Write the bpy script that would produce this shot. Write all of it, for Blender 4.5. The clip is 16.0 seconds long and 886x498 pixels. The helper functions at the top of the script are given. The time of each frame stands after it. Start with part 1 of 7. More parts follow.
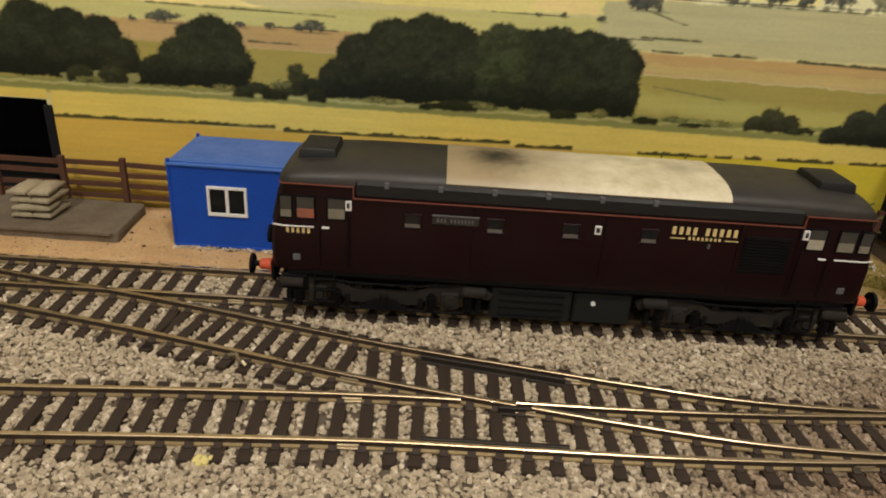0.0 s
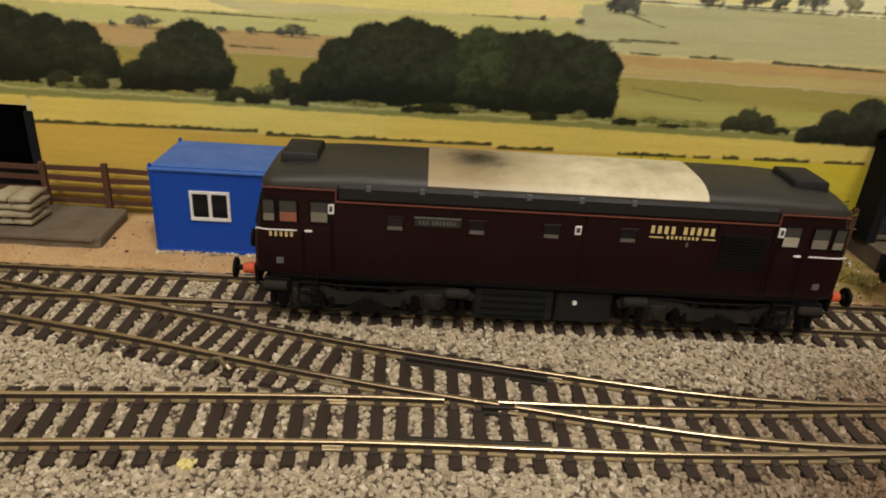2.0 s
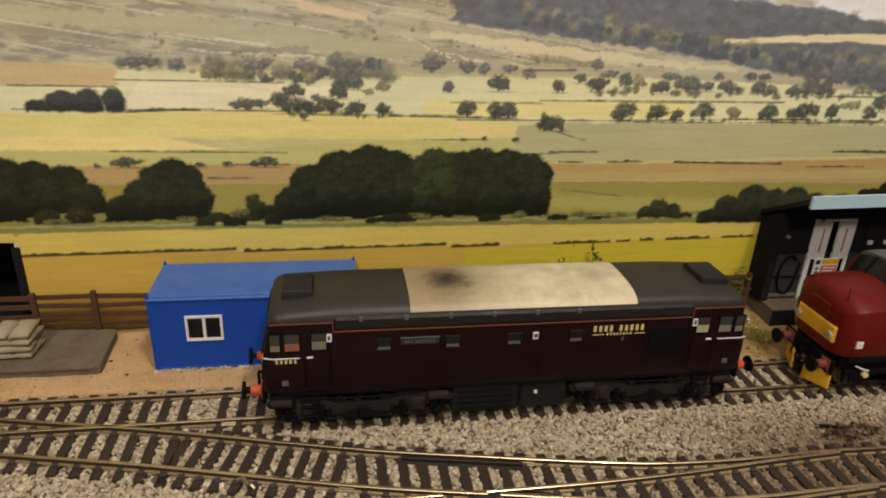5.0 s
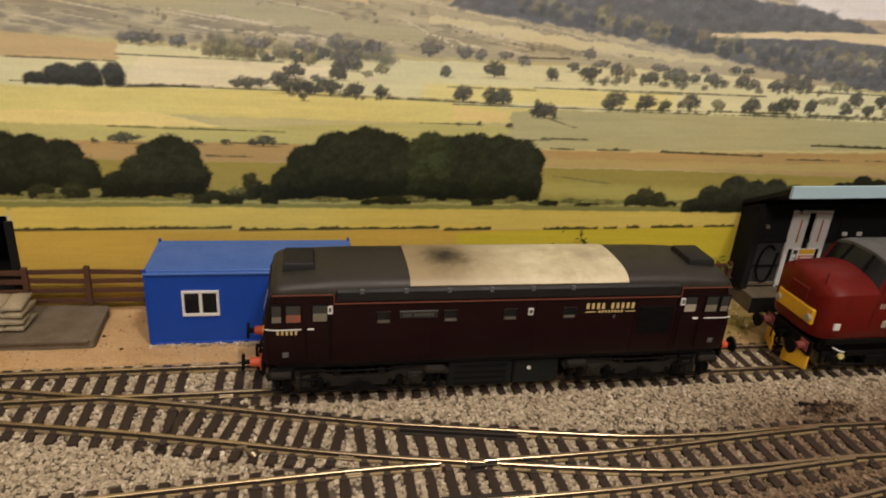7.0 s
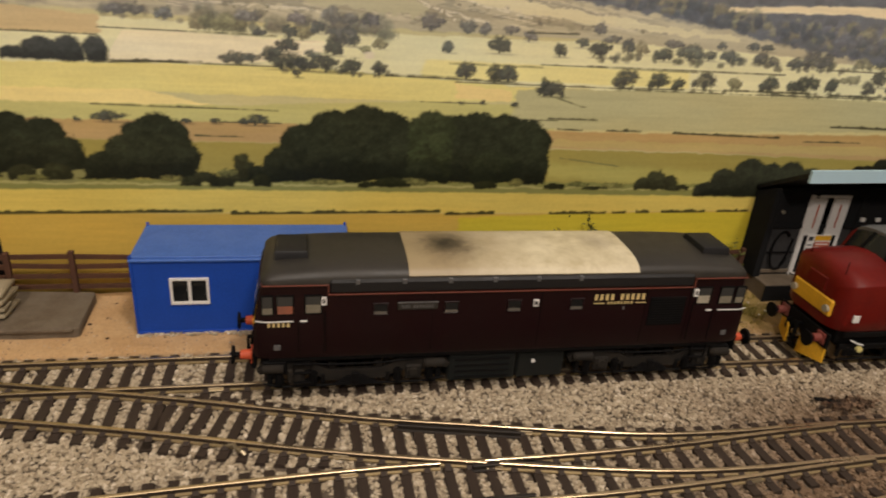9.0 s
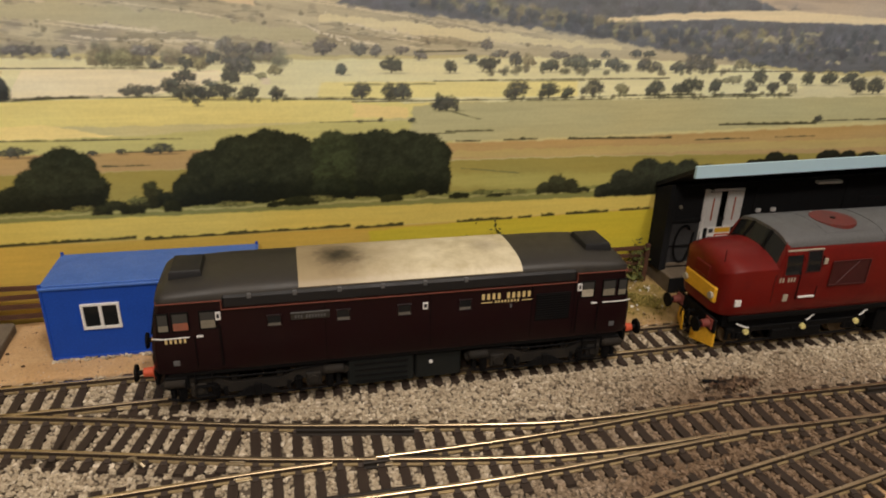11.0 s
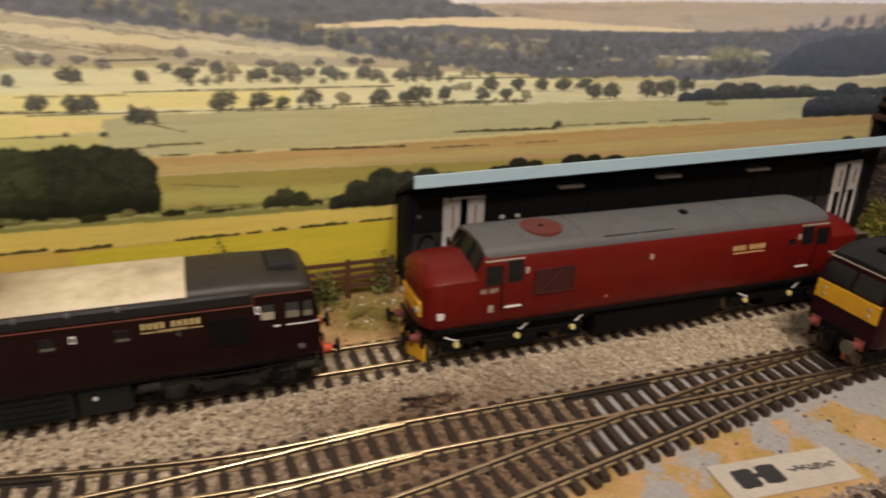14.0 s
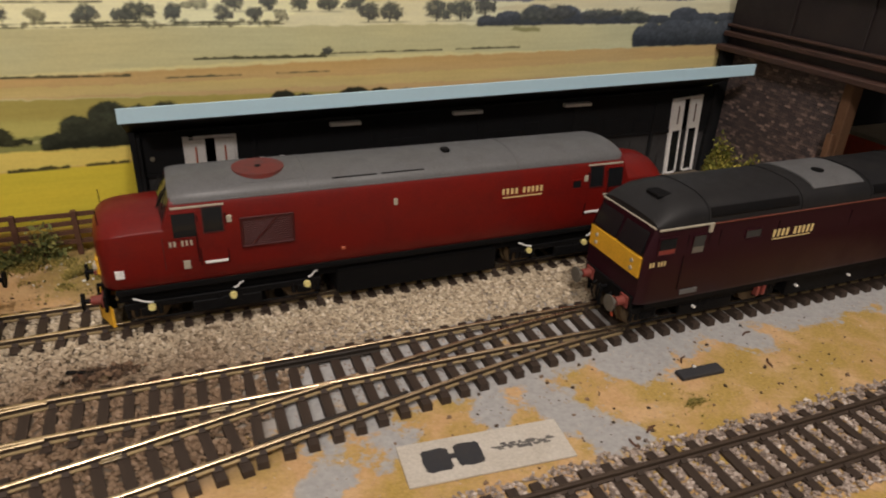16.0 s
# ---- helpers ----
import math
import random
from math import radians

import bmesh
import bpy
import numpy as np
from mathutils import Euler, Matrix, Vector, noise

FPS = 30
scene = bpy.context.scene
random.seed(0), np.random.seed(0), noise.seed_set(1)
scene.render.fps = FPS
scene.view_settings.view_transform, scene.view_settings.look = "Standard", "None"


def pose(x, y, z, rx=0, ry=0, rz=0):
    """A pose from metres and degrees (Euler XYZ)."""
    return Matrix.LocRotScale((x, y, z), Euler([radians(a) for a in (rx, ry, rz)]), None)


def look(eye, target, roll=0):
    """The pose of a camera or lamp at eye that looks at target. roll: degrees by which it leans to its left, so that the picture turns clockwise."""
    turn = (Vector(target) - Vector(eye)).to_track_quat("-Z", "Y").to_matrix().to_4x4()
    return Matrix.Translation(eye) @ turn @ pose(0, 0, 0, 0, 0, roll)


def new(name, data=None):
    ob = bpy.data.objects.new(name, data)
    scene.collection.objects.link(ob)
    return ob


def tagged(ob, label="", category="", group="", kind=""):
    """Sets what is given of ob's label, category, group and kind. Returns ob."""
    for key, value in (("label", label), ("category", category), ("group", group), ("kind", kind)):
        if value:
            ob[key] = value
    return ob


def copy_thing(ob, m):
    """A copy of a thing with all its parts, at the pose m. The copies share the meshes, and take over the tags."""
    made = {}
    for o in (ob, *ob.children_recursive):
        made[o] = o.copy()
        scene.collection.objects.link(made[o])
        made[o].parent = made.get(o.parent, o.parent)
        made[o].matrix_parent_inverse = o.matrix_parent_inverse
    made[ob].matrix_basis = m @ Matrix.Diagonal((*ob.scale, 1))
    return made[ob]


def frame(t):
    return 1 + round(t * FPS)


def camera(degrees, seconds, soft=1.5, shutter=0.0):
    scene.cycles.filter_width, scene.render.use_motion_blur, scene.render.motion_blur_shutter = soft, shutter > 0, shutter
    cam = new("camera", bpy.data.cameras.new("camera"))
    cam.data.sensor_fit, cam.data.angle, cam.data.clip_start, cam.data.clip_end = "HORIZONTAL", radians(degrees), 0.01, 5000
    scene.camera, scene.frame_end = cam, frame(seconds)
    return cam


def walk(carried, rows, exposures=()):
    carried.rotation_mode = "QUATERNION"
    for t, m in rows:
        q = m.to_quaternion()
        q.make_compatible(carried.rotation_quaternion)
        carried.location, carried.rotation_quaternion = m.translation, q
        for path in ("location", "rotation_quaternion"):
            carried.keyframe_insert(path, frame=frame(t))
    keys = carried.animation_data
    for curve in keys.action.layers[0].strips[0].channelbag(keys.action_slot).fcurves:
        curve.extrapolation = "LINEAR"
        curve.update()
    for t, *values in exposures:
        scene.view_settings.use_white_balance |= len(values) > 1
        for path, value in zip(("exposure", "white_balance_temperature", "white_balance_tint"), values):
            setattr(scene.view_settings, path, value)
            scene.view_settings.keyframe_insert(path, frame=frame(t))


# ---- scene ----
# All plans below are in millimetres of the model railway; MM turns them into metres.
MM = 0.001
cam = camera(66.4, 16.0, soft=1.9, shutter=0.5)
PATH = [  # seconds, x, y, z in mm, yaw, pitch, roll in degrees
    (0, 4.0, 0.8, 111.7, -1.08, -25.19, 4.11),
    (0.5, 5.6, -0.7, 110.1, -1.16, -25.07, 4.34),
    (1, 6.8, -0.6, 110.5, -1.23, -25.49, 3.97),
    (1.5, 6.0, -2.0, 109.4, -1.52, -25.44, 4.35),
    (2, 5.2, -0.9, 112.6, -2.31, -24.98, 3.93),
    (2.5, 2.3, 0.7, 112.1, -1.99, -24.58, 4.03),
    (3, 7.5, 5.1, 111.9, -2.75, -24.51, 3.56),
    (3.5, 18.6, 0.9, 122.1, -5.77, -22.74, 2.17),
    (4, 9.5, -6.7, 140.6, -8.25, -22.12, 2.25),
    (4.2, 0.1, -12.3, 152.3, -8.34, -22.47, 2.10),
    (6.3, -21.7, -26.4, 158.6, -11.95, -23.22, 3.89),
    (6.5, -21.6, -29.1, 152.6, -11.96, -22.02, 3.85),
    (7, -27.0, -26.8, 149.7, -12.10, -22.68, 4.34),
    (7.5, -30.2, -24.1, 150.1, -11.74, -23.47, 4.44),
    (8, -31.5, -20.1, 148.2, -11.21, -23.90, 4.33),
    (8.5, -32.7, -16.7, 147.1, -11.04, -24.06, 4.58),
    (9, -24.1, -13.6, 147.9, -12.10, -24.62, 4.63),
    (9.5, -12.5, -17.7, 149.4, -14.03, -23.24, 3.00),
    (10, 0.8, -29.1, 150.8, -14.40, -22.99, 2.15),
    (12.5, 12.8, -35.6, 153.3, -12.16, -23.40, 1.53),
    (13, 36.3, -37.2, 155.3, -15.24, -23.52, 1.82),
    (13.5, 64.5, -38.9, 159.3, -18.62, -23.10, 2.27),
    (14, 96.4, -43.9, 157.0, -20.85, -22.96, 2.44),
    (14.5, 141.0, -44.2, 151.9, -23.27, -24.16, 2.16),
    (15, 171.2, -40.0, 146.4, -24.00, -25.34, 2.51),
    (15.5, 187.3, -42.0, 143.5, -23.48, -26.09, 2.40),
    (16, 202.7, -45.3, 141.2, -23.25, -26.63, 2.79),
]


def eye_pose(x, y, z, yaw, pitch, roll):
    a, b = radians(yaw), radians(pitch)
    eye = Vector((x, y, z)) * MM
    return look(eye, eye + Vector((-math.sin(a) * math.cos(b), math.cos(a) * math.cos(b), math.sin(b))), roll)


EXPOSURES = [(0.0, -0.05, 6350, 6), (3.5, -0.07, 6350, 6), (7.0, -0.14, 6650, 12), (9.2, -0.13, 6600, 12), (10.2, -0.12, 6480, 11), (13.0, -0.08, 6500, 13), (14.4, 0.07, 6650, 15), (15.2, 0.15, 6320, 13), (16.0, 0.02, 6250, 13)]
walk(cam, [(row[0], eye_pose(*row[1:])) for row in PATH], EXPOSURES)

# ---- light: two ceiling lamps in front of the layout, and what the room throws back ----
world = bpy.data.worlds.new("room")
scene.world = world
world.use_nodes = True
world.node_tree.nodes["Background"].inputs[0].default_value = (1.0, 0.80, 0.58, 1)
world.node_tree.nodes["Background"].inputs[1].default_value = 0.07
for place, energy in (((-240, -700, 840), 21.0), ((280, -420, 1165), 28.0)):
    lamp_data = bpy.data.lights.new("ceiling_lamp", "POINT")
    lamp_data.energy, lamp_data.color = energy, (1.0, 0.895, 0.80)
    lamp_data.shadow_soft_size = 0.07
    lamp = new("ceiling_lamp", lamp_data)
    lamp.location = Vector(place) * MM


# ---- materials ----
def nodes_of(name):
    m = bpy.data.materials.new(name)
    m.use_nodes = True
    t = m.node_tree
    return m, t, t.nodes["Principled BSDF"]


def mixed(t, fac, a, b):
    n = t.nodes.new("ShaderNodeMix")
    n.data_type = "RGBA"
    for slot, v in ((0, fac), (6, a), (7, b)):
        if isinstance(v, (int, float)):
            n.inputs[slot].default_value = v
        elif isinstance(v, tuple):
            n.inputs[slot].default_value = (*v, 1)
        else:
            t.links.new(v, n.inputs[slot])
    return n.outputs[2]


def coords(t, scale=(1, 1, 1), at=(0, 0, 0)):
    """Object coordinates in millimetres."""
    tc, mp = t.nodes.new("ShaderNodeTexCoord"), t.nodes.new("ShaderNodeMapping")
    t.links.new(tc.outputs["Object"], mp.inputs[0])
    mp.inputs["Scale"].default_value = [1000 * s for s in scale]
    mp.inputs["Location"].default_value = at
    return mp.outputs[0]


def noisy(t, co, scale, detail=4, rough=0.6):
    n = t.nodes.new("ShaderNodeTexNoise")
    t.links.new(co, n.inputs["Vector"])
    n.inputs["Scale"].default_value, n.inputs["Detail"].default_value, n.inputs["Roughness"].default_value = scale, detail, rough
    return n.outputs["Fac"]


def ramp(t, fac, *stops):
    n = t.nodes.new("ShaderNodeValToRGB")
    t.links.new(fac, n.inputs[0])
    while len(n.color_ramp.elements) < len(stops):
        n.color_ramp.elements.new(0.5)
    for e, (at, c) in zip(n.color_ramp.elements, stops):
        e.position = at
        e.color = (*c, 1) if isinstance(c, tuple) else (c, c, c, 1)
    return n.outputs[0]


def bumped(t, shader, height, strength=0.3, distance=0.0003):
    n = t.nodes.new("ShaderNodeBump")
    n.inputs["Strength"].default_value, n.inputs["Distance"].default_value = strength, distance
    t.links.new(height, n.inputs["Height"])
    t.links.new(n.outputs[0], shader.inputs["Normal"])


def plain(name, colour, rough=0.5, metal=0.0, dirt=0.25, grain=0.35, dirt_colour=(0.10, 0.08, 0.06), bump=0.15, spec=0.5, size=1.0, coat=0.0):
    """Paint, plastic or metal: two scales of variation, and dirt in patches."""
    m, t, s = nodes_of(name)
    co = coords(t)
    big, small = noisy(t, co, 0.09 / size, 5, 0.65), noisy(t, co, 1.3 / size, 3)
    patch = ramp(t, big, (0.42, 0.0), (0.75, dirt))
    c = mixed(t, patch, colour, dirt_colour)
    light = ramp(t, small, (0.3, 1 - grain * 0.5), (0.7, 1 + grain * 0.2))
    n = t.nodes.new("ShaderNodeMix")
    n.data_type, n.blend_type = "RGBA", "MULTIPLY"
    n.inputs[0].default_value = 1
    t.links.new(c, n.inputs[6]), t.links.new(light, n.inputs[7])
    t.links.new(n.outputs[2], s.inputs["Base Color"])
    r = ramp(t, big, (0.3, rough), (0.8, min(1, rough + 0.25)))
    t.links.new(r, s.inputs["Roughness"])
    s.inputs["Metallic"].default_value = metal
    s.inputs["Specular IOR Level"].default_value = spec
    s.inputs["Coat Weight"].default_value, s.inputs["Coat Roughness"].default_value = coat, 0.16
    if bump:
        bumped(t, s, small, bump, 0.0002 * size)
    return m


def printed():
    """Satin photographic print; its picture is the sheet's own ink."""
    m, t, s = nodes_of("printed_paper")
    n = t.nodes.new("ShaderNodeAttribute")
    n.attribute_name = "ink"
    t.links.new(n.outputs["Color"], s.inputs["Base Color"])
    s.inputs["Roughness"].default_value = 0.5
    s.inputs["Specular IOR Level"].default_value = 0.22
    return m


def island_mix(name, *stops, rough=0.85, bump=0.4, grain=2.0, stain=None):
    """Loose pieces joined in one mesh: each island has its own colour."""
    m, t, s = nodes_of(name)
    g = t.nodes.new("ShaderNodeNewGeometry")
    info, both = t.nodes.new("ShaderNodeObjectInfo"), t.nodes.new("ShaderNodeMath")
    both.operation = "ADD"
    t.links.new(g.outputs["Random Per Island"], both.inputs[0]), t.links.new(info.outputs["Random"], both.inputs[1])
    turn = t.nodes.new("ShaderNodeMath")
    turn.operation = "FRACT"
    t.links.new(both.outputs[0], turn.inputs[0])
    c = ramp(t, turn.outputs[0], *stops)
    n = ramp(t, noisy(t, coords(t), grain, 3), (0.3, 0.75), (0.7, 1.15))
    x = t.nodes.new("ShaderNodeMix")
    x.data_type, x.blend_type = "RGBA", "MULTIPLY"
    x.inputs[0].default_value = 1
    t.links.new(c, x.inputs[6]), t.links.new(n, x.inputs[7])
    c = x.outputs[2]
    if stain:  # a brown patch of uneven outline, partly shade put into the colour
        (cx, cy), reach, tint = stain
        d = t.nodes.new("ShaderNodeVectorMath")
        d.operation = "DISTANCE"
        t.links.new(coords(t, (1, 1.5, 0)), d.inputs[0])
        d.inputs[1].default_value = (cx, cy * 1.5, 0)
        wob = t.nodes.new("ShaderNodeMath")
        wob.operation = "MULTIPLY_ADD"
        t.links.new(noisy(t, coords(t), 0.03, 5, 0.7), wob.inputs[0])
        wob.inputs[1].default_value = reach
        t.links.new(d.outputs["Value"], wob.inputs[2])
        near = t.nodes.new("ShaderNodeMapRange")
        near.inputs[1].default_value, near.inputs[2].default_value, near.inputs[4].default_value = reach * 1.9, reach * 1.2, 0.88
        t.links.new(wob.outputs[0], near.inputs[0])
        worn = t.nodes.new("ShaderNodeMix")
        worn.data_type, worn.blend_type = "RGBA", "MULTIPLY"
        worn.inputs[7].default_value = (*tint, 1)
        t.links.new(near.outputs[0], worn.inputs[0]), t.links.new(c, worn.inputs[6])
        c = worn.outputs[2]
    t.links.new(c, s.inputs["Base Color"])
    s.inputs["Roughness"].default_value = rough
    s.inputs["Specular IOR Level"].default_value = 0.3
    if bump:
        bumped(t, s, noisy(t, coords(t), grain * 2, 3), bump, 0.0002)
    return m


def earth():
    """The layout's ground: sandy scatter, worn to the grey board in patches, olive growth here and there."""
    m, t, s = nodes_of("sandy_ground")
    co = coords(t)
    sand = ramp(t, noisy(t, co, 0.9, 5, 0.7), (0.3, (0.36, 0.215, 0.095)), (0.55, (0.56, 0.35, 0.165)), (0.8, (0.64, 0.44, 0.245)))
    pale = ramp(t, noisy(t, co, 0.05, 5, 0.6), (0.42, (0.54, 0.335, 0.15)), (0.62, (0.67, 0.46, 0.25)))
    c = mixed(t, 0.45, sand, pale)
    # bare grey board and yellow turf only on the yard side
    sep = t.nodes.new("ShaderNodeSeparateXYZ")
    t.links.new(co, sep.inputs[0])
    yard = t.nodes.new("ShaderNodeMapRange")
    yard.inputs[1].default_value, yard.inputs[2].default_value = 212.0, 150.0
    t.links.new(sep.outputs[1], yard.inputs[0])
    far = t.nodes.new("ShaderNodeMapRange")
    far.inputs[1].default_value, far.inputs[2].default_value = 185.0, 225.0
    t.links.new(sep.outputs[0], far.inputs[0])
    both = t.nodes.new("ShaderNodeMath")
    both.operation = "MULTIPLY"
    t.links.new(yard.outputs[0], both.inputs[0]), t.links.new(far.outputs[0], both.inputs[1])
    # more bare board towards the running lines
    strip = t.nodes.new("ShaderNodeMapRange")
    strip.inputs[1].default_value, strip.inputs[2].default_value = 99.5, 123.5
    strip.inputs[3].default_value, strip.inputs[4].default_value = -0.24, 0.40
    t.links.new(sep.outputs[1], strip.inputs[0])
    add = t.nodes.new("ShaderNodeMath")
    add.operation = "ADD"
    t.links.new(ramp(t, noisy(t, coords(t, at=(31, 5, 0)), 0.045, 6, 0.72), (0.25, 0.02), (0.75, 0.98)), add.inputs[0]), t.links.new(strip.outputs[0], add.inputs[1])
    total = add.outputs[0]
    for cx, cy, reach in ((318.0, 86.0, 11.0), (327.0, 79.0, 7.0), (307.0, 102.0, 9.0), (287.0, 104.0, 6.5), (246.0, 100.0, 14.0), (230.0, 92.0, 8.0), (345.0, 110.0, 10.0), (400.0, 110.0, 7.0)):
        d = t.nodes.new("ShaderNodeVectorMath")
        d.operation = "DISTANCE"
        t.links.new(coords(t, (1, 1, 0)), d.inputs[0])
        d.inputs[1].default_value = (cx, cy, 0)
        spot = t.nodes.new("ShaderNodeMapRange")
        spot.inputs[1].default_value, spot.inputs[2].default_value, spot.inputs[4].default_value = reach * 1.5, reach * 0.2, 0.46
        t.links.new(d.outputs["Value"], spot.inputs[0])
        more = t.nodes.new("ShaderNodeMath")
        more.operation = "ADD"
        t.links.new(total, more.inputs[0]), t.links.new(spot.outputs[0], more.inputs[1])
        total = more.outputs[0]
    bare = ramp(t, total, (0.53, 0.0), (0.60, 0.75), (0.67, 1.0))
    mul = t.nodes.new("ShaderNodeMath")
    mul.operation = "MULTIPLY"
    t.links.new(bare, mul.inputs[0]), t.links.new(both.outputs[0], mul.inputs[1])
    turf = ramp(t, noisy(t, coords(t, at=(7, 60, 0)), 0.05, 5, 0.7), (0.40, 0.0), (0.58, 0.85))
    tm = t.nodes.new("ShaderNodeMath")
    tm.operation = "MULTIPLY"
    t.links.new(turf, tm.inputs[0]), t.links.new(both.outputs[0], tm.inputs[1])
    gold = ramp(t, noisy(t, co, 1.1, 4), (0.3, (0.27, 0.185, 0.032)), (0.7, (0.50, 0.345, 0.075)))
    d = t.nodes.new("ShaderNodeVectorMath")  # olive growth in the corner by the shed
    d.operation = "DISTANCE"
    t.links.new(coords(t, (1, 1, 0)), d.inputs[0])
    d.inputs[1].default_value = (170.0, 240.0, 0)
    ragged = t.nodes.new("ShaderNodeMath")
    ragged.operation = "MULTIPLY_ADD"
    t.links.new(noisy(t, coords(t, at=(3, 8, 0)), 0.12, 5, 0.7), ragged.inputs[0])
    ragged.inputs[1].default_value = 26.0
    t.links.new(d.outputs["Value"], ragged.inputs[2])
    corner = t.nodes.new("ShaderNodeMapRange")
    corner.inputs[1].default_value, corner.inputs[2].default_value, corner.inputs[4].default_value = 46.0, 30.0, 0.85
    t.links.new(ragged.outputs[0], corner.inputs[0])
    olive = ramp(t, noisy(t, co, 0.6, 5, 0.7), (0.3, (0.11, 0.085, 0.018)), (0.6, (0.27, 0.20, 0.05)), (0.8, (0.42, 0.29, 0.11)))
    c = mixed(t, corner.outputs[0], c, olive)
    c = mixed(t, tm.outputs[0], c, gold)
    grey = ramp(t, noisy(t, co, 0.5, 4), (0.3, (0.32, 0.315, 0.305)), (0.7, (0.42, 0.415, 0.40)))
    c = mixed(t, mul.outputs[0], c, grey)
    bed = t.nodes.new("ShaderNodeMapRange")
    bed.inputs[1].default_value, bed.inputs[2].default_value = 213.0, 209.0
    t.links.new(sep.outputs[1], bed.inputs[0])
    edge = t.nodes.new("ShaderNodeMapRange")
    edge.inputs[1].default_value, edge.inputs[2].default_value = 100.0, 106.0
    t.links.new(sep.outputs[1], edge.inputs[0])
    left = t.nodes.new("ShaderNodeMath")
    left.operation = "SUBTRACT"
    left.inputs[0].default_value = 1.0
    t.links.new(both.outputs[0], left.inputs[1])
    under = bed.outputs[0]
    for other in (edge.outputs[0], left.outputs[0]):
        n = t.nodes.new("ShaderNodeMath")
        n.operation = "MULTIPLY"
        t.links.new(under, n.inputs[0]), t.links.new(other, n.inputs[1])
        under = n.outputs[0]
    # dark bed below the ballast: shade in the gaps is put into its colour
    c = mixed(t, under, c, (0.13, 0.10, 0.07))
    t.links.new(c, s.inputs["Base Color"])
    s.inputs["Roughness"].default_value = 0.9
    bumped(t, s, noisy(t, co, 1.6, 5, 0.7), 0.6, 0.0006)
    return m


def worn_roof():
    """Cream-painted roof plates with a black exhaust stain and brown soot."""
    m, t, s = nodes_of("cream_sooty_roof")
    co = coords(t)
    c = ramp(t, noisy(t, co, 0.12, 5, 0.65), (0.35, (0.52, 0.45, 0.28)), (0.65, (0.72, 0.65, 0.46)))
    sep = t.nodes.new("ShaderNodeSeparateXYZ")
    t.links.new(co, sep.inputs[0])
    along = t.nodes.new("ShaderNodeMapRange")
    along.inputs[1].default_value, along.inputs[2].default_value, along.inputs[3].default_value, along.inputs[4].default_value = -26.0, 7.0, 0.95, 0.0
    t.links.new(sep.outputs[0], along.inputs[0])
    c = mixed(t, along.outputs[0], c, (0.33, 0.255, 0.14))
    for (x, y), r, tint, amount in (((-23.0, -1.0), 15.0, (0.12, 0.085, 0.05), 0.75), ((-23.5, 0.5), 9.5, (0.012, 0.010, 0.009), 1.0), ((-7.0, 0.0), 6.0, (0.36, 0.29, 0.18), 0.6), ((33.0, 1.0), 8.0, (0.30, 0.25, 0.18), 0.6)):
        d = t.nodes.new("ShaderNodeVectorMath")
        d.operation = "DISTANCE"
        flat = t.nodes.new("ShaderNodeVectorMath")
        flat.operation = "MULTIPLY"
        flat.inputs[1].default_value = (1, 1, 0)
        t.links.new(co, flat.inputs[0])
        t.links.new(flat.outputs[0], d.inputs[0])
        d.inputs[1].default_value = (x, y, 0)
        wob = t.nodes.new("ShaderNodeMath")
        wob.operation = "MULTIPLY_ADD"
        t.links.new(noisy(t, co, 0.3, 4), wob.inputs[0])
        wob.inputs[1].default_value = r * 0.9
        t.links.new(d.outputs["Value"], wob.inputs[2])
        near = t.nodes.new("ShaderNodeMapRange")
        near.inputs[1].default_value, near.inputs[2].default_value = r * 1.5, r * 0.45
        near.inputs[4].default_value = amount
        t.links.new(wob.outputs[0], near.inputs[0])
        c = mixed(t, near.outputs[0], c, tint)
    t.links.new(c, s.inputs["Base Color"])
    s.inputs["Roughness"].default_value = 0.45
    return m


def glass(name="dark_glass", tint=(0.010, 0.011, 0.012)):
    m, t, s = nodes_of(name)
    s.inputs["Base Color"].default_value = (*tint, 1)
    s.inputs["Roughness"].default_value = 0.12
    s.inputs["Specular IOR Level"].default_value = 0.3
    return m


MAROON = plain("maroon_gloss_paint", (0.0112, 0.0022, 0.0035), 0.30, dirt=0.35, dirt_colour=(0.009, 0.0035, 0.0038), grain=0.2, bump=0.03, spec=0.22)
CRIMSON = plain("crimson_satin_paint", (0.142, 0.0070, 0.0045), 0.34, dirt=0.45, dirt_colour=(0.060, 0.0050, 0.0050), grain=0.25, bump=0.04, spec=0.22, coat=0.12)
PURPLE = plain("dark_claret_paint", (0.021, 0.0032, 0.0072), 0.28, dirt=0.3, dirt_colour=(0.022, 0.006, 0.007), grain=0.2, bump=0.03, spec=0.22)
ROOF_GREY = plain("weathered_dark_grey_roof", (0.023, 0.0205, 0.0165), 0.40, dirt=0.6, dirt_colour=(0.042, 0.034, 0.024), bump=0.08)
ROOF_MID = plain("mid_grey_roof", (0.106, 0.108, 0.110), 0.42, dirt=0.5, dirt_colour=(0.085, 0.082, 0.078), bump=0.05)
ROOF_BLACK = plain("black_roof", (0.010, 0.010, 0.011), 0.45, spec=0.35, dirt=0.4, dirt_colour=(0.015, 0.0135, 0.012), bump=0.08)
UNDER = plain("black_underframe", (0.0030, 0.0030, 0.0034), 0.6, spec=0.14, dirt=0.45, dirt_colour=(0.008, 0.006, 0.005), bump=0.25)
BOGIEMAT = plain("road_dirty_bogie", (0.014, 0.012, 0.010), 0.7, spec=0.25, dirt=0.6, dirt_colour=(0.040, 0.031, 0.021), bump=0.3, size=0.6)
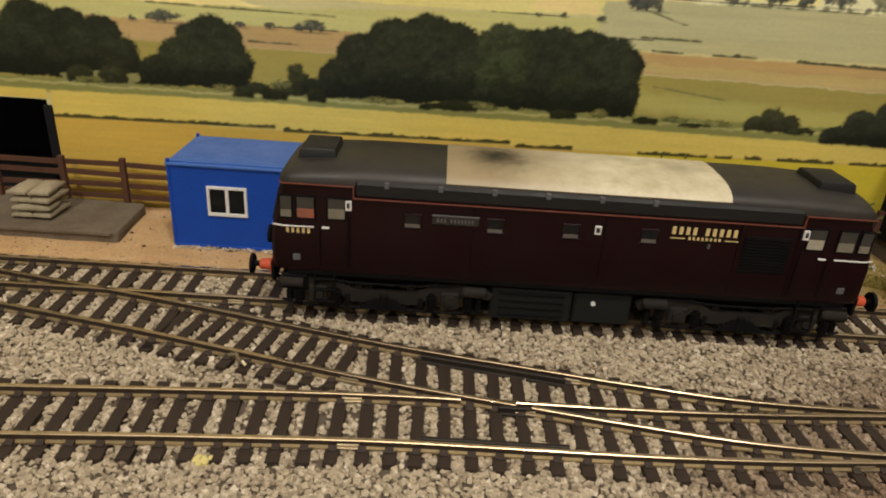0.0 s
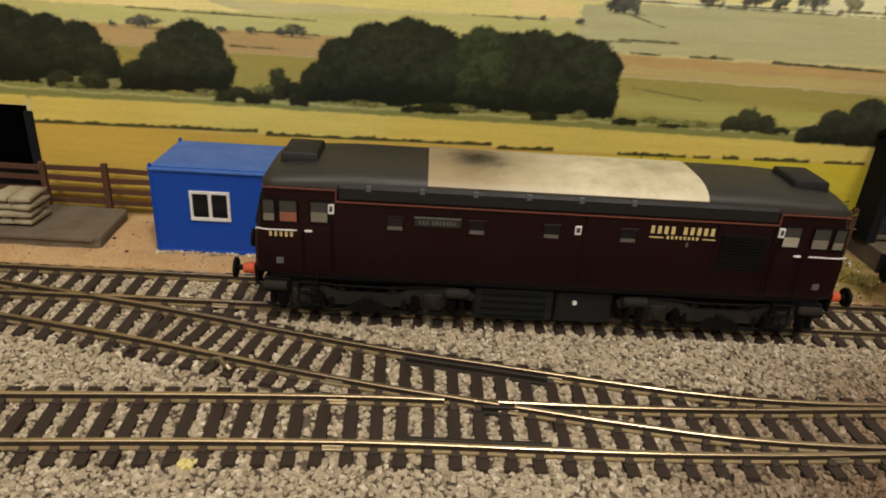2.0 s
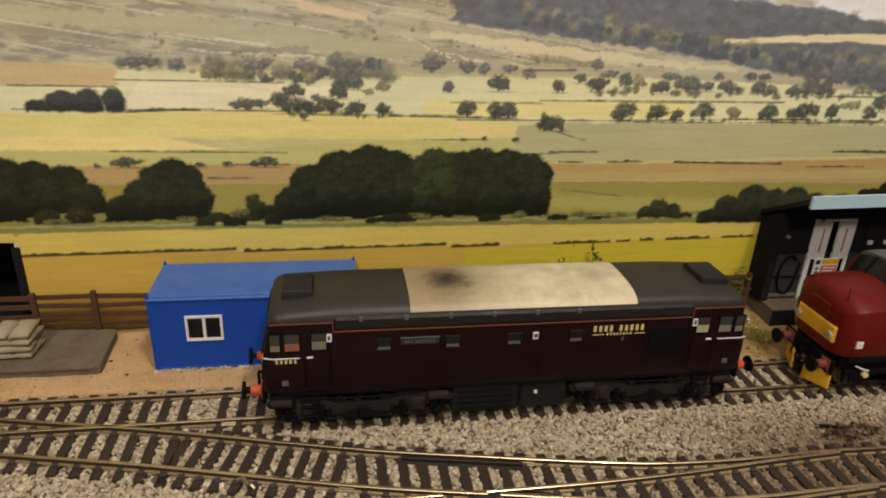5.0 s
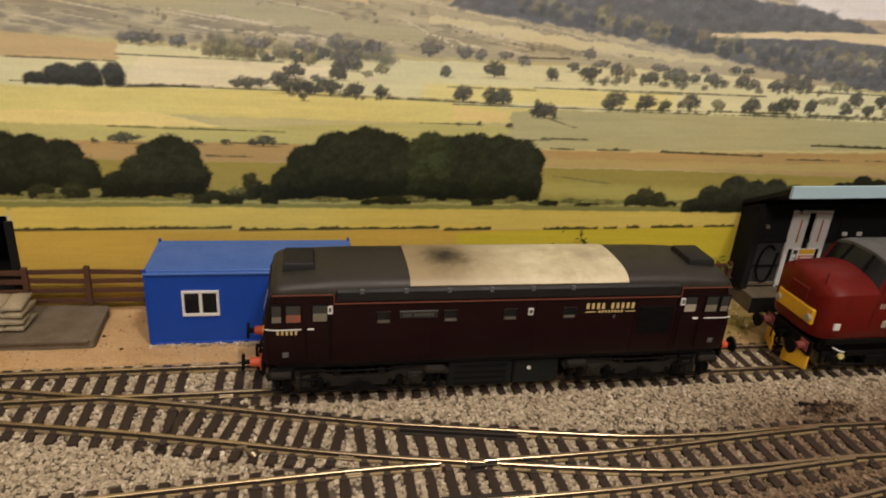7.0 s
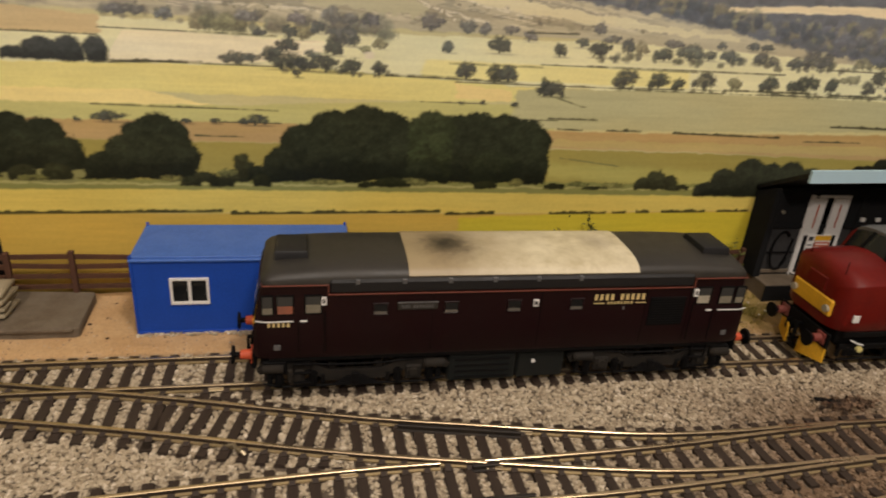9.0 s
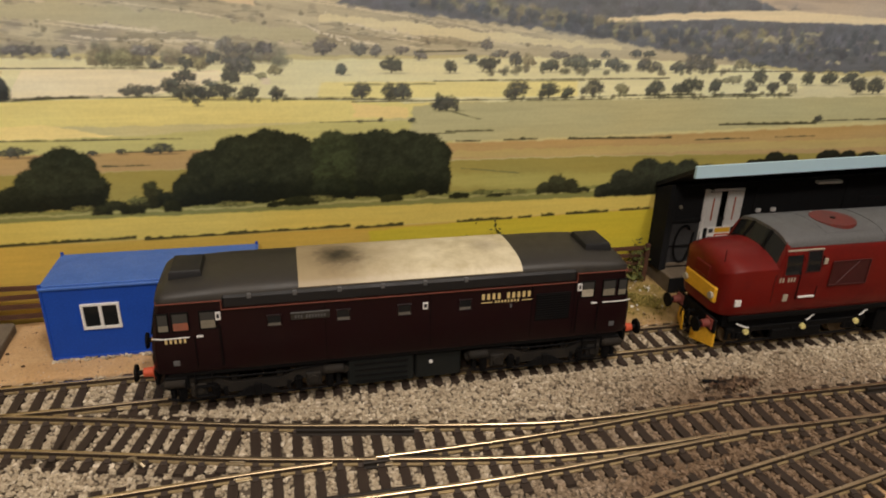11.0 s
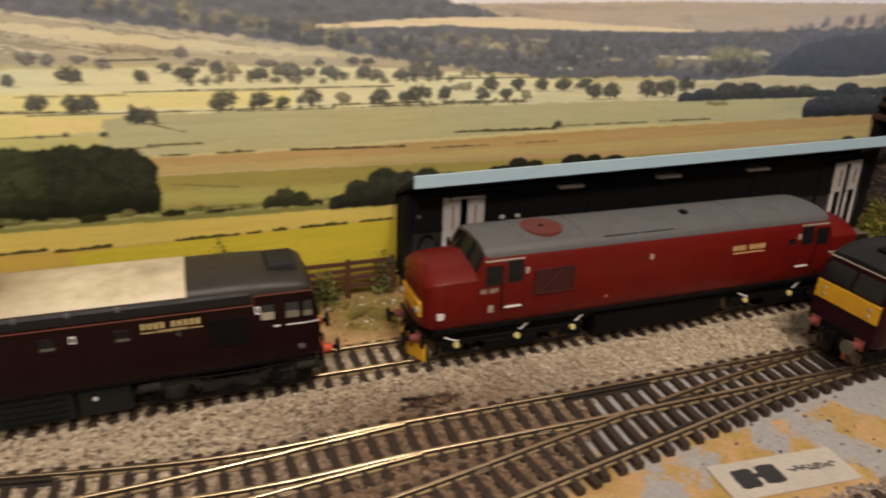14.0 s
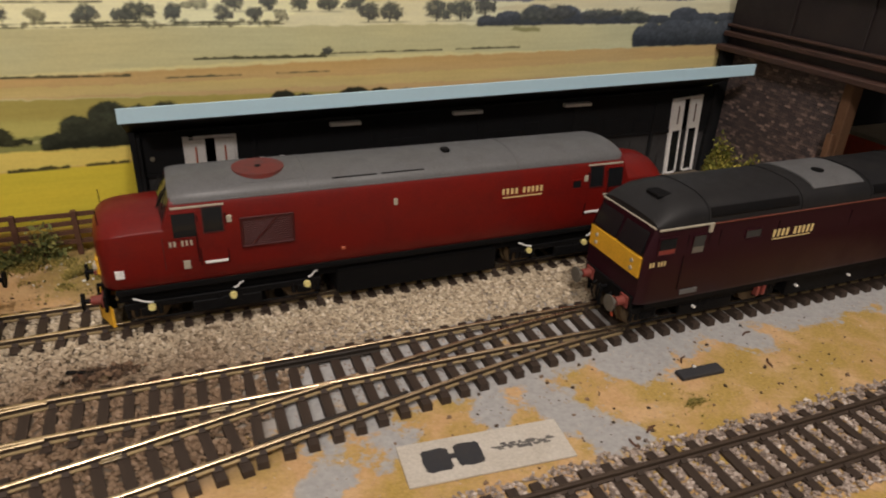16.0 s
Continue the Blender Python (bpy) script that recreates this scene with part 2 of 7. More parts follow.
TANKMAT = plain("green_black_tank", (0.0055, 0.0078, 0.0074), 0.6, spec=0.3, dirt=0.4, dirt_colour=(0.018, 0.016, 0.012))
DARKCRIMSON = plain("dull_crimson_paint", (0.050, 0.0055, 0.0055), 0.36, dirt=0.35, dirt_colour=(0.05, 0.008, 0.007), grain=0.2, bump=0.03)
CREAM_ROOF = worn_roof()
FANRED = plain("rust_red_fan_mesh", (0.14, 0.017, 0.011), 0.6, dirt=0.75, dirt_colour=(0.075, 0.05, 0.045), size=0.5)
PALEYELLOW = plain("pale_yellow_paint", (0.78, 0.68, 0.26), 0.5, dirt=0.1)
LINING = plain("dull_orange_lining", (0.15, 0.034, 0.018), 0.5, dirt=0.3)
ORANGE = plain("orange_lining", (0.45, 0.10, 0.04), 0.5, dirt=0.2)
GOLD = plain("gold_lettering", (0.70, 0.55, 0.24), 0.45, dirt=0.1, bump=0)
YELLOW = plain("warning_yellow_paint", (0.80, 0.43, 0.02), 0.45, dirt=0.25, dirt_colour=(0.30, 0.16, 0.02))
BUFRED = plain("buffer_beam_red", (0.62, 0.09, 0.03), 0.5, dirt=0.3)
SEAT = plain("orange_cab_interior", (0.34, 0.10, 0.05), 0.6, dirt=0.5)
DULLRED = plain("dull_dark_red", (0.20, 0.03, 0.02), 0.6, dirt=0.5)
WHITE = plain("white_plastic", (0.78, 0.77, 0.74), 0.5, dirt=0.15, dirt_colour=(0.45, 0.40, 0.33), bump=0.05)
# dim cream of buffer heads, and of lit patches coloured into window panes
DIMCREAM = plain("lit_patch_and_buffer_cream", (0.12, 0.11, 0.09), 0.5, dirt=0.3)
CABLIGHT = plain("dim_cab_interior", (0.20, 0.18, 0.13), 0.6, dirt=0.4)
BONE = plain("cab_cream", (0.42, 0.38, 0.29), 0.6, dirt=0.3)
GLASS = glass()
GLASS2 = glass("grey_glass", (0.045, 0.045, 0.042))
STEEL = plain("polished_rail_head", (0.68, 0.53, 0.33), 0.22, 0.95, dirt=0.35, dirt_colour=(0.30, 0.22, 0.14), bump=0.04, size=2)
RUST = plain("rail_side_brown", (0.15, 0.105, 0.055), 0.42, 0.5, dirt=0.5, dirt_colour=(0.07, 0.045, 0.03))
# dark brown: the shadow between rail head and foot is put into the colour
WEB = plain("shaded_rail_web_brown", (0.050, 0.032, 0.018), 0.6, 0.1, dirt=0.5, dirt_colour=(0.03, 0.02, 0.013))
BRASS = plain("brassy_rail_foot", (0.56, 0.43, 0.23), 0.34, 0.75, dirt=0.4, dirt_colour=(0.13, 0.09, 0.05), bump=0.04)
DULL = plain("dull_brown_rail", (0.075, 0.052, 0.036), 0.5, 0.4, dirt=0.5, dirt_colour=(0.04, 0.027, 0.02))
CHECK = plain("blackened_check_rail", (0.022, 0.017, 0.013), 0.5, 0.2, dirt=0.4, dirt_colour=(0.07, 0.05, 0.03))
SLEEPER = plain("dark_sleeper_plastic", (0.033, 0.0195, 0.0115), 0.62, dirt=0.5, dirt_colour=(0.055, 0.038, 0.025), bump=0.3)
BLUE = plain("bright_blue_steel", (0.010, 0.068, 0.42), 0.45, dirt=0.25, dirt_colour=(0.012, 0.045, 0.25), bump=0.05, spec=0.25)
# the cabin's blue made lighter: the roof's sheen is put into the colour
BLUEROOF = plain("sheen_tinted_blue_roof", (0.055, 0.155, 0.52), 0.33, dirt=0.3, dirt_colour=(0.04, 0.10, 0.34), bump=0.05)
NICKEL = plain("bright_nickel_joiner", (0.46, 0.38, 0.25), 0.3, 0.8, dirt=0.4, bump=0.02)
CONCRETE = plain("grey_concrete", (0.165, 0.132, 0.092), 0.85, dirt=0.8, dirt_colour=(0.10, 0.068, 0.04), bump=0.5)
SACK = plain("hessian_sack", (0.38, 0.32, 0.21), 0.9, dirt=0.5, dirt_colour=(0.18, 0.14, 0.09), bump=0.6)
FENCEWOOD = plain("brown_fence_wood", (0.095, 0.038, 0.018), 0.7, dirt=0.5, dirt_colour=(0.04, 0.022, 0.014), bump=0.4)
SHEDGREY = plain("dark_shed_cladding", (0.042, 0.041, 0.041), 0.8, spec=0.25, dirt=0.6, dirt_colour=(0.014, 0.013, 0.012), bump=0.3)
# near-black for trim, and for shade put into colour in shed and bridge
SHEDDARK = plain("shade_and_trim_black", (0.010, 0.0105, 0.0115), 0.85, spec=0.2, dirt=0.4, dirt_colour=(0.012, 0.010, 0.009))
FASCIA = plain("pale_blue_fascia", (0.44, 0.63, 0.72), 0.45, dirt=0.15, dirt_colour=(0.36, 0.48, 0.53), bump=0.02, grain=0.06)
GIRDER = plain("sooty_brown_girder", (0.024, 0.016, 0.016), 0.5, dirt=0.6, dirt_colour=(0.013, 0.010, 0.011), bump=0.25)
# girder brown turned lighter and more orange: light on its edges put into colour
FLANGE = plain("orange_lit_girder_flange", (0.058, 0.027, 0.018), 0.5, dirt=0.6, dirt_colour=(0.026, 0.015, 0.012), bump=0.25)
TIMBER = plain("pale_brown_timber", (0.19, 0.095, 0.045), 0.7, dirt=0.5, dirt_colour=(0.10, 0.05, 0.028), bump=0.3)
MORTAR = plain("sooty_mortar", (0.12, 0.100, 0.090), 0.9, dirt=0.5)
CARD = plain("grey_card", (0.54, 0.50, 0.43), 0.8, dirt=0.35, dirt_colour=(0.32, 0.27, 0.2), bump=0.1)
INK = plain("black_card", (0.025, 0.026, 0.030), 0.75, dirt=0.3)
SMUDGE = plain("smudged_pencil", (0.075, 0.072, 0.068), 0.8, dirt=0.6, dirt_colour=(0.25, 0.23, 0.20))
BOARD = plain("plain_plywood", (0.30, 0.22, 0.14), 0.7, dirt=0.3)
ROOMWALL = plain("room_wall_paint", (0.56, 0.53, 0.48), 0.9, dirt=0.15, size=40)
CARPET = plain("room_floor_carpet", (0.16, 0.13, 0.10), 0.95, dirt=0.3, size=40)
PRINT = printed()
# the patch tint holds both browner stones and shade over them
BALLAST = island_mix("granite_ballast", (0.0, (0.24, 0.185, 0.120)), (0.10, (0.41, 0.335, 0.232)), (0.5, (0.50, 0.415, 0.292)), (0.85, (0.58, 0.490, 0.352)), (1.0, (0.74, 0.645, 0.50)), stain=((172.0, 112.0), 84.0, (0.36, 0.265, 0.215)))
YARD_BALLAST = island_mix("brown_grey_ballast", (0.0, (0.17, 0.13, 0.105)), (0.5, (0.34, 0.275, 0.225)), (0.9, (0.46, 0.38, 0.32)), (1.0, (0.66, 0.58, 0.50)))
BRICKS = island_mix("sooty_brick", (0.0, (0.095, 0.080, 0.080)), (0.5, (0.135, 0.105, 0.098)), (0.85, (0.20, 0.145, 0.13)), (1.0, (0.42, 0.30, 0.255)))
LEAVES = island_mix("olive_scatter_foliage", (0.0, (0.06, 0.072, 0.02)), (0.5, (0.13, 0.14, 0.04)), (1.0, (0.27, 0.25, 0.07)), bump=0)
BRIGHT_LEAVES = island_mix("yellow_green_scatter_foliage", (0.0, (0.07, 0.08, 0.012)), (0.5, (0.20, 0.20, 0.035)), (1.0, (0.46, 0.38, 0.07)), bump=0)
GRASS = island_mix("dry_static_grass", (0.0, (0.11, 0.105, 0.025)), (0.5, (0.28, 0.23, 0.055)), (1.0, (0.50, 0.37, 0.12)), bump=0)
WEEDS = island_mix("dark_green_weeds", (0.0, (0.03, 0.034, 0.012)), (0.5, (0.06, 0.064, 0.02)), (1.0, (0.13, 0.12, 0.04)), bump=0)
RUSTY_BITS = island_mix("rusty_brown_debris", (0.0, (0.03, 0.02, 0.013)), (0.5, (0.10, 0.060, 0.036)), (1.0, (0.24, 0.155, 0.095)))
GRIT = island_mix("sandy_grit", (0.0, (0.20, 0.13, 0.08)), (0.6, (0.42, 0.30, 0.19)), (1.0, (0.62, 0.52, 0.42)))
SAND = earth()


# ---- mesh helpers (all in mm) ----
def box(bm, x0, x1, y0, y1, z0, z1, bevel=0.0, m=None):
    tmp = bmesh.new()
    bmesh.ops.create_cube(tmp, size=1)
    for v in tmp.verts:
        v.co = Vector(((x0 + x1) / 2 + v.co.x * (x1 - x0), (y0 + y1) / 2 + v.co.y * (y1 - y0), (z0 + z1) / 2 + v.co.z * (z1 - z0)))
    if bevel:
        bmesh.ops.bevel(tmp, geom=tmp.edges[:], offset=bevel, segments=1, affect="EDGES", profile=0.5, clamp_overlap=True)
    merge(bm, tmp, m)


def merge(bm, tmp, m=None):
    if m is not None:
        tmp.transform(m)
    bmesh.ops.recalc_face_normals(tmp, faces=tmp.faces[:])
    me = bpy.data.meshes.new("tmp")
    tmp.to_mesh(me)
    tmp.free()
    bm.from_mesh(me)
    bpy.data.meshes.remove(me)


def rod(bm, a, b, r, r2=None, seg=12, caps=True):
    """A round bar from a to b."""
    a, b = Vector(a), Vector(b)
    tmp = bmesh.new()
    bmesh.ops.create_cone(tmp, cap_ends=caps, segments=seg, radius1=r, radius2=r if r2 is None else r2, depth=(b - a).length)
    turn = (b - a).to_track_quat("Z", "Y").to_matrix().to_4x4()
    merge(bm, tmp, Matrix.Translation((a + b) / 2) @ turn)


def pipe(bm, points, r, seg=6):
    for a, b in zip(points, points[1:]):
        rod(bm, a, b, r, seg=seg)


def loft(bm, rings, caps=True, closed=True):
    rows = [[bm.verts.new(p) for p in ring] for ring in rings]
    n = len(rows[0])
    for a, b in zip(rows, rows[1:]):
        for i in range(n if closed else n - 1):
            j = (i + 1) % n
            bm.faces.new((a[i], a[j], b[j], b[i]))
    if caps:
        bm.faces.new(rows[0][::-1])
        bm.faces.new(rows[-1])
    bmesh.ops.recalc_face_normals(bm, faces=bm.faces[:])


def prism(bm, outline, axis, d0, d1):
    """A flat outline of (u, v) pushed from d0 to d1 along axis ('x': u, v are y, z; 'y': x, z; 'z': x, y)."""
    place = {"x": lambda u, v, d: (d, u, v), "y": lambda u, v, d: (u, d, v), "z": lambda u, v, d: (u, v, d)}[axis]
    tmp = bmesh.new()
    loft(tmp, [[place(u, v, d) for u, v in outline] for d in (d0, d1)])
    merge(bm, tmp)


def finish(name, me, material, parent, label, kind=""):
    for m in material if isinstance(material, (list, tuple)) else (material,):
        me.materials.append(m)
    ob = new(name, me)
    if parent is not None:
        ob.parent = parent
    return tagged(ob, label, kind=kind)


def part(name, bm, material, parent=None, label="", angle=35, kind=""):
    """One bmesh as one mesh object under a thing or a part."""
    me = bpy.data.meshes.new(name)
    bm.transform(Matrix.Scale(MM, 4))
    bm.to_mesh(me)
    bm.free()
    me.shade_smooth()
    me.set_sharp_from_angle(angle=radians(angle))
    return finish(name, me, material, parent, label, kind)


def raw(name, verts, faces, material, parent=None, label="", kind="", smooth=False):
    me = bpy.data.meshes.new(name)
    me.from_pydata((np.asarray(verts, float) * MM).tolist(), [], faces if isinstance(faces, list) else faces.tolist())
    if smooth:
        me.shade_smooth()
    return finish(name, me, material, parent, label, kind)


def thing(name, label, category, x=0.0, y=0.0, z=0.0, turn=0.0, group="", kind=""):
    ob = new(name)
    ob.empty_display_size = 0.01
    ob.matrix_basis = pose(x * MM, y * MM, z * MM, 0, 0, turn)
    return tagged(ob, label, category, group, kind)


def boxes(name, material, parent, *sizes, bevel=0.15, label=""):
    bm = bmesh.new()
    for s in sizes:
        box(bm, *s, bevel=bevel)
    return part(name, bm, material, parent, label)


def curve_through(points):
    """A smooth y(x) through a few (x, y) points."""
    px, py = (np.array(v, float) for v in zip(*points))
    slope = np.gradient(py, px)

    def at(x):
        x = np.asarray(x, float)
        i = np.clip(np.searchsorted(px, x) - 1, 0, len(px) - 2)
        h = px[i + 1] - px[i]
        u = np.clip((x - px[i]) / h, 0, 1)
        return ((2 * u**3 - 3 * u**2 + 1) * py[i] + (u**3 - 2 * u**2 + u) * h * slope[i] + (3 * u**2 - 2 * u**3) * py[i + 1] + (u**3 - u**2) * h * slope[i + 1])

    return at


# ---- the large structure: baseboard, ground, room ----
rng = np.random.default_rng(7)


def ground_height(x, y):
    """Ballast shoulder behind, lower bare board in the yard."""
    low = np.clip((x - 175) / 55, 0, 1) * np.clip((150 - y) / 25, 0, 1)
    back = np.clip((y - 207) / 8, 0, 1)
    bumps = np.sin(x * 0.09) * np.cos(y * 0.13) * 0.25 + np.sin(x * 0.31 + y * 0.2) * 0.12
    return -1.3 + back * 1.7 - low * 1.35 + bumps * (0.3 + back)


gx, gy = np.meshgrid(np.arange(-330, 760, 4.0), np.arange(-10, 262.6, 3.0), indexing="ij")
gz = ground_height(gx, gy)
nx, ny = gx.shape
gi = np.arange(nx * ny).reshape(nx, ny)
quads = np.stack([gi[:-1, :-1], gi[1:, :-1], gi[1:, 1:], gi[:-1, 1:]], -1).reshape(-1, 4)
ground = raw("ground", np.stack([gx, gy, gz], -1).reshape(-1, 3), quads, SAND, smooth=True)
tagged(ground, "sandy model railway ground with bare grey patches", "ground", kind="structure")

board = boxes("baseboard", BOARD, None, (-330, 760, -12, 285, -30, -6), bevel=1.0)
tagged(board, "plain plywood baseboard under the model railway", "baseboard", kind="structure")

floor = boxes("floor", CARPET, None, (-1800, 2200, -2200, 900, -960, -900), bevel=0)
tagged(floor, "plain brown room floor", "floor", kind="structure")
ceiling = boxes("ceiling", ROOMWALL, None, (-1800, 2200, -2200, 900, 1500, 1560), bevel=0)
tagged(ceiling, "plain pale room ceiling", "ceiling", kind="structure")
for wall_name, size in (("wall_north", (-1800, 2200, 900, 960, -960, 1560)), ("wall_south", (-1800, 2200, -2260, -2200, -960, 1560)),
                        ("wall_west", (-1860, -1800, -2260, 960, -960, 1560)), ("wall_east", (2200, 2260, -2260, 960, -960, 1560))):
    tagged(boxes(wall_name, ROOMWALL, None, size, bevel=0), "plain pale painted room wall", "wall", kind="structure")

def wobble(x, seed, size):
    return size * (np.sin(x * 0.31 + seed) * 0.4 + np.sin(x * 0.83 + seed * 2.3) * 0.35 + np.sin(x * 2.1 + seed * 5.1) * 0.25)


# ---- the printed landscape behind the layout: one flat sheet, its picture painted point by point ----
BACK_Y = 262.5
backdrop = boxes("backdrop", CARD, None, (-149, 512, BACK_Y, BACK_Y + 4, -6, 215), (-330, -149, BACK_Y, BACK_Y + 4, 42, 215), bevel=0)
tagged(backdrop, "flat printed countryside panorama of fields, hedges and trees", "backdrop", kind="structure")
xs = np.concatenate([np.arange(-330, -160, 2.5), np.arange(-160, 512.1, 0.48)])
zs = np.concatenate([np.arange(-6, 8, 2.0), np.arange(8, 146, 0.45), np.arange(146, 216, 3.0)])
PX, PZ = np.meshgrid(xs, zs, indexing="ij")
ink = np.zeros((*PX.shape, 3)) + (0.60, 0.55, 0.28)


def soft(v):
    v = np.clip(v, 0, 1)
    return v * v * (3 - 2 * v)


def grain(x, z, octaves=3, seed=0):
    """Smooth random values from 0 to 1, about one bump to the unit."""
    total, weight, amount = 0.0, 0.0, 1.0
    for k in range(octaves):
        u, v = x * 2**k + 17.3 * k + seed * 7.7, z * 2**k + 5.1 * k + seed * 3.3
        i, j = np.floor(u), np.floor(v)
        fu, fv = soft(u - i), soft(v - j)

        def lattice(p, q):
            h = np.sin(p * 127.1 + q * 311.7 + seed * 13.7) * 43758.5453
            return h - np.floor(h)

        total = total + amount * ((lattice(i, j) * (1 - fu) + lattice(i + 1, j) * fu) * (1 - fv) + (lattice(i, j + 1) * (1 - fu) + lattice(i + 1, j + 1) * fu) * fv)
        weight += amount
        amount *= 0.6
    return total / weight


FINE = grain(PX / 0.8, PZ / 0.75, 1, 9)
LEAF, CLUMP, LONG, DRIFT = grain(PX / 1.7, PZ / 1.5, 2, 1), grain(PX / 5, PZ / 4, 3, 2), grain(PX / 26, PZ / 1.6, 3, 3), grain(PX / 30, PZ / 9, 3, 4)


def window(x0, x1, z0, z1):
    return (slice(max(0, np.searchsorted(xs, x0) - 1), np.searchsorted(xs, x1) + 1), slice(max(0, np.searchsorted(zs, z0) - 1), np.searchsorted(zs, z1) + 1))


def lay(w, colour, mask, shade=1.0):
    tone = np.asarray(colour, float) * (shade[..., None] if isinstance(shade, np.ndarray) else shade)
    ink[w] += (tone - ink[w]) * mask[..., None]


def field(colour, low, high, rough=0.35, blur=0.9, mottle=0.0):
    """A strip between two edges, each given by a few (x, z) points."""
    x0, x1 = max(low[0][0], high[0][0]), min(low[-1][0], high[-1][0])
    w = window(x0 - 1, x1 + 1, min(p[1] for p in low) - 3, max(p[1] for p in high) + 3)
    x, z = PX[w], PZ[w]
    jig = (CLUMP[w] - 0.5) * rough * 4 + (LEAF[w] - 0.5) * rough
    a, b = np.interp(x, *zip(*low)) + jig, np.interp(x, *zip(*high)) + jig
    ends = soft((x - x0 + jig * 3) / 1.6) * soft((x1 - x + jig * 3) / 1.6)
    shade = 1 + mottle * (CLUMP[w] - 0.5) * 2 if mottle else 1.0
    lay(w, colour, soft((z - a) / blur + 0.5) * soft((b - z) / blur + 0.5) * ends, shade)


def hedge(x0, x1, z, tall, tilt=0.0, colour=(0.10, 0.10, 0.05), thick=0.55):
    w = window(x0 - 1, x1 + 1, z - 4, z + tall + 4)
    x = PX[w]
    base = z + (x - x0) * tilt
    top = base + tall * (0.55 + 0.9 * CLUMP[w] * 2 * LEAF[w])
    gaps = soft((CLUMP[w] - 0.30) * 8)
    lay(w, colour, soft((PZ[w] - base) / 0.5 + 0.5) * soft((top - PZ[w]) / 0.6 + 0.5) * soft((x - x0) / 1.0) * soft((x1 - x) / 1.0) * (thick + (0.97 - thick) * gaps))


def woods(colour, base, crowns, rough=1.0, light=0.8):
    """A wood: many round crowns (x, top, half width) over a ragged foot."""
    w = window(min(c[0] - c[2] for c in crowns) - 2, max(c[0] + c[2] for c in crowns) + 2, base - 3, max(c[1] for c in crowns) + 4)
    x, z = PX[w], PZ[w]
    jx, jz = (CLUMP[w] - 0.5) * rough * 3.2 + (FINE[w] - 0.5) * rough * 0.9, (LEAF[w] - 0.5) * rough * 1.3 + (FINE[w] - 0.5) * rough * 0.7
    inside, glow = np.zeros_like(x), np.zeros_like(x)
    for cx, ct, half in crowns:
        tall = min(half, (ct - base) * 0.6)
        cz = ct - tall
        u, v = (x + jx - cx) / half, (z + jz - cz) / tall
        r = np.sqrt(u * u + np.where(v > 0, v, np.clip(v, -1, 0) * 0.5) ** 2)
        inside = np.maximum(inside, soft((1 - r) * half / 1.5) * soft((z - base + jx * 0.7) / 1.2 + 0.5))
        glow = np.maximum(glow, soft(1 - (u + 0.3) ** 2 - (v - 0.45) ** 2))
    clump = np.full_like(x, 0.62)
    heads = []
    for cx, ct, half in crowns:
        for i in range(int(4 + half * (ct - base) / 16)):
            a = rng.uniform(0, math.pi)
            d = rng.uniform(0.1, 1.0) ** 0.6
            heads.append((base + (ct - base) * (0.25 + 0.68 * d * math.sin(a)), cx + half * d * math.cos(a), rng.uniform(2.2, 4.6), rng.uniform(0.7, 1.2)))
    for hz, hx, r, bright in sorted(heads, reverse=True):  # leafy heads, the lower in front
        u, v = (x + jx * 0.8 - hx) / r, (z + jz * 1.4 - hz) / (r * 0.8)
        lit = soft(0.5 + 0.55 * v - 0.22 * u)
        clump += (bright * (0.42 + 0.95 * lit) - clump) * soft((1 - np.sqrt(u * u + v * v)) / 0.35) * 0.75
    foot = soft((z - base) / 14)
    shade = (0.50 + 0.50 * LEAF[w] + 0.25 * FINE[w]) * (0.26 + 0.16 * foot + light * (0.66 * clump * (0.35 + 0.65 * foot) + 0.25 * glow * CLUMP[w]))
    lay(w, colour, inside, shade)


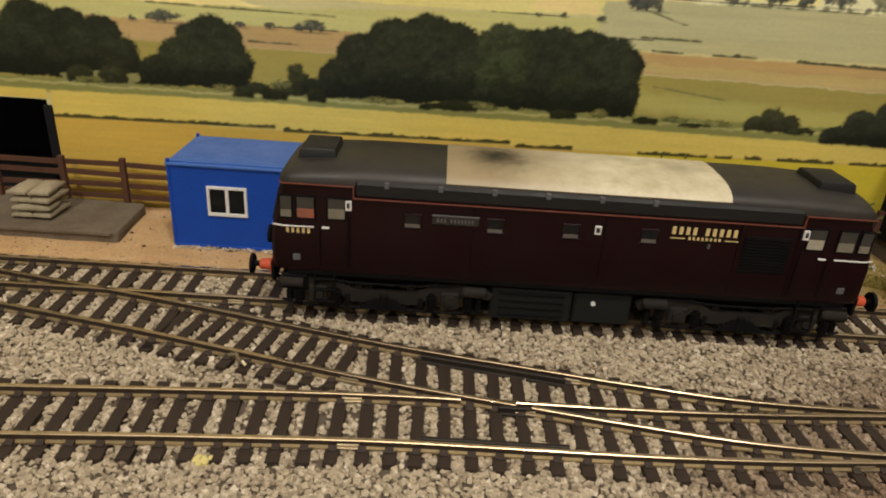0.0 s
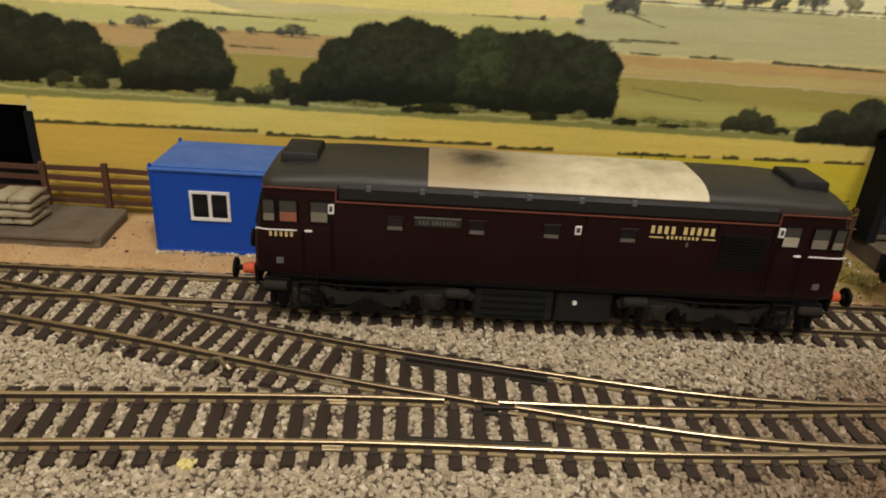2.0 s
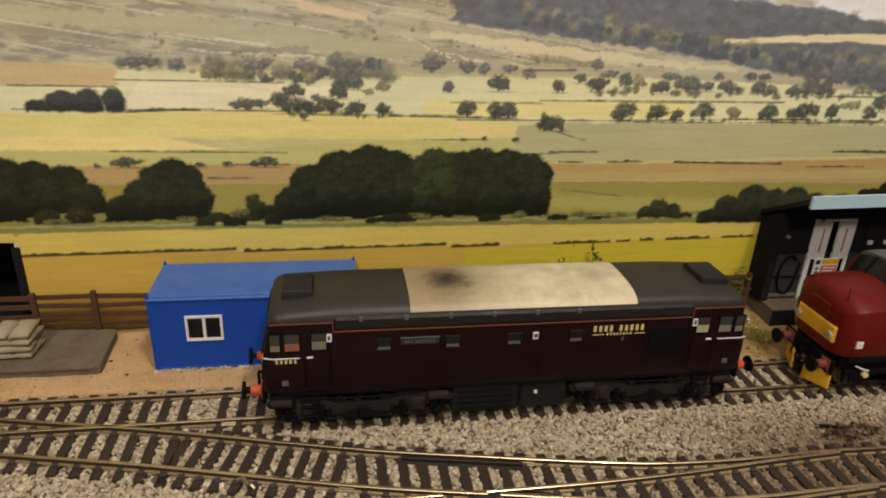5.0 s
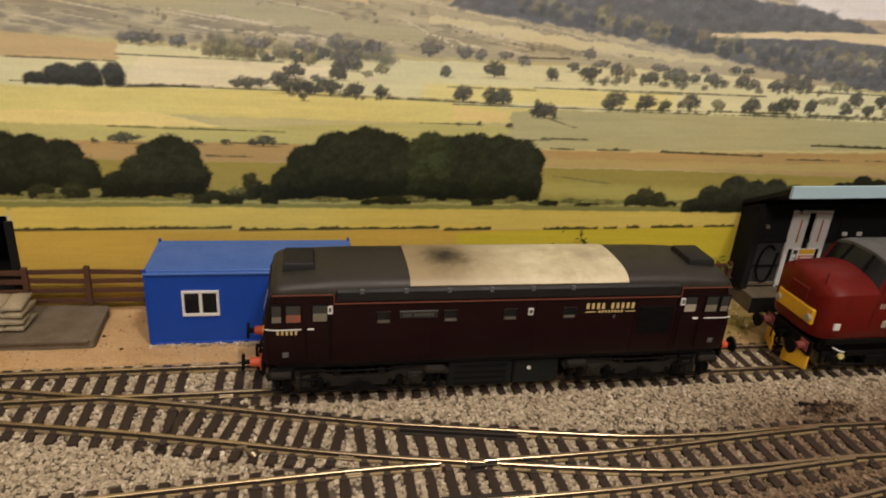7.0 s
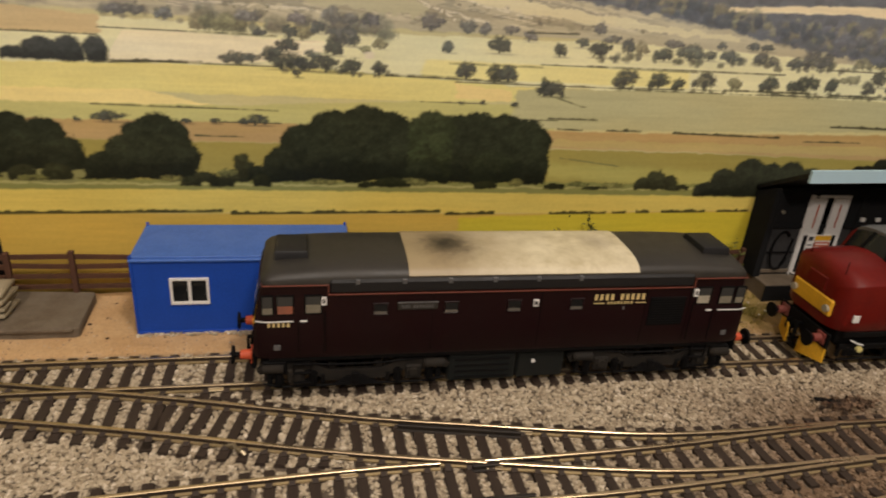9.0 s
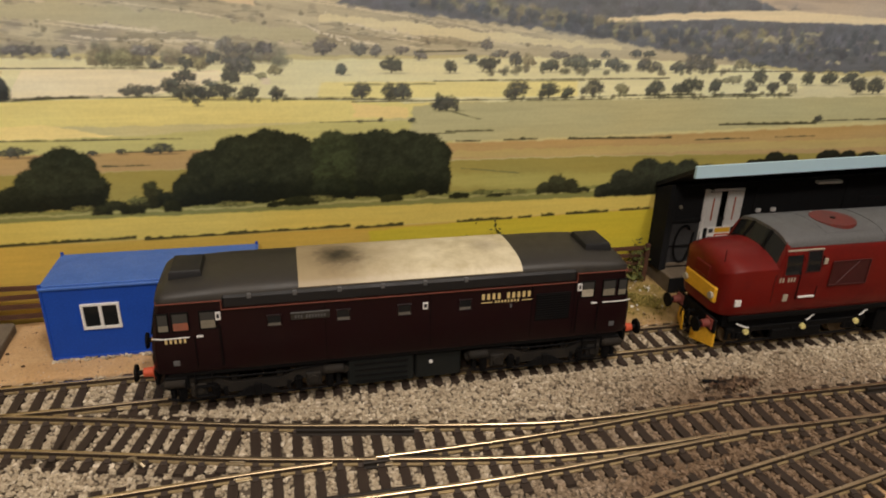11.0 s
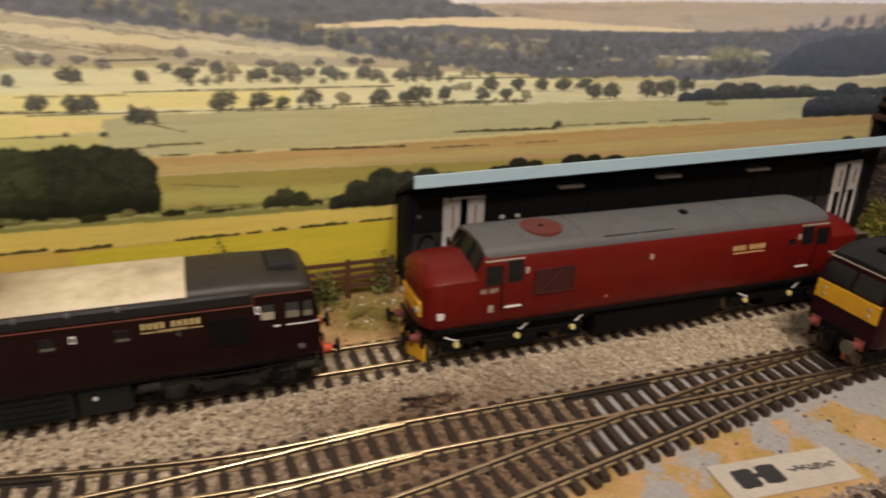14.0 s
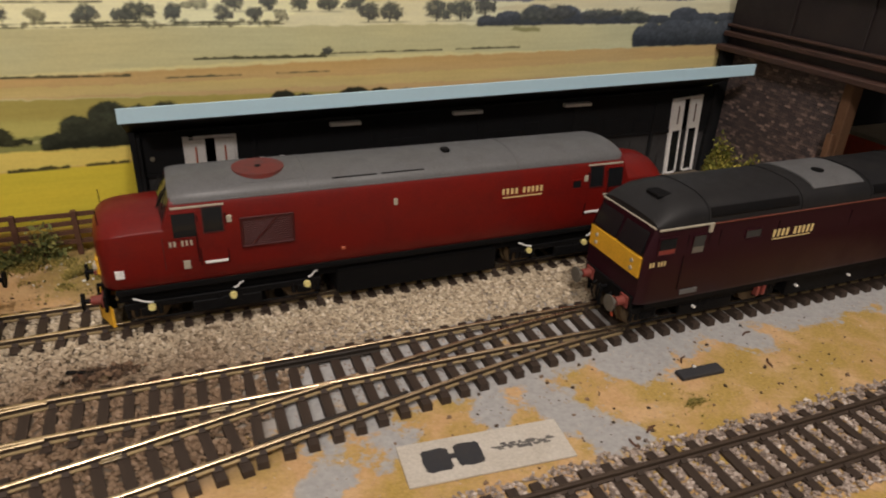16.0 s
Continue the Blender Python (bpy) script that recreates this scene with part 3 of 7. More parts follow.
def lone_tree(x0, z0, wide, tall, colour=(0.080, 0.088, 0.072), shadow=0.45):
    """A field tree: a broad uneven crown with a flat foot, short trunk, its shadow drawn out on the grass."""
    w = window(x0 - wide, x0 + wide * 1.2, z0 - 2, z0 + tall + 2)
    x, z = PX[w], PZ[w]
    jx, jz = (CLUMP[w] - 0.5) * wide * 0.34 + (FINE[w] - 0.5) * 0.9, (LEAF[w] - 0.5) * tall * 0.26 + (FINE[w] - 0.5) * 0.8
    tone = np.array(colour) * rng.uniform(0.82, 1.18) * np.array((rng.uniform(0.96, 1.08), 1.0, rng.uniform(0.92, 1.05)))
    lay(w, tone * 0.9, shadow * soft(1.4 - np.abs(x - x0 - wide * 0.10) / (wide * 0.52)) * soft(1.2 - np.abs(z - z0 + 0.1) / 0.55))
    lay(w, tone * 0.8, 0.8 * soft(1.3 - np.abs(x - x0 - jx * 0.2) / 0.6) * soft((z - z0) / 0.4 + 0.5) * soft((z0 + tall * 0.5 - z) / 0.5))
    foot = z0 + tall * rng.uniform(0.0, 0.13)
    inside, lit = np.zeros_like(x), np.zeros_like(x)
    lobes = [(rng.uniform(-0.08, 0.08), rng.uniform(0.46, 0.54), 0.40, 0.48)]
    lobes += [(side * rng.uniform(0.12, 0.32), rng.uniform(0.26, 0.62), rng.uniform(0.18, 0.26), rng.uniform(0.20, 0.34)) for side in (-1, 1, -1, 1, rng.choice((-1, 1)))]
    for cx, cz, rx, rz in lobes:
        u, v = (x + jx - x0 - cx * wide) / (rx * wide), (z + jz - z0 - cz * tall) / (rz * tall)
        inside = np.maximum(inside, soft((1.10 - np.sqrt(u * u + v * v)) / 0.5))
        lit = np.maximum(lit, soft(1.1 - (u + 0.35) ** 2 - (v - 0.5) ** 2))
    inside *= soft((z - foot + jz * 0.7) / 0.8 + 0.5) * (0.80 + 0.20 * soft((LEAF[w] - 0.28) * 7))
    lay(w, tone, inside * 0.96, (0.58 + 0.34 * LEAF[w] + 0.30 * FINE[w]) * (0.80 + 0.95 * lit * LEAF[w]))


def conifers(n, low, high, colour):
    """Distant plantation: many narrow dark spires, row behind row."""
    x0, x1 = low[0][0], low[-1][0]
    spots = sorted(((rng.uniform(np.interp(x, *zip(*low)), np.interp(x, *zip(*high))), x) for x in rng.uniform(x0, x1, n)), reverse=True)
    for z, x in spots:
        half, tall = rng.uniform(0.5, 1.2), rng.uniform(2.0, 4.4)
        w = window(x - half * 2, x + half * 2, z - 1, z + tall + 1)
        u = np.abs(PX[w] - x + (FINE[w] - 0.5) * 0.7)
        v = np.clip((PZ[w] - z) / tall, 0, 1)
        lay(w, np.array(colour) * rng.uniform(0.65, 1.25), soft((half * (1.05 - v) - u) / 0.5 + 0.5) * soft((PZ[w] - z) / 0.8 + 0.6) * 0.7, 0.8 + 0.4 * v)


def far_trees(n, low, high, colour, size=(3.0, 6.5), haze=0.25):
    """Hazy distant woodland: overlapping crowns from the top of the slope down."""
    x0, x1 = max(low[0][0], high[0][0]), min(low[-1][0], high[-1][0])
    spots = []
    for x in rng.uniform(x0, x1, n):
        a, b = np.interp(x, *zip(*low)), np.interp(x, *zip(*high))
        if b > a:
            spots.append((rng.uniform(a, b), x))
    for z, x in sorted(spots, reverse=True):
        half = rng.uniform(*size) / 2
        tall = half * rng.uniform(0.8, 1.3)
        w = window(x - half * 1.6, x + half * 1.6, z - 1, z + tall * 2 + 1.5)
        u, v = (PX[w] - x + (LEAF[w] - 0.5) * half) / half, (PZ[w] - z - tall * 0.7 + (CLUMP[w] - 0.5) * 1.5) / tall
        r = np.sqrt(u * u + v * v)
        tint = np.array(colour) * rng.uniform(0.74, 1.30) * np.array((rng.uniform(0.95, 1.10), 1.0, rng.uniform(0.92, 1.08)))
        lay(w, tint, soft((1.05 - r) / 0.8) * (1 - haze), 0.66 + 0.58 * soft(v * 0.6 + 0.40) * (0.62 + 0.60 * FINE[w]))


L, R = -330, 512
field((0.860, 0.860, 0.860), [(L, 126), (R, 110)], [(L, 214), (R, 214)], 0)  # pale sky
field((0.50, 0.455, 0.30), [(L, 112), (-140, 116), (-37, 114), (83, 114), (190, 110), (220, 108)], [(L, 165), (-140, 168), (30, 158), (100, 150), (220, 118)])  # moor
w = window(-330, 190, 112, 170)
slope = grain((PX[w] + PZ[w] * 2.0) / 22, (PZ[w] + PX[w] * 0.10) / 3.2, 4, 8)
lay(w, (0.33, 0.29, 0.19), soft((slope - 0.50) * 5) * soft((PZ[w] - 113) / 5) * 0.75)
far_trees(90, [(-140, 117), (30, 115), (110, 116)], [(-140, 150), (30, 134), (110, 124)], (0.27, 0.25, 0.17), (2.0, 5.0), 0.5)
lay(w, (0.62, 0.57, 0.38), soft((0.46 - slope) * 6) * soft((PZ[w] - 113) / 5) * 0.7)
heath = grain((PX[w] - PZ[w] * 1.5) / 9, (PZ[w] + PX[w] * 0.06) / 1.7, 3, 21)
lay(w, (0.24, 0.225, 0.165), soft((heath - 0.56) * 8) * soft((PZ[w] - 115) / 3) * soft((150 - PX[w]) / 90) * 0.62)
lay(w, (0.30, 0.275, 0.215), soft((grain(PX[w] / 14, PZ[w] / 4.5, 3, 24) - 0.42) * 5) * soft((-48 - PX[w]) / 14) * soft((PZ[w] - 114) / 2) * soft((131 - PZ[w]) / 5) * 0.75)
lay(w, (0.70, 0.63, 0.44), soft((grain((PX[w] + PZ[w] * 3) / 16, (PZ[w] + PX[w] * 0.13) / 1.1, 2, 23) - 0.66) * 9) * soft((PZ[w] - 116) / 3) * 0.75)
for x0, z0, x1, z1 in ((14, 127, 30, 120), (24, 130, 20, 124), (36, 126, 62, 122), (60, 129, 128, 119), (70, 126, 100, 124), (84, 122, 122, 118), (20, 123, 44, 119), (-86, 128, -40, 123), (-70, 121, -20, 119)):
    v = window(min(x0, x1) - 2, max(x0, x1) + 2, min(z0, z1) - 3, max(z0, z1) + 3)
    line = z0 + (z1 - z0) * (PX[v] - x0) / (x1 - x0) + (CLUMP[v] - 0.5) * 2.2
    lay(v, (0.76, 0.70, 0.52) if x0 < 40 else (0.34, 0.31, 0.22), soft(1.5 - np.abs(PZ[v] - line) / 0.45) * soft((LEAF[v] - 0.25) * 5) * 0.75)
far_trees(60, [(-100, 116), (60, 118), (120, 117)], [(-100, 134), (60, 128), (120, 120)], (0.20, 0.195, 0.135), (1.2, 3.0), 0.25)
field((0.512, 0.480, 0.295), [(-150, 131), (-60, 126), (20, 118)], [(-150, 136), (-60, 133), (20, 124)], 1.2)
field((0.713, 0.589, 0.372), [(-30, 137), (-2, 133)], [(-30, 141), (-2, 135)])
field((0.713, 0.651, 0.403), [(20, 128), (80, 121), (160, 116)], [(20, 131), (80, 125), (160, 118)], 0.8)
field((0.56, 0.47, 0.34), [(180, 125), (512, 120)], [(180, 139), (260, 141), (330, 143), (375, 143.4), (443, 144.4), (512, 145)], 0.3)  # far bare hill
w = window(180, 512, 120, 146)
lay(w, (0.42, 0.35, 0.27), soft((grain(PX[w] / 30, PZ[w] / 4, 3, 11) - 0.5) * 5) * soft((143 - PZ[w]) / 4) * soft((PZ[w] - 126) / 4) * 0.6)
FAR = (0.150, 0.162, 0.172)
field(FAR, [(30, 134), (92, 128), (145, 121.5), (193, 114.5), (264, 106), (340, 105), (356, 101), (400, 104), (512, 102)],
      [(30, 150), (120, 148), (200, 143), (232, 137), (250, 129), (290, 128.4), (350, 128), (405, 129), (512, 133)], 0.8, 1.5)
conifers(170, [(60, 136), (135, 126), (175, 119.5), (220, 116), (300, 112), (405, 113), (512, 112)], [(60, 142), (135, 131), (165, 128), (220, 126), (300, 124), (405, 126), (512, 131)], (0.115, 0.125, 0.125))
far_trees(420, [(30, 133.5), (92, 127), (145, 120), (193, 113), (240, 108), (264, 106)], [(30, 150), (120, 146), (200, 140), (232, 134), (264, 126)], FAR, (4.0, 8.5))
far_trees(420, [(240, 109), (264, 106), (340, 105), (356, 102), (400, 104), (512, 102)], [(240, 127), (350, 125), (405, 126), (440, 132), (512, 136)], FAR, (4.0, 8.5))
field((0.84, 0.72, 0.45), [(150, 128), (208, 130.3), (248, 129), (288, 128.4), (350, 128)], [(150, 130), (208, 133.8), (245, 134.3), (288, 132), (350, 129.2)], 0.3)  # pale stubble
field((0.52, 0.50, 0.33), [(214, 117), (255, 116)], [(214, 121), (228, 123), (255, 121)], 0.8, 2.0)
field((0.78, 0.70, 0.45), [(330, 114), (374, 114)], [(330, 116), (374, 116)], 0.2)
for i in range(16):  # clearings between the far trees
    x, z = rng.uniform(190, 395), rng.uniform(108.5, 124)
    s = rng.uniform(6, 16)
    field(tuple(np.array((0.46, 0.44, 0.29)) * rng.uniform(0.75, 1.15)), [(x, z), (x + s, z - s * 0.02)], [(x, z + 0.8), (x + s * 0.5, z + rng.uniform(1.0, 2.2)), (x + s, z + 0.7)], 0.5, 1.3)
far_trees(190, [(60, 134), (135, 124), (170, 119), (220, 113.5), (264, 109)], [(60, 139), (135, 129), (170, 126), (220, 124), (264, 122)], (0.27, 0.265, 0.165), (3.0, 6.5), 0.30)
far_trees(150, [(60, 133), (135, 123), (170, 117.5), (220, 112), (300, 108)], [(60, 138), (135, 128), (170, 124), (220, 121), (300, 122)], (0.085, 0.100, 0.112), (3.0, 7.0), 0.15)
far_trees(110, [(190, 113), (264, 107), (400, 105)], [(190, 124), (264, 124), (400, 124)], FAR, (2.5, 6))
far_trees(60, [(205, 115), (260, 112)], [(205, 118), (260, 117)], FAR, (3, 6))
far_trees(70, [(330, 108), (405, 105)], [(330, 112), (405, 111)], (0.28, 0.28, 0.20), (4, 8))
field((0.070, 0.084, 0.108), [(402, 103.4), (450, 103.4), (512, 102)], [(402, 104.5), (410, 110.5), (419, 116), (427, 121.5), (458, 126), (512, 130)], 0.9, 1.8, 0.10)
far_trees(70, [(412, 104), (512, 103)], [(412, 108), (426, 117), (458, 122), (512, 126)], (0.074, 0.090, 0.116), (6, 12), 0.55)
far_trees(40, [(362, 106.5), (402, 106)], [(362, 114), (402, 114)], (0.26, 0.27, 0.17), (5, 10), 0.15)
far_trees(26, [(360, 104.5), (404, 104)], [(360, 110), (404, 110)], (0.085, 0.10, 0.115), (5, 9), 0.15)
field((0.77, 0.745, 0.45), [(L, 94), (0, 94), (50, 94), (150, 93), (330, 94)], [(L, 115), (0, 112), (120, 113), (190, 111), (330, 100)])  # upper fields
field((0.68, 0.645, 0.40), [(250, 92), (300, 93), (438, 91), (512, 92)], [(250, 97), (300, 103.5), (369, 103), (430, 101), (512, 105)])
field((0.62, 0.49, 0.26), [(L, 105), (-140, 106), (-99, 107)], [(L, 117), (-140, 116), (-68, 111)])
field((0.860, 0.775, 0.520), [(-99, 97.2), (-84, 97), (-62, 98), (-44, 99), (-18, 104)], [(-99, 98), (-92, 108.6), (-68, 109), (-39, 108), (-18, 108)], 0.2, 0.7)  # cream field
field((0.80, 0.735, 0.33), [(20, 96), (140, 95.5)], [(20, 103), (140, 102.5)], 0.2)
field((0.76, 0.68, 0.27), [(L, 86), (-137, 86), (30, 86), (70, 88)], [(L, 96), (-131, 96), (-37, 98), (34, 95), (70, 93)])
field((0.860, 0.713, 0.310), [(L, 79), (-146, 79.5), (-60, 81)], [(L, 87), (-145, 86), (-89, 87), (-61, 81.3)])
field((0.56, 0.53, 0.22), [(L, 72), (-60, 74), (81, 75)], [(L, 80), (-60, 81.5), (20, 86), (81, 86)])
field((0.822, 0.666, 0.295), [(20, 88), (60, 87)], [(34, 94), (75, 90)])
field((0.505, 0.480, 0.265), [(60, 76), (140, 76), (302, 80), (512, 78)], [(60, 92), (113, 94), (256, 93), (301, 93), (438, 91), (512, 91)])  # grey green
field((0.50, 0.350, 0.150), [(L, 66), (-61, 67), (82, 67), (148, 67), (303, 62), (512, 62)], [(L, 74), (-56, 75), (81, 75), (140, 75), (302, 78), (437, 79), (512, 80)])  # brown
field((0.53, 0.42, 0.16), [(60, 68), (320, 66), (512, 64)], [(60, 71), (320, 71), (512, 73)], 0.5)
field((0.36, 0.305, 0.08), [(L, 50), (512, 50)], [(L, 67), (-60, 67), (150, 66.5), (303, 63), (512, 62)])
field((0.44, 0.40, 0.11), [(80, 54), (150, 50), (220, 50)], [(80, 60), (150, 58), (220, 56)], 0.6, 4.0)
field((0.232, 0.232, 0.070), [(L, 45), (512, 44)], [(L, 51), (-74, 51), (92, 51.5), (512, 50)], 0.5)  # scrub
field((0.419, 0.388, 0.139), [(L, 48.6), (512, 48)], [(L, 49.6), (512, 49)], 0.5)
field((0.68, 0.53, 0.115), [(-149, 36), (60, 36), (179, 38), (512, 38)], [(-149, 46), (-86, 46.5), (65, 46), (181, 45), (512, 45)], 0.25)  # pale yellow
field((0.60, 0.40, 0.075), [(L, -3), (512, -3)], [(-149, 36), (60, 36), (179, 38), (512, 38)], 0.1)
field((0.60, 0.485, 0.045), [(40, 12), (179, 10), (250, 10)], [(20, 33), (90, 36), (250, 38)], 0.3)  # bright yellow right
field((0.68, 0.53, 0.115), [(-330, 42), (-148, 42)], [(-330, 46), (-148, 46)], 0.1)
for x0, x1 in ((-149, -60), (-58, 33), (34, 58), (83, 112), (114, 122), (126, 134), (139, 163), (168, 186)):
    hedge(x0, x1, 35.3 + max(0, x0 - 60) * 0.016, 1.35, 0.012, (0.045, 0.045, 0.016), 0.85)
for x0, x1, z, tall in ((204, 236, 72.6, 0.7), (84, 92, 75.6, 0.7), (104, 116, 75.4, 0.7), (216, 268, 79.8, 0.9), (270, 330, 80.6, 0.8),
                        (250, 275, 72.8, 0.6), (336, 372, 80.8, 0.9), (34, 113, 94.2, 0.5), (113, 172, 93.6, 0.5), (172, 256, 93.8, 0.6), (31, 72, 101.6, 0.4), (90, 184, 103, 0.4),
                        (-140, -35, 97.4, 0.5), (-35, 40, 96.2, 0.4), (-140, -100, 106.4, 0.5), (55, 82, 79.4, 0.5), (20, 50, 85.6, 0.4), (-60, -35, 74.8, 0.5), (-70, -50, 69, 0.6)):
    hedge(x0, x1, z, tall)
hedge(84, 114, 62.6, 0.6, -0.12, (0.17, 0.17, 0.065))
hedge(76, 108, 90, 0.6, -0.28, (0.15, 0.15, 0.075))
field((0.27, 0.26, 0.12), [(366, 89.0), (383, 88.6)], [(366, 91), (383, 90.4)], 0.4)

DARK = (0.026, 0.031, 0.015)
field((0.62, 0.56, 0.33), [(356, 98.5), (400, 98.5), (512, 95.5)], [(356, 100), (403, 105), (512, 101.5)], 0.3)
woods((0.105, 0.122, 0.130), 91.5, [(352, 97, 6), (364, 99, 9), (380, 102, 10), (396, 101.5, 10), (409, 98.5, 9), (422, 98, 10), (437, 98, 10), (453, 96, 10), (471, 100, 11), (486, 97, 10), (502, 97, 12)], 0.6, 0.9)
woods((0.086, 0.102, 0.108), 79.4, [(443, 91, 5), (450, 93, 9), (466, 94, 14), (484, 94, 15), (502, 93, 14)], 0.5, 0.8)
far_trees(30, [(-60, 108), (8, 109)], [(-60, 111), (8, 114)], (0.22, 0.22, 0.15), (5, 9), 0.1)
woods(DARK, 50.5, [(-50, 60, 5), (-43, 58, 7), (-36, 66, 8), (-27, 76, 10), (-14, 82, 13), (-2, 84.5, 14), (9, 82, 10), (14, 76, 9), (37, 81.5, 9), (46, 83, 11), (58, 82.5, 12), (68, 80.5, 10), (73.5, 77, 7), (75, 66, 6)], 1.0, 1.1)
woods((0.040, 0.050, 0.020), 53, [(20, 80, 5), (26, 83, 8), (31, 81, 6)], 1.0, 1.2)
woods((0.029, 0.036, 0.016), 51, [(24, 61, 9), (54, 66, 11)], 1.2, 1.1)
woods(DARK, 50.5, [(-113, 61, 8), (-104, 63, 8), (-96, 70, 9), (-90, 76, 8), (-83, 79, 9), (-77, 76, 7), (-72, 66, 5)], 1.1, 1.2)
woods(DARK, 51, [(-220, 82, 30), (-180, 81, 22), (-150, 80, 14), (-136, 78, 9), (-125, 76, 9), (-117, 69, 7), (-119, 60, 8)], 1.0, 1.1)
woods((0.045, 0.05, 0.018), 48, [(-60, 53, 6), (-72, 53, 5), (10, 53, 9), (2, 51, 7), (52, 52, 6), (84, 51, 6), (104, 50, 7), (-44, 54, 5)], 0.7)
woods((0.075, 0.078, 0.035), 48, [(127, 55, 5), (133, 58.5, 6), (140, 56, 6), (147, 51, 5)], 0.8)
woods((0.046, 0.052, 0.030), 45, [(160, 53, 7), (168, 60, 8), (181, 65, 10), (192, 63, 8), (203, 64, 9), (214, 61, 8), (228, 60, 9)], 0.9)
woods((0.040, 0.042, 0.024), 58, [(243, 62, 7), (253, 66, 7), (263, 64, 6), (286, 66, 8), (298, 65, 7), (311, 64, 8), (330, 62, 8), (362, 62, 8), (410, 61, 5), (470, 65, 10), (482, 67, 8)], 0.8)
woods((0.075, 0.085, 0.07), 96.5, [(-130, 102, 6), (-120, 105.5, 8), (-111, 106.5, 6), (-102, 107, 5)], 0.7)
SAGE, NEAR, MID, HAZE = (0.215, 0.212, 0.130), (0.060, 0.066, 0.050), (0.098, 0.106, 0.090), (0.165, 0.168, 0.150)
far_trees(60, [(92, 105.0), (230, 104.0)], [(92, 107.4), (230, 106.6)], (0.17, 0.175, 0.12), (2.2, 5.0), 0.15)
far_trees(40, [(96, 93.4), (250, 92.6)], [(96, 94.6), (250, 94.2)], (0.18, 0.18, 0.11), (1.6, 3.8), 0.2)
far_trees(50, [(-104, 112.5), (10, 111)], [(-104, 117.5), (10, 114.5)], (0.24, 0.235, 0.17), (2.5, 5.5), 0.25)
far_trees(16, [(-40, 95.0), (10, 94.6)], [(-40, 97.5), (10, 96.0)], (0.15, 0.15, 0.10), (2.0, 4.5), 0.2)
for x, z, w, h in ((-94, 113.6, 8, 4.6), (-87, 113.8, 10, 4.5), (-77, 112.8, 7, 5), (-49, 113, 7, 6), (-44, 114, 4.2, 5), (-29, 113.8, 8.4, 5.2), (-16, 114, 8.4, 8), (-9, 114.6, 8, 5.2), (-1, 114.6, 7.4, 5.4),
                   (23, 113.8, 11, 7.4), (38, 113.6, 8.6, 6), (45, 113.2, 4.8, 5.8), (56, 114, 8, 4.2), (64, 111.8, 7, 5), (94, 116, 7, 6), (100, 113, 9, 3.6), (128, 112, 10, 4.2)):
    lone_tree(x, z, w, h, HAZE, 0.2)
for x, z, w, h in ((-65, 109.8, 8, 6.6), (-61, 109.8, 9.4, 7), (-56, 109.8, 10.4, 7.4), (-50, 110, 6.4, 5), (-27, 108, 10.4, 6.4), (3, 106, 6.2, 4.4), (-2, 104, 6.4, 3.4), (224, 107, 9, 6), (161, 95.6, 8, 6), (254, 95, 6, 5.6), (220, 100, 12, 5), (114, 109, 7, 6.4)):
    lone_tree(x, z, w, h, SAGE, 0.2)
for x, z, w, h in ((-11, 106.6, 12.4, 8.8), (-7, 106.6, 5.4, 4.6), (-32, 108, 6.4, 6), (-21, 110.8, 6, 5.4), (-43, 109, 5, 3), (-52, 98, 13.4, 5.2), (-46, 98.6, 6.4, 4), (-23, 101, 8.2, 4.4), (31, 106, 6.2, 5.4), (87, 110.6, 7, 4.4), (108, 109, 8, 7)):
    lone_tree(x, z, w, h, MID, 0.3)
for x, z, w, h in ((137, 107.6, 14, 7), (146, 107.8, 7.6, 4.8), (156, 107.2, 11.6, 6), (151, 112.8, 5.6, 3.4), (166, 112.8, 6.4, 4), (173, 112.8, 7, 3.8), (171, 107, 9, 6), (178, 106.8, 6.2, 4.6), (196, 106.4, 18, 9), (188, 106, 8, 5.4), (204, 105.8, 8, 8), (233, 107.8, 7, 3.4)):
    lone_tree(x, z, w, h, MID, 0.3)
for x, z, w, h in ((-15, 102.8, 7.4, 7), (-33, 103.6, 8.6, 5.4), (-39, 100.6, 9.4, 5.2), (-35, 96.6, 15.4, 7.6), (-27, 96.4, 9.4, 6), (-29, 93.8, 4.4, 3.4), (-18, 96, 12.6, 7.6), (-8, 96, 10, 7), (3, 95.8, 6.2, 6),
                   (52, 106.6, 11.4, 7.4), (78, 106.4, 7, 6.4), (96, 106.8, 13, 6.8), (125, 106.6, 12, 6.2)):
    lone_tree(x, z, w, h, NEAR, 0.35)
for x, z, w, h in ((39, 95.4, 9.4, 8), (51, 94.8, 10.4, 8), (57, 95.2, 8.8, 8.2), (77, 89.8, 12.8, 7.2), (73, 92.4, 4.4, 5.4), (109, 94.6, 14, 9.2), (125, 94.8, 11.4, 8), (134, 94.8, 7, 5.8), (147, 95.2, 13.6, 8),
                   (179, 95, 10.4, 8), (191, 95.4, 9, 6.2), (198, 95.4, 11, 8.6), (211, 95.2, 7.2, 8.4), (-100, 74, 13, 5.2), (-72, 74.2, 5.2, 2.2), (-61, 74.4, 4.6, 2.8), (-46, 74, 12.4, 5), (-112, 74.1, 3.5, 1.7)):
    lone_tree(x, z, w, h, NEAR, 0.45)
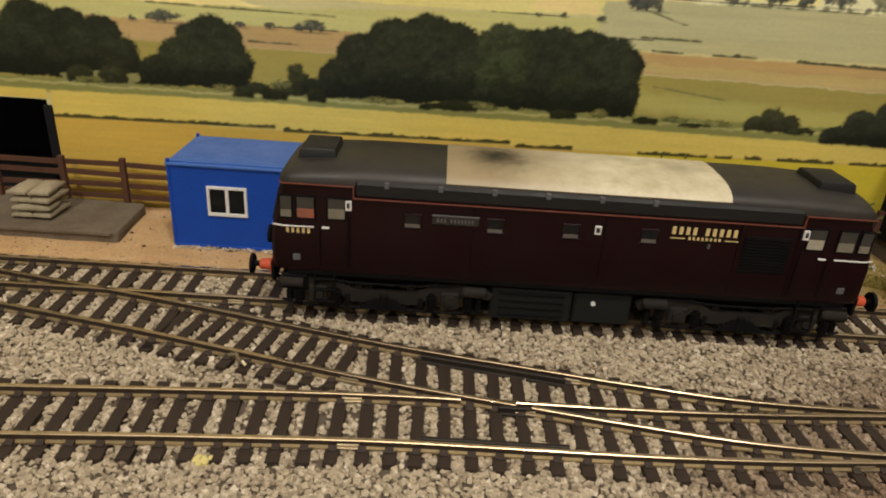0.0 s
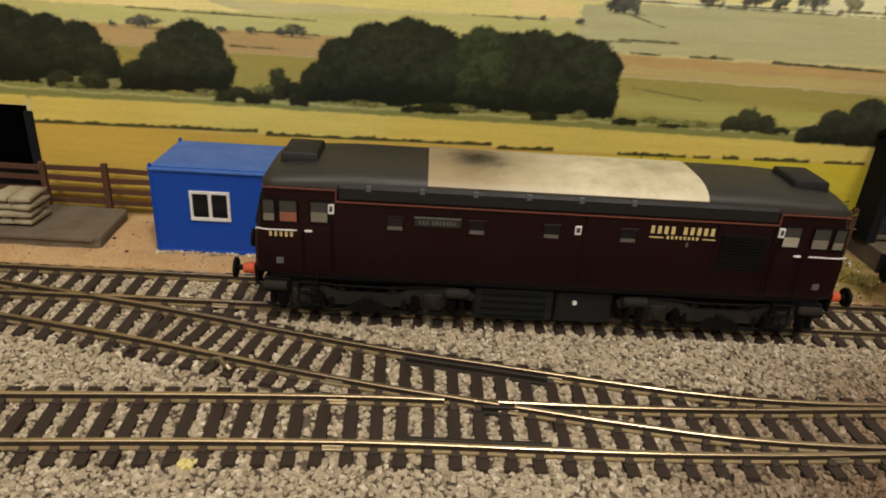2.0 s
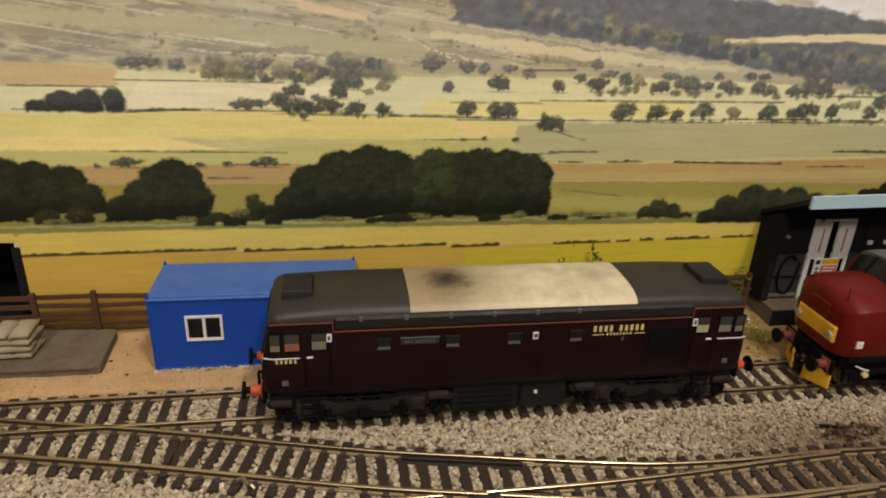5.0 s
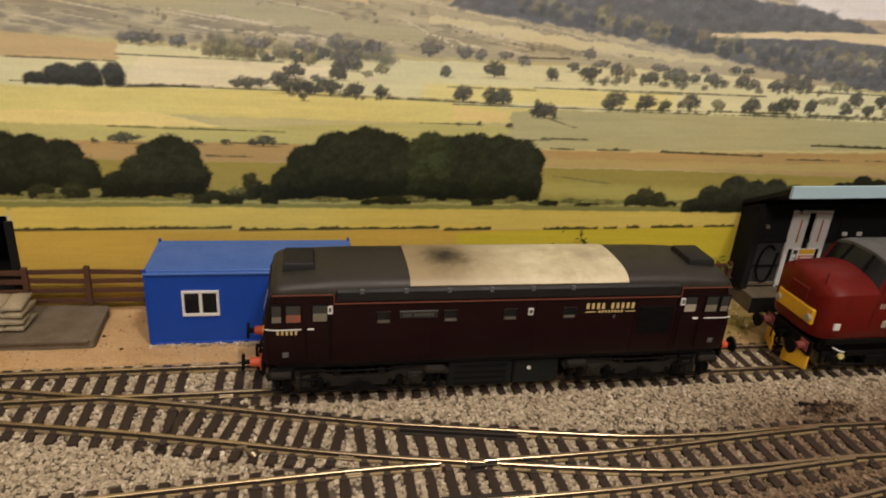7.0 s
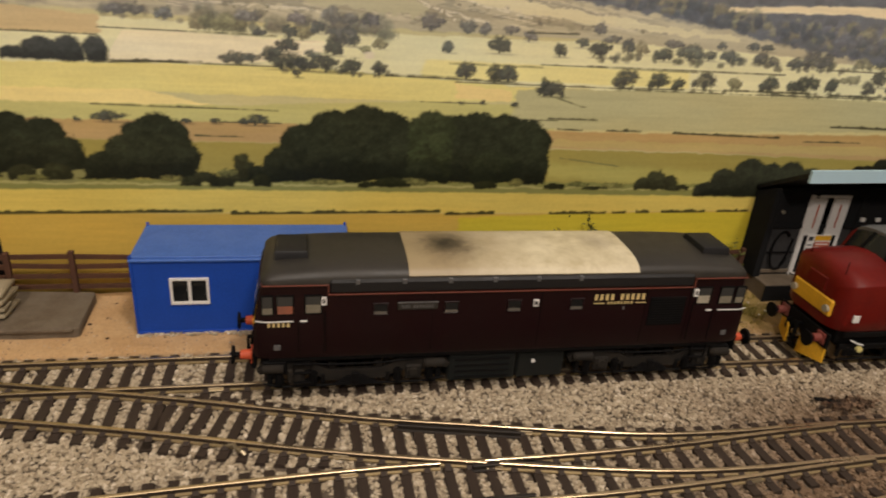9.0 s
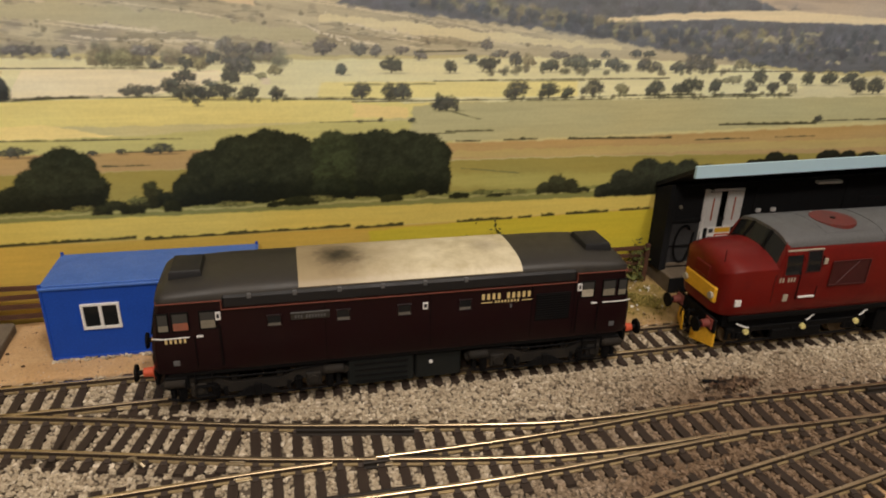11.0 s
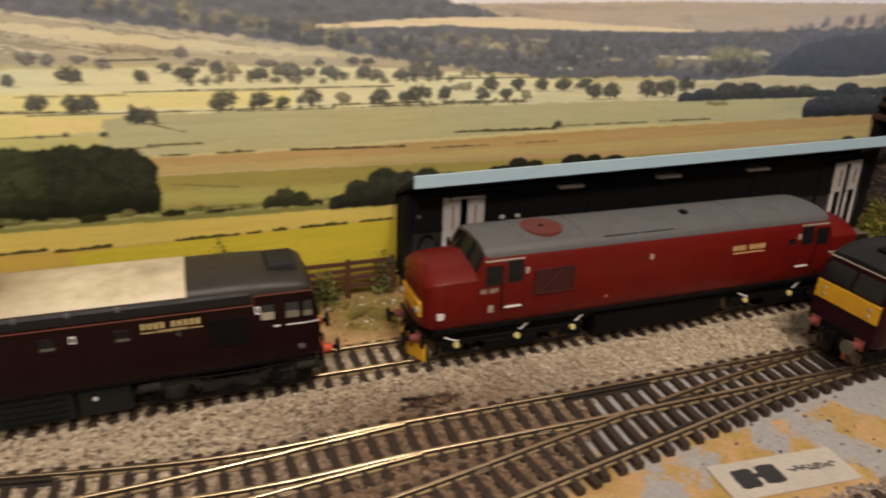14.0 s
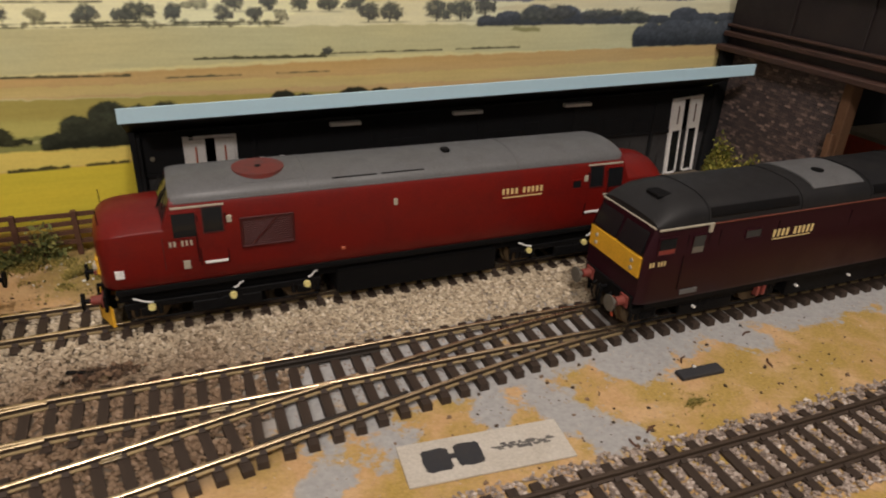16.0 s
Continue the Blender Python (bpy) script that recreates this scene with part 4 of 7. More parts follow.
for x, z, w, h in ((230, 94.8, 8, 8), (235, 99.4, 10, 8.4), (243, 94.8, 7.4, 7), (249, 99.6, 9.4, 6.6), (262, 99.2, 9, 7), (275, 99, 10.4, 7.2), (286, 100, 10.6, 6), (293, 94.2, 10, 9.6), (303, 94.2, 15, 9), (274, 80.2, 6, 3.8), (61, 85, 4, 2), (47, 85.6, 2.6, 1.6), (38, 85.4, 2.4, 1.4)):
    lone_tree(x, z, w, h, NEAR, 0.4)
for x0, x1, z0, z1, tall in ((-104, -64, 96.2, 98, 0.9), (-101, -36, 109, 108.8, 0.5), (-107, -36, 80.6, 80, 0.5), (5, 60, 95.6, 95, 0.7), (70, 143, 102.8, 102.4, 0.4), (76, 100, 80, 80, 0.8), (112, 122, 75.6, 75.4, 1.1), (81, 94, 75.6, 75.2, 0.8),
                             (62, 86, 115, 115.6, 0.8), (102, 138, 94, 94.8, 0.6), (132, 186, 103, 103, 0.5), (205, 298, 106, 105.6, 0.5), (156, 201, 95, 95, 0.8), (210, 254, 94.6, 94.4, 0.8), (232, 274, 79.6, 79.2, 1.0), (136, 192, 75, 74, 1.0)):
    hedge(x0, x1, z0, tall, (z1 - z0) / (x1 - x0), (0.075, 0.075, 0.035))
lay(window(-4, 2, 102.6, 104.4), (0.78, 0.70, 0.52), 0.8 * soft(1.3 - np.abs(PX[window(-4, 2, 102.6, 104.4)] + 1) / 2.2))  # pale farm roofs
for x, z, w, h in ((326, 94.2, 13.0, 11.1), (338, 94.2, 14.3, 10.4), (351, 95.6, 12.5, 10.1), (377, 93.3, 22.0, 7.9), (393, 92.9, 22.5, 9.2), (416, 93.2, 23.5, 6.7), (438, 91.7, 24.4, 8.3)):
    lone_tree(x, z, w, h, NEAR, 0.3)
field((0.24, 0.23, 0.085), [(-141, 49.5), (-113, 49.5)], [(-141, 52), (-128, 54.5), (-113, 54)], 0.7)
woods((0.062, 0.066, 0.026), 50, [(-134, 57, 6), (-122, 57.5, 6), (-66, 55, 5), (-55, 56, 6), (-52, 63, 4)], 0.9)
for x, z, w, h in ((-58, 52, 9, 4), (-80, 49.5, 12, 3.5), (20, 49, 16, 4), (95, 49, 14, 3), (112, 48.5, 12, 3.2), (-130, 49.5, 14, 3), (66, 49, 10, 4), (-20, 49, 13, 3)):
    lone_tree(x, z, w, h, (0.13, 0.13, 0.045), 0.2)

strong = (ink - 0.36) * (1 + 0.15 * soft((PZ - 66) / 12))[..., None] + 0.375
ink = np.clip(ink + (strong - ink) * np.clip((ink - 0.05) / 0.12, 0, 1), 0.005, 0.93)
haze = (soft((PZ - 78) / 60) * 0.12)[..., None]  # the distance pales in the print
ink = ink * (1 - haze) + np.array((0.56, 0.60, 0.62)) * haze
ink *= 1 + soft((PX - 270) / 170)[..., None] * np.array((-0.04, 0.0, 0.11))  # cooler towards the bridge
ROWS = grain(PX / 11, PZ / 0.75, 2, 31)
ink *= (0.83 + 0.15 * LONG + 0.14 * DRIFT + 0.07 * FINE + 0.06 * ROWS)[..., None] * np.array((0.985, 1.0, 1.05)) * (1 + (grain(PX / 40, PZ / 12, 2, 6)[..., None] - 0.5) * np.array((0.08, 0.0, -0.12)))
pi_ = np.arange(PX.size).reshape(PX.shape)
cells = np.stack([pi_[:-1, :-1], pi_[1:, :-1], pi_[1:, 1:], pi_[:-1, 1:]], -1)
cells = cells[~((PX[1:, :-1] <= -149) & (PZ[:-1, :-1] < 42))]
sheet = raw("printed_sheet", np.stack([PX, np.full_like(PX, BACK_Y - 0.05), PZ], -1).reshape(-1, 3), cells.reshape(-1, 4), PRINT, backdrop)
tint = sheet.data.color_attributes.new("ink", "FLOAT_COLOR", "POINT")
tint.data.foreach_set("color", np.concatenate([np.clip(ink, 0, 1), np.ones((*PX.shape, 1))], -1).astype(np.float32).ravel())

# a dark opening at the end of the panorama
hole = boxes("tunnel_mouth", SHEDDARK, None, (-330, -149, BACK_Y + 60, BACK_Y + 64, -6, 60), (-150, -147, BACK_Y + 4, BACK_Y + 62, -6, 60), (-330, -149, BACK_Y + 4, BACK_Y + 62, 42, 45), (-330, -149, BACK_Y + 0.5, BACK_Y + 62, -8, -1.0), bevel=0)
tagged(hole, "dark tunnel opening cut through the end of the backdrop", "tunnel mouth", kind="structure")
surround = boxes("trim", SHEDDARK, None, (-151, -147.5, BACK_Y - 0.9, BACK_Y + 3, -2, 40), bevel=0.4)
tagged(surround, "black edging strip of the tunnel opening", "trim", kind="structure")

# ---- tracks: centre lines in plan ----
siding = curve_through([(-330, 197), (-100, 197), (100, 197), (300, 196.6), (560, 196)])
crossing = curve_through([(-330, 212), (-210, 199), (-160, 192), (-120, 184), (-76, 174.5), (-39, 165.3), (-5, 157.2), (28, 151), (58, 145.6), (88, 141.3), (117, 140), (150, 140.8), (190, 140.2),
                          (234, 139.4), (290, 139), (356, 138.2), (420, 137.8), (500, 137.6), (700, 137.6)])
front_line = curve_through([(-330, 112), (-160, 126), (-101, 129), (-46, 132.4), (-3, 134.3), (30, 134.4), (67, 134.6), (100, 136), (130, 138.2), (165, 140.4)])
yard_line = curve_through([(-40, 60), (50, 84), (107, 99.6), (145, 105.8), (177, 110.8), (201, 115), (230, 119.8), (252, 123.4), (275, 127.2), (300, 131), (325, 134.2), (356, 136.6)])
yard_front = curve_through([(150, 62), (300, 58.5), (350, 57.5), (412, 57), (560, 60), (700, 66)])
GAUGE, RAIL_TOP = 17.4, 2.5
SIDING_TIMBERS = np.concatenate([-39.6 - 6.9 * np.arange(3, 0, -1), -39.6 + 6.53 * np.arange(0, 27), 137.0 + 7.05 * np.arange(0, 52)])
SHARED_LEFT = -67.2 - 7.05 * np.arange(1, 38)
CROSSING_TIMBERS = np.concatenate([-71.8 + 5.9 * np.arange(0, 9), [-18.0]])
FRONT_TIMBERS = 3.3 + 6.62 * np.arange(-50, -2)
TURNOUT_TIMBERS = np.concatenate([3.3 + 6.65 * np.arange(-2, 5), 36.9 + 7.18 * np.arange(0, 12), 123.0 + 7.15 * np.arange(0, 13), 216.0 + 7.37 * np.arange(0, 66)])
YARD_TIMBERS = 147.0 + 7.65 * np.arange(0, 72)


def sweep_rail(rows, line, x0, x1, off, drop=0.0):
    """A bullhead-like rail along a centre line; rows collects (verts, faces, which are running faces)."""
    verts, faces, heads = rows
    x = np.arange(x0, x1 + 0.1, 4.0)
    y = line(x)
    d = np.gradient(y, x)
    n = np.stack([-d, np.ones_like(d)], -1) / np.sqrt(1 + d * d)[:, None]
    profile = [(-1.0, 0.0), (-1.0, 0.45), (-0.3, 0.7), (-0.3, 1.6), (-0.62, 1.8), (-0.62, 2.35), (-0.42, 2.5), (0.42, 2.5), (0.62, 2.35), (0.62, 1.8), (0.3, 1.6), (0.3, 0.7), (1.0, 0.45), (1.0, 0.0)]
    base, k = len(verts), len(profile)
    for i in range(len(x)):
        for u, z in profile:
            verts.append((x[i] + n[i, 0] * (off + u), y[i] + n[i, 1] * (off + u), z - drop))
    for i in range(len(x) - 1):
        for j in range(k - 1):
            a = base + i * k + j
            faces.append((a, a + k, a + k + 1, a + 1))
            heads.append(1 if j in (5, 6, 7) else 2 if j in (0, 1, 11, 12) else 0)
    for i in (0, len(x) - 1):
        ring = [base + i * k + j for j in range(k)]
        faces.append(tuple(ring if i else ring[::-1]))
        heads.append(0)


def rail(parent, line, spans, drop=0.0, name="rail", metals=None):
    """spans: (x0, x1, offset from the centre line)."""
    for x0, x1, off in spans:
        rows = ([], [], [])
        sweep_rail(rows, line, x0, x1, off, drop)
        ob = raw(name, rows[0], rows[1], metals or (WEB, STEEL, BRASS), parent)
        for poly, h in zip(ob.data.polygons, rows[2]):
            poly.material_index = h
        ob.data.shade_smooth()
        ob.data.set_sharp_from_angle(angle=radians(25))


H = GAUGE / 2
track_a = thing("railway_track", "straight siding track with rusty rails on dark sleepers", "railway track", group="tracks")
track_b = thing("railway_track", "crossover track with shiny rails on dark sleepers", "railway track", group="tracks")
track_c = thing("railway_track", "front running track joining a turnout, shiny rail heads", "railway track", group="tracks")
track_d = thing("railway_track", "curving yard track meeting the main line", "railway track", group="tracks")
track_e = thing("railway_track", "darker yard track beside the sandy ground", "railway track", z=-1.6, group="tracks")
rail(track_a, siding, [(-330, 520, H), (-330, 520, -H)])
rail(track_b, crossing, [(-200, 700, H), (-330, 30, -H), (34, 700, -H)])
rail(track_c, front_line, [(-330, 16, H), (22, 160, H), (-330, 160, -H)], 0.06)
rail(track_d, yard_line, [(-40, 254, H), (258, 348, H), (-40, 352, -H)], 0.06)
rail(track_e, yard_front, [(150, 700, H), (150, 700, -H)], metals=(WEB, DULL, DULL))
# check rails and wing rails at the crossings
rail(track_c, front_line, [(4, 40, -H + 2.0), (24, 46, H - 1.8)], 0.35, "check_rail", (CHECK, CHECK, CHECK))
rail(track_b, crossing, [(2, 42, H - 2.0), (34, 52, -H + 1.8), (222, 262, H - 2.0), (256, 276, -H + 1.8)], 0.35, "check_rail", (CHECK, CHECK, CHECK))
rail(track_d, yard_line, [(214, 262, -H + 2.0)], 0.35, "check_rail", (CHECK, CHECK, CHECK))


def sleeper_rows():
    """(x, y of the middle, length, slope, track, lines carried) for each timber: one long timber where two tracks run close."""
    rows = []

    def timber(x, carried, owner, front=14.6, back=14.6, slope_of=None):
        ys = [float(f(x)) for f in carried]
        lo, hi = min(ys) - front, max(ys) + back
        lead = slope_of or carried
        slope = sum(float(f(x + 1) - f(x - 1)) / 2 for f in lead) / len(lead)
        rows.append((x, (lo + hi) / 2, hi - lo, slope, owner, carried))

    for x in SHARED_LEFT:
        timber(x, [crossing, siding] if x > -205 else [siding], track_a, slope_of=[siding])
    for x in SIDING_TIMBERS:
        timber(x, [siding], track_a)
    for x in CROSSING_TIMBERS:
        room = float(crossing(x) - front_line(x)) / 2
        timber(x, [crossing], track_b, front=min(14.6, room), back=min(14.6, float(siding(x) - crossing(x)) / 2 + 1.5))
    for x in FRONT_TIMBERS:
        timber(x, [front_line], track_c, back=min(14.6, float(crossing(x) - front_line(x)) / 2))
    for x in TURNOUT_TIMBERS:
        if x < 150:
            timber(x, [front_line, crossing], track_b, slope_of=[front_line])
        elif x < 212:
            timber(x, [crossing], track_b, front=13.0)
        elif x < 345:
            timber(x, [yard_line, crossing], track_d, front=13.8, slope_of=[crossing])
        else:
            timber(x, [crossing], track_b, front=14.8)
        if -20 < x < 212:
            timber(x, [yard_line], track_d, back=min(14.6, float(crossing(x) - yard_line(x)) / 2))
    for x in YARD_TIMBERS:
        timber(x, [yard_front], track_e)
    return rows


SLEEPERS = sleeper_rows()

# ---- ballast: loose stones between and round the sleepers ----
def stones(name, x, y, z, size, material, label, category, flat=0.7):
    n = len(x)
    corner = np.array([(a, b, c) for a in (-0.66, 0.66) for b in (-0.66, 0.66) for c in (-0.66, 0.66)])
    tris = np.array([(0, 1, 3), (0, 3, 2), (4, 6, 7), (4, 7, 5), (0, 4, 5), (0, 5, 1), (2, 3, 7), (2, 7, 6), (0, 2, 6), (0, 6, 4), (1, 5, 7), (1, 7, 3)])
    a = rng.random(n) * np.pi * 2
    b = (rng.random(n) - 0.5) * 1.6
    v = corner[None] * (0.7 + 0.5 * rng.random((n, 8, 1))) + rng.normal(0, 0.16, (n, 8, 3))
    v[:, :, 2] *= flat
    cb, sb = np.cos(b)[:, None], np.sin(b)[:, None]
    v = np.stack([v[:, :, 0] * cb + v[:, :, 2] * sb, v[:, :, 1], -v[:, :, 0] * sb + v[:, :, 2] * cb], -1)
    ca, sa = np.cos(a)[:, None], np.sin(a)[:, None]
    v = np.stack([v[:, :, 0] * ca - v[:, :, 1] * sa, v[:, :, 0] * sa + v[:, :, 1] * ca, v[:, :, 2]], -1)
    v = v * size[:, None, None] + np.stack([x, y, z], -1)[:, None]
    f = (tris[None] + 8 * np.arange(n)[:, None, None]).reshape(-1, 3)
    return tagged(raw(name, v.reshape(-1, 3), f, material, None, label, "stuff"), category=category)


def clear_of_sleepers(x, y):
    keep = np.ones(len(x), bool)
    for sx, sy, length, slope, _, _ in SLEEPERS:
        near = np.abs(x - sx) < 12
        if near.any():
            u = (x - sx) + slope * (y - sy)
            keep &= ~(near & (np.abs(u) < 1.8) & (np.abs(y - sy) < length / 2 + 0.2))
    return keep


def ballast_edge(x):
    """How far towards the front the ballast reaches."""
    return np.interp(x, [-330, 0, 60, 120, 175, 212, 240, 300, 360, 420, 700], [103, 101, 97, 92, 98, 114, 152, 153, 153, 172, 176]) + wobble(x, 2.0, 2.0)


count = 92000
bx, by = -215 + rng.random(count) * 660, 88 + rng.random(count) * 126
keep = (by > ballast_edge(bx) + rng.normal(0, 1.5, count)) & (by < 211.5 + wobble(bx, 4.0, 1.5) + rng.normal(0, 0.8, count))
keep &= clear_of_sleepers(bx, by)
bx, by = bx[keep], by[keep]
size = 0.58 + 0.50 * rng.random(len(bx)) ** 1.4
stones("ballast", bx, by, -0.72 + rng.normal(0, 0.17, len(bx)), size, BALLAST, "pinkish grey granite ballast chippings between the sleepers", "ballast", 0.58)
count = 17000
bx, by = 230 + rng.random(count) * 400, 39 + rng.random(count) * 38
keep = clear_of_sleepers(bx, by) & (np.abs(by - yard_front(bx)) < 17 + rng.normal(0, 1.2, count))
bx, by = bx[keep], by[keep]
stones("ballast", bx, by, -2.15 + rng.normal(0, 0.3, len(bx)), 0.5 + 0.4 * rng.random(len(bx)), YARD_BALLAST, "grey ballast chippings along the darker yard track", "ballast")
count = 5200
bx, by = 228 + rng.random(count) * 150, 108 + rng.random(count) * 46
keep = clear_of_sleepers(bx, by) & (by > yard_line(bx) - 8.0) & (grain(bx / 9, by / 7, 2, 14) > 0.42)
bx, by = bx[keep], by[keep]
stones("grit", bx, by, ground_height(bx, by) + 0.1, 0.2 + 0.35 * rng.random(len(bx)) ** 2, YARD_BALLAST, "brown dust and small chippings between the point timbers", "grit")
count = 3600
bx = np.concatenate([-215 + rng.random(count) * 420, 200 + rng.random(1500) * 330])
by = np.concatenate([211 + rng.random(count) ** 2 * 48, 70 + rng.random(1500) * 55])
stones("grit", bx, by, ground_height(bx, by) + 0.12, 0.14 + 0.30 * rng.random(len(bx)) ** 5, GRIT, "fine sandy grit scattered over the ground", "grit")

# ---- the brick abutment and girder bridge that close the yard ----
WALL_X = 509.0
abutment = boxes("wall_bridge", MORTAR, None, (WALL_X + 0.5, WALL_X + 11, 184, 262, -6, 77), bevel=0.3)
tagged(abutment, "sooty brown brick bridge abutment", "wall", kind="structure")
bv, bf, near_bricks = [], [], []
for row in range(54):
    z0 = -2 + row * 1.46
    shift = (row % 2) * 1.9
    y0 = 184.0 - shift
    while y0 < 261.5:
        long = 3.5 if (row + int(y0)) % 3 else 1.65
        a, b = max(184.0, y0), min(262.0, y0 + long)
        if b - a > 0.5:
            out = WALL_X + rng.normal(0, 0.07)
            if 205 < y0 and y0 + long < 245 and 10 < z0 < 43:
                near_bricks.append((long, out, a, z0))
                y0 += long + 0.28
                continue
            i = len(bv)
            bv += [(x, y, z) for x in (out, WALL_X + 1) for y in (a, b) for z in (z0, z0 + 1.2)]
            bf += [(i, i + 1, i + 3, i + 2), (i, i + 4, i + 5, i + 1), (i + 2, i + 3, i + 7, i + 6), (i + 1, i + 5, i + 7, i + 3), (i, i + 2, i + 6, i + 4)]
        y0 += long + 0.28
raw("brick", bv, bf, BRICKS, abutment, "sooty red and brown bricks", "stuff")

tagged(boxes("corner_strip", SHEDDARK, None, (500, 509, 258.5, 262, -4, 77), bevel=0.4), "dark strip in the corner of backdrop and wall", "trim", kind="structure")
bridge = thing("girder_bridge", "rusty brown plate girder bridge over the tracks", "bridge")
boxes("girder_web", GIRDER, bridge, (505, 508.5, -8, 262, 80, 116), bevel=0.3)
boxes("bottom_flange", FLANGE, bridge, (497, 509, -8, 262, 77, 80), bevel=0.4)
for x, low, high in ((500.5, 84.5, 87), (502, 89.5, 91)):
    boxes("angle_iron", FLANGE, bridge, (x, 505, -8, 262, low, high), bevel=0.3)
boxes("top_flange", GIRDER, bridge, (498, 511, -8, 262, 116, 119), bevel=0.4)
for y in range(10, 262, 42):
    boxes("stiffener", GIRDER, bridge, (503.9, 505.2, y, y + 1.4, 91, 116), bevel=0.2)
boxes("deck", GIRDER, bridge, (511, 620, -8, 262, 104, 112), bevel=0.4)
pier = thing("timber_post", "pale brown timber post at the bridge opening", "post", 507, 181)
boxes("post", TIMBER, pier, (-0.5, 6.5, -3.0, 2.4, -4, 77), bevel=0.5)
boxes("strut", TIMBER, pier, (-4.2, -1.2, -2.0, 1.5, -4, 51), bevel=0.4)
# walls added behind the opening; the bridge's shade is put into their black
tagged(boxes("wall_under_bridge", SHEDDARK, None, (690, 700, -8, 262, -6, 108), (536, 690, 254, 262, -6, 104), bevel=0), "added wall behind the bridge, coloured black for the shade", "wall", kind="structure")


# ---- locomotives: x along, y across (the near side is -y), z from the rail head ----
def lettering(parent, x0, x1, z0, z1, side_y, words, material, name="lettering", label="gold painted lettering"):
    """Painted words as rows of small plain bars, one for each letter; words: letters per word."""
    total = sum(words) + 0.8 * (len(words) - 1)
    step = (x1 - x0) / total
    bm, x = bmesh.new(), x0
    for w in words:
        for i in range(w):
            box(bm, x + step * 0.18, x + step * 0.70, side_y - 0.10, side_y + 0.1, z0, z1)
            x += step
        x += step * 0.8
    return part(name, bm, material, parent, label)


def on_side(parent, name, x0, x1, z0, z1, side_y, material, label="", proud=0.15, bevel=0.1):
    y0, y1 = (side_y - proud, side_y + 0.4) if side_y < 0 else (side_y - 0.4, side_y + proud)
    return boxes(name, material, parent, (x0, x1, y0, y1, z0, z1), bevel=bevel, label=label)


def cab_window(parent, x0, x1, z0, z1, side_y, frame_mat, pane_mat=None, strip_share=0.0, name="window", strip_mat=None):
    """A framed side window with a dark pane, and a strip coloured as what shows behind its lower part."""
    t = 0.45
    bm = bmesh.new()
    s = -1 if side_y < 0 else 1
    a, b = sorted((side_y + s * 0.28, side_y - s * 0.4))
    for size in ((x0, x1, a, b, z0, z0 + t), (x0, x1, a, b, z1 - t, z1), (x0, x0 + t, a, b, z0 + t, z1 - t), (x1 - t, x1, a, b, z0 + t, z1 - t)):
        box(bm, *size, bevel=0.08)
    w = part(name, bm, frame_mat, parent)
    c, d = sorted((side_y + s * 0.12, side_y - s * 0.4))
    low = z0 + t + strip_share * (z1 - z0 - 2 * t)
    boxes("pane", pane_mat or GLASS, w, (x0 + t, x1 - t, c, d, low, z1 - t), bevel=0)
    if strip_share:
        boxes("cab_fitting", strip_mat or BONE, w, (x0 + t, x1 - t, c, d, z0 + t, low), bevel=0)
    return w


def wheelset(parent, x, r):
    bm = bmesh.new()
    for s in (-1, 1):
        rod(bm, (x, s * 6.6, r), (x, s * 9.4, r), r, seg=24)
        rod(bm, (x, s * 6.2, r), (x, s * 6.6, r), r + 0.7, seg=24)
    rod(bm, (x, -9, r), (x, 9, r), 1.2, seg=8)
    return part("wheelset", bm, RUST, parent)


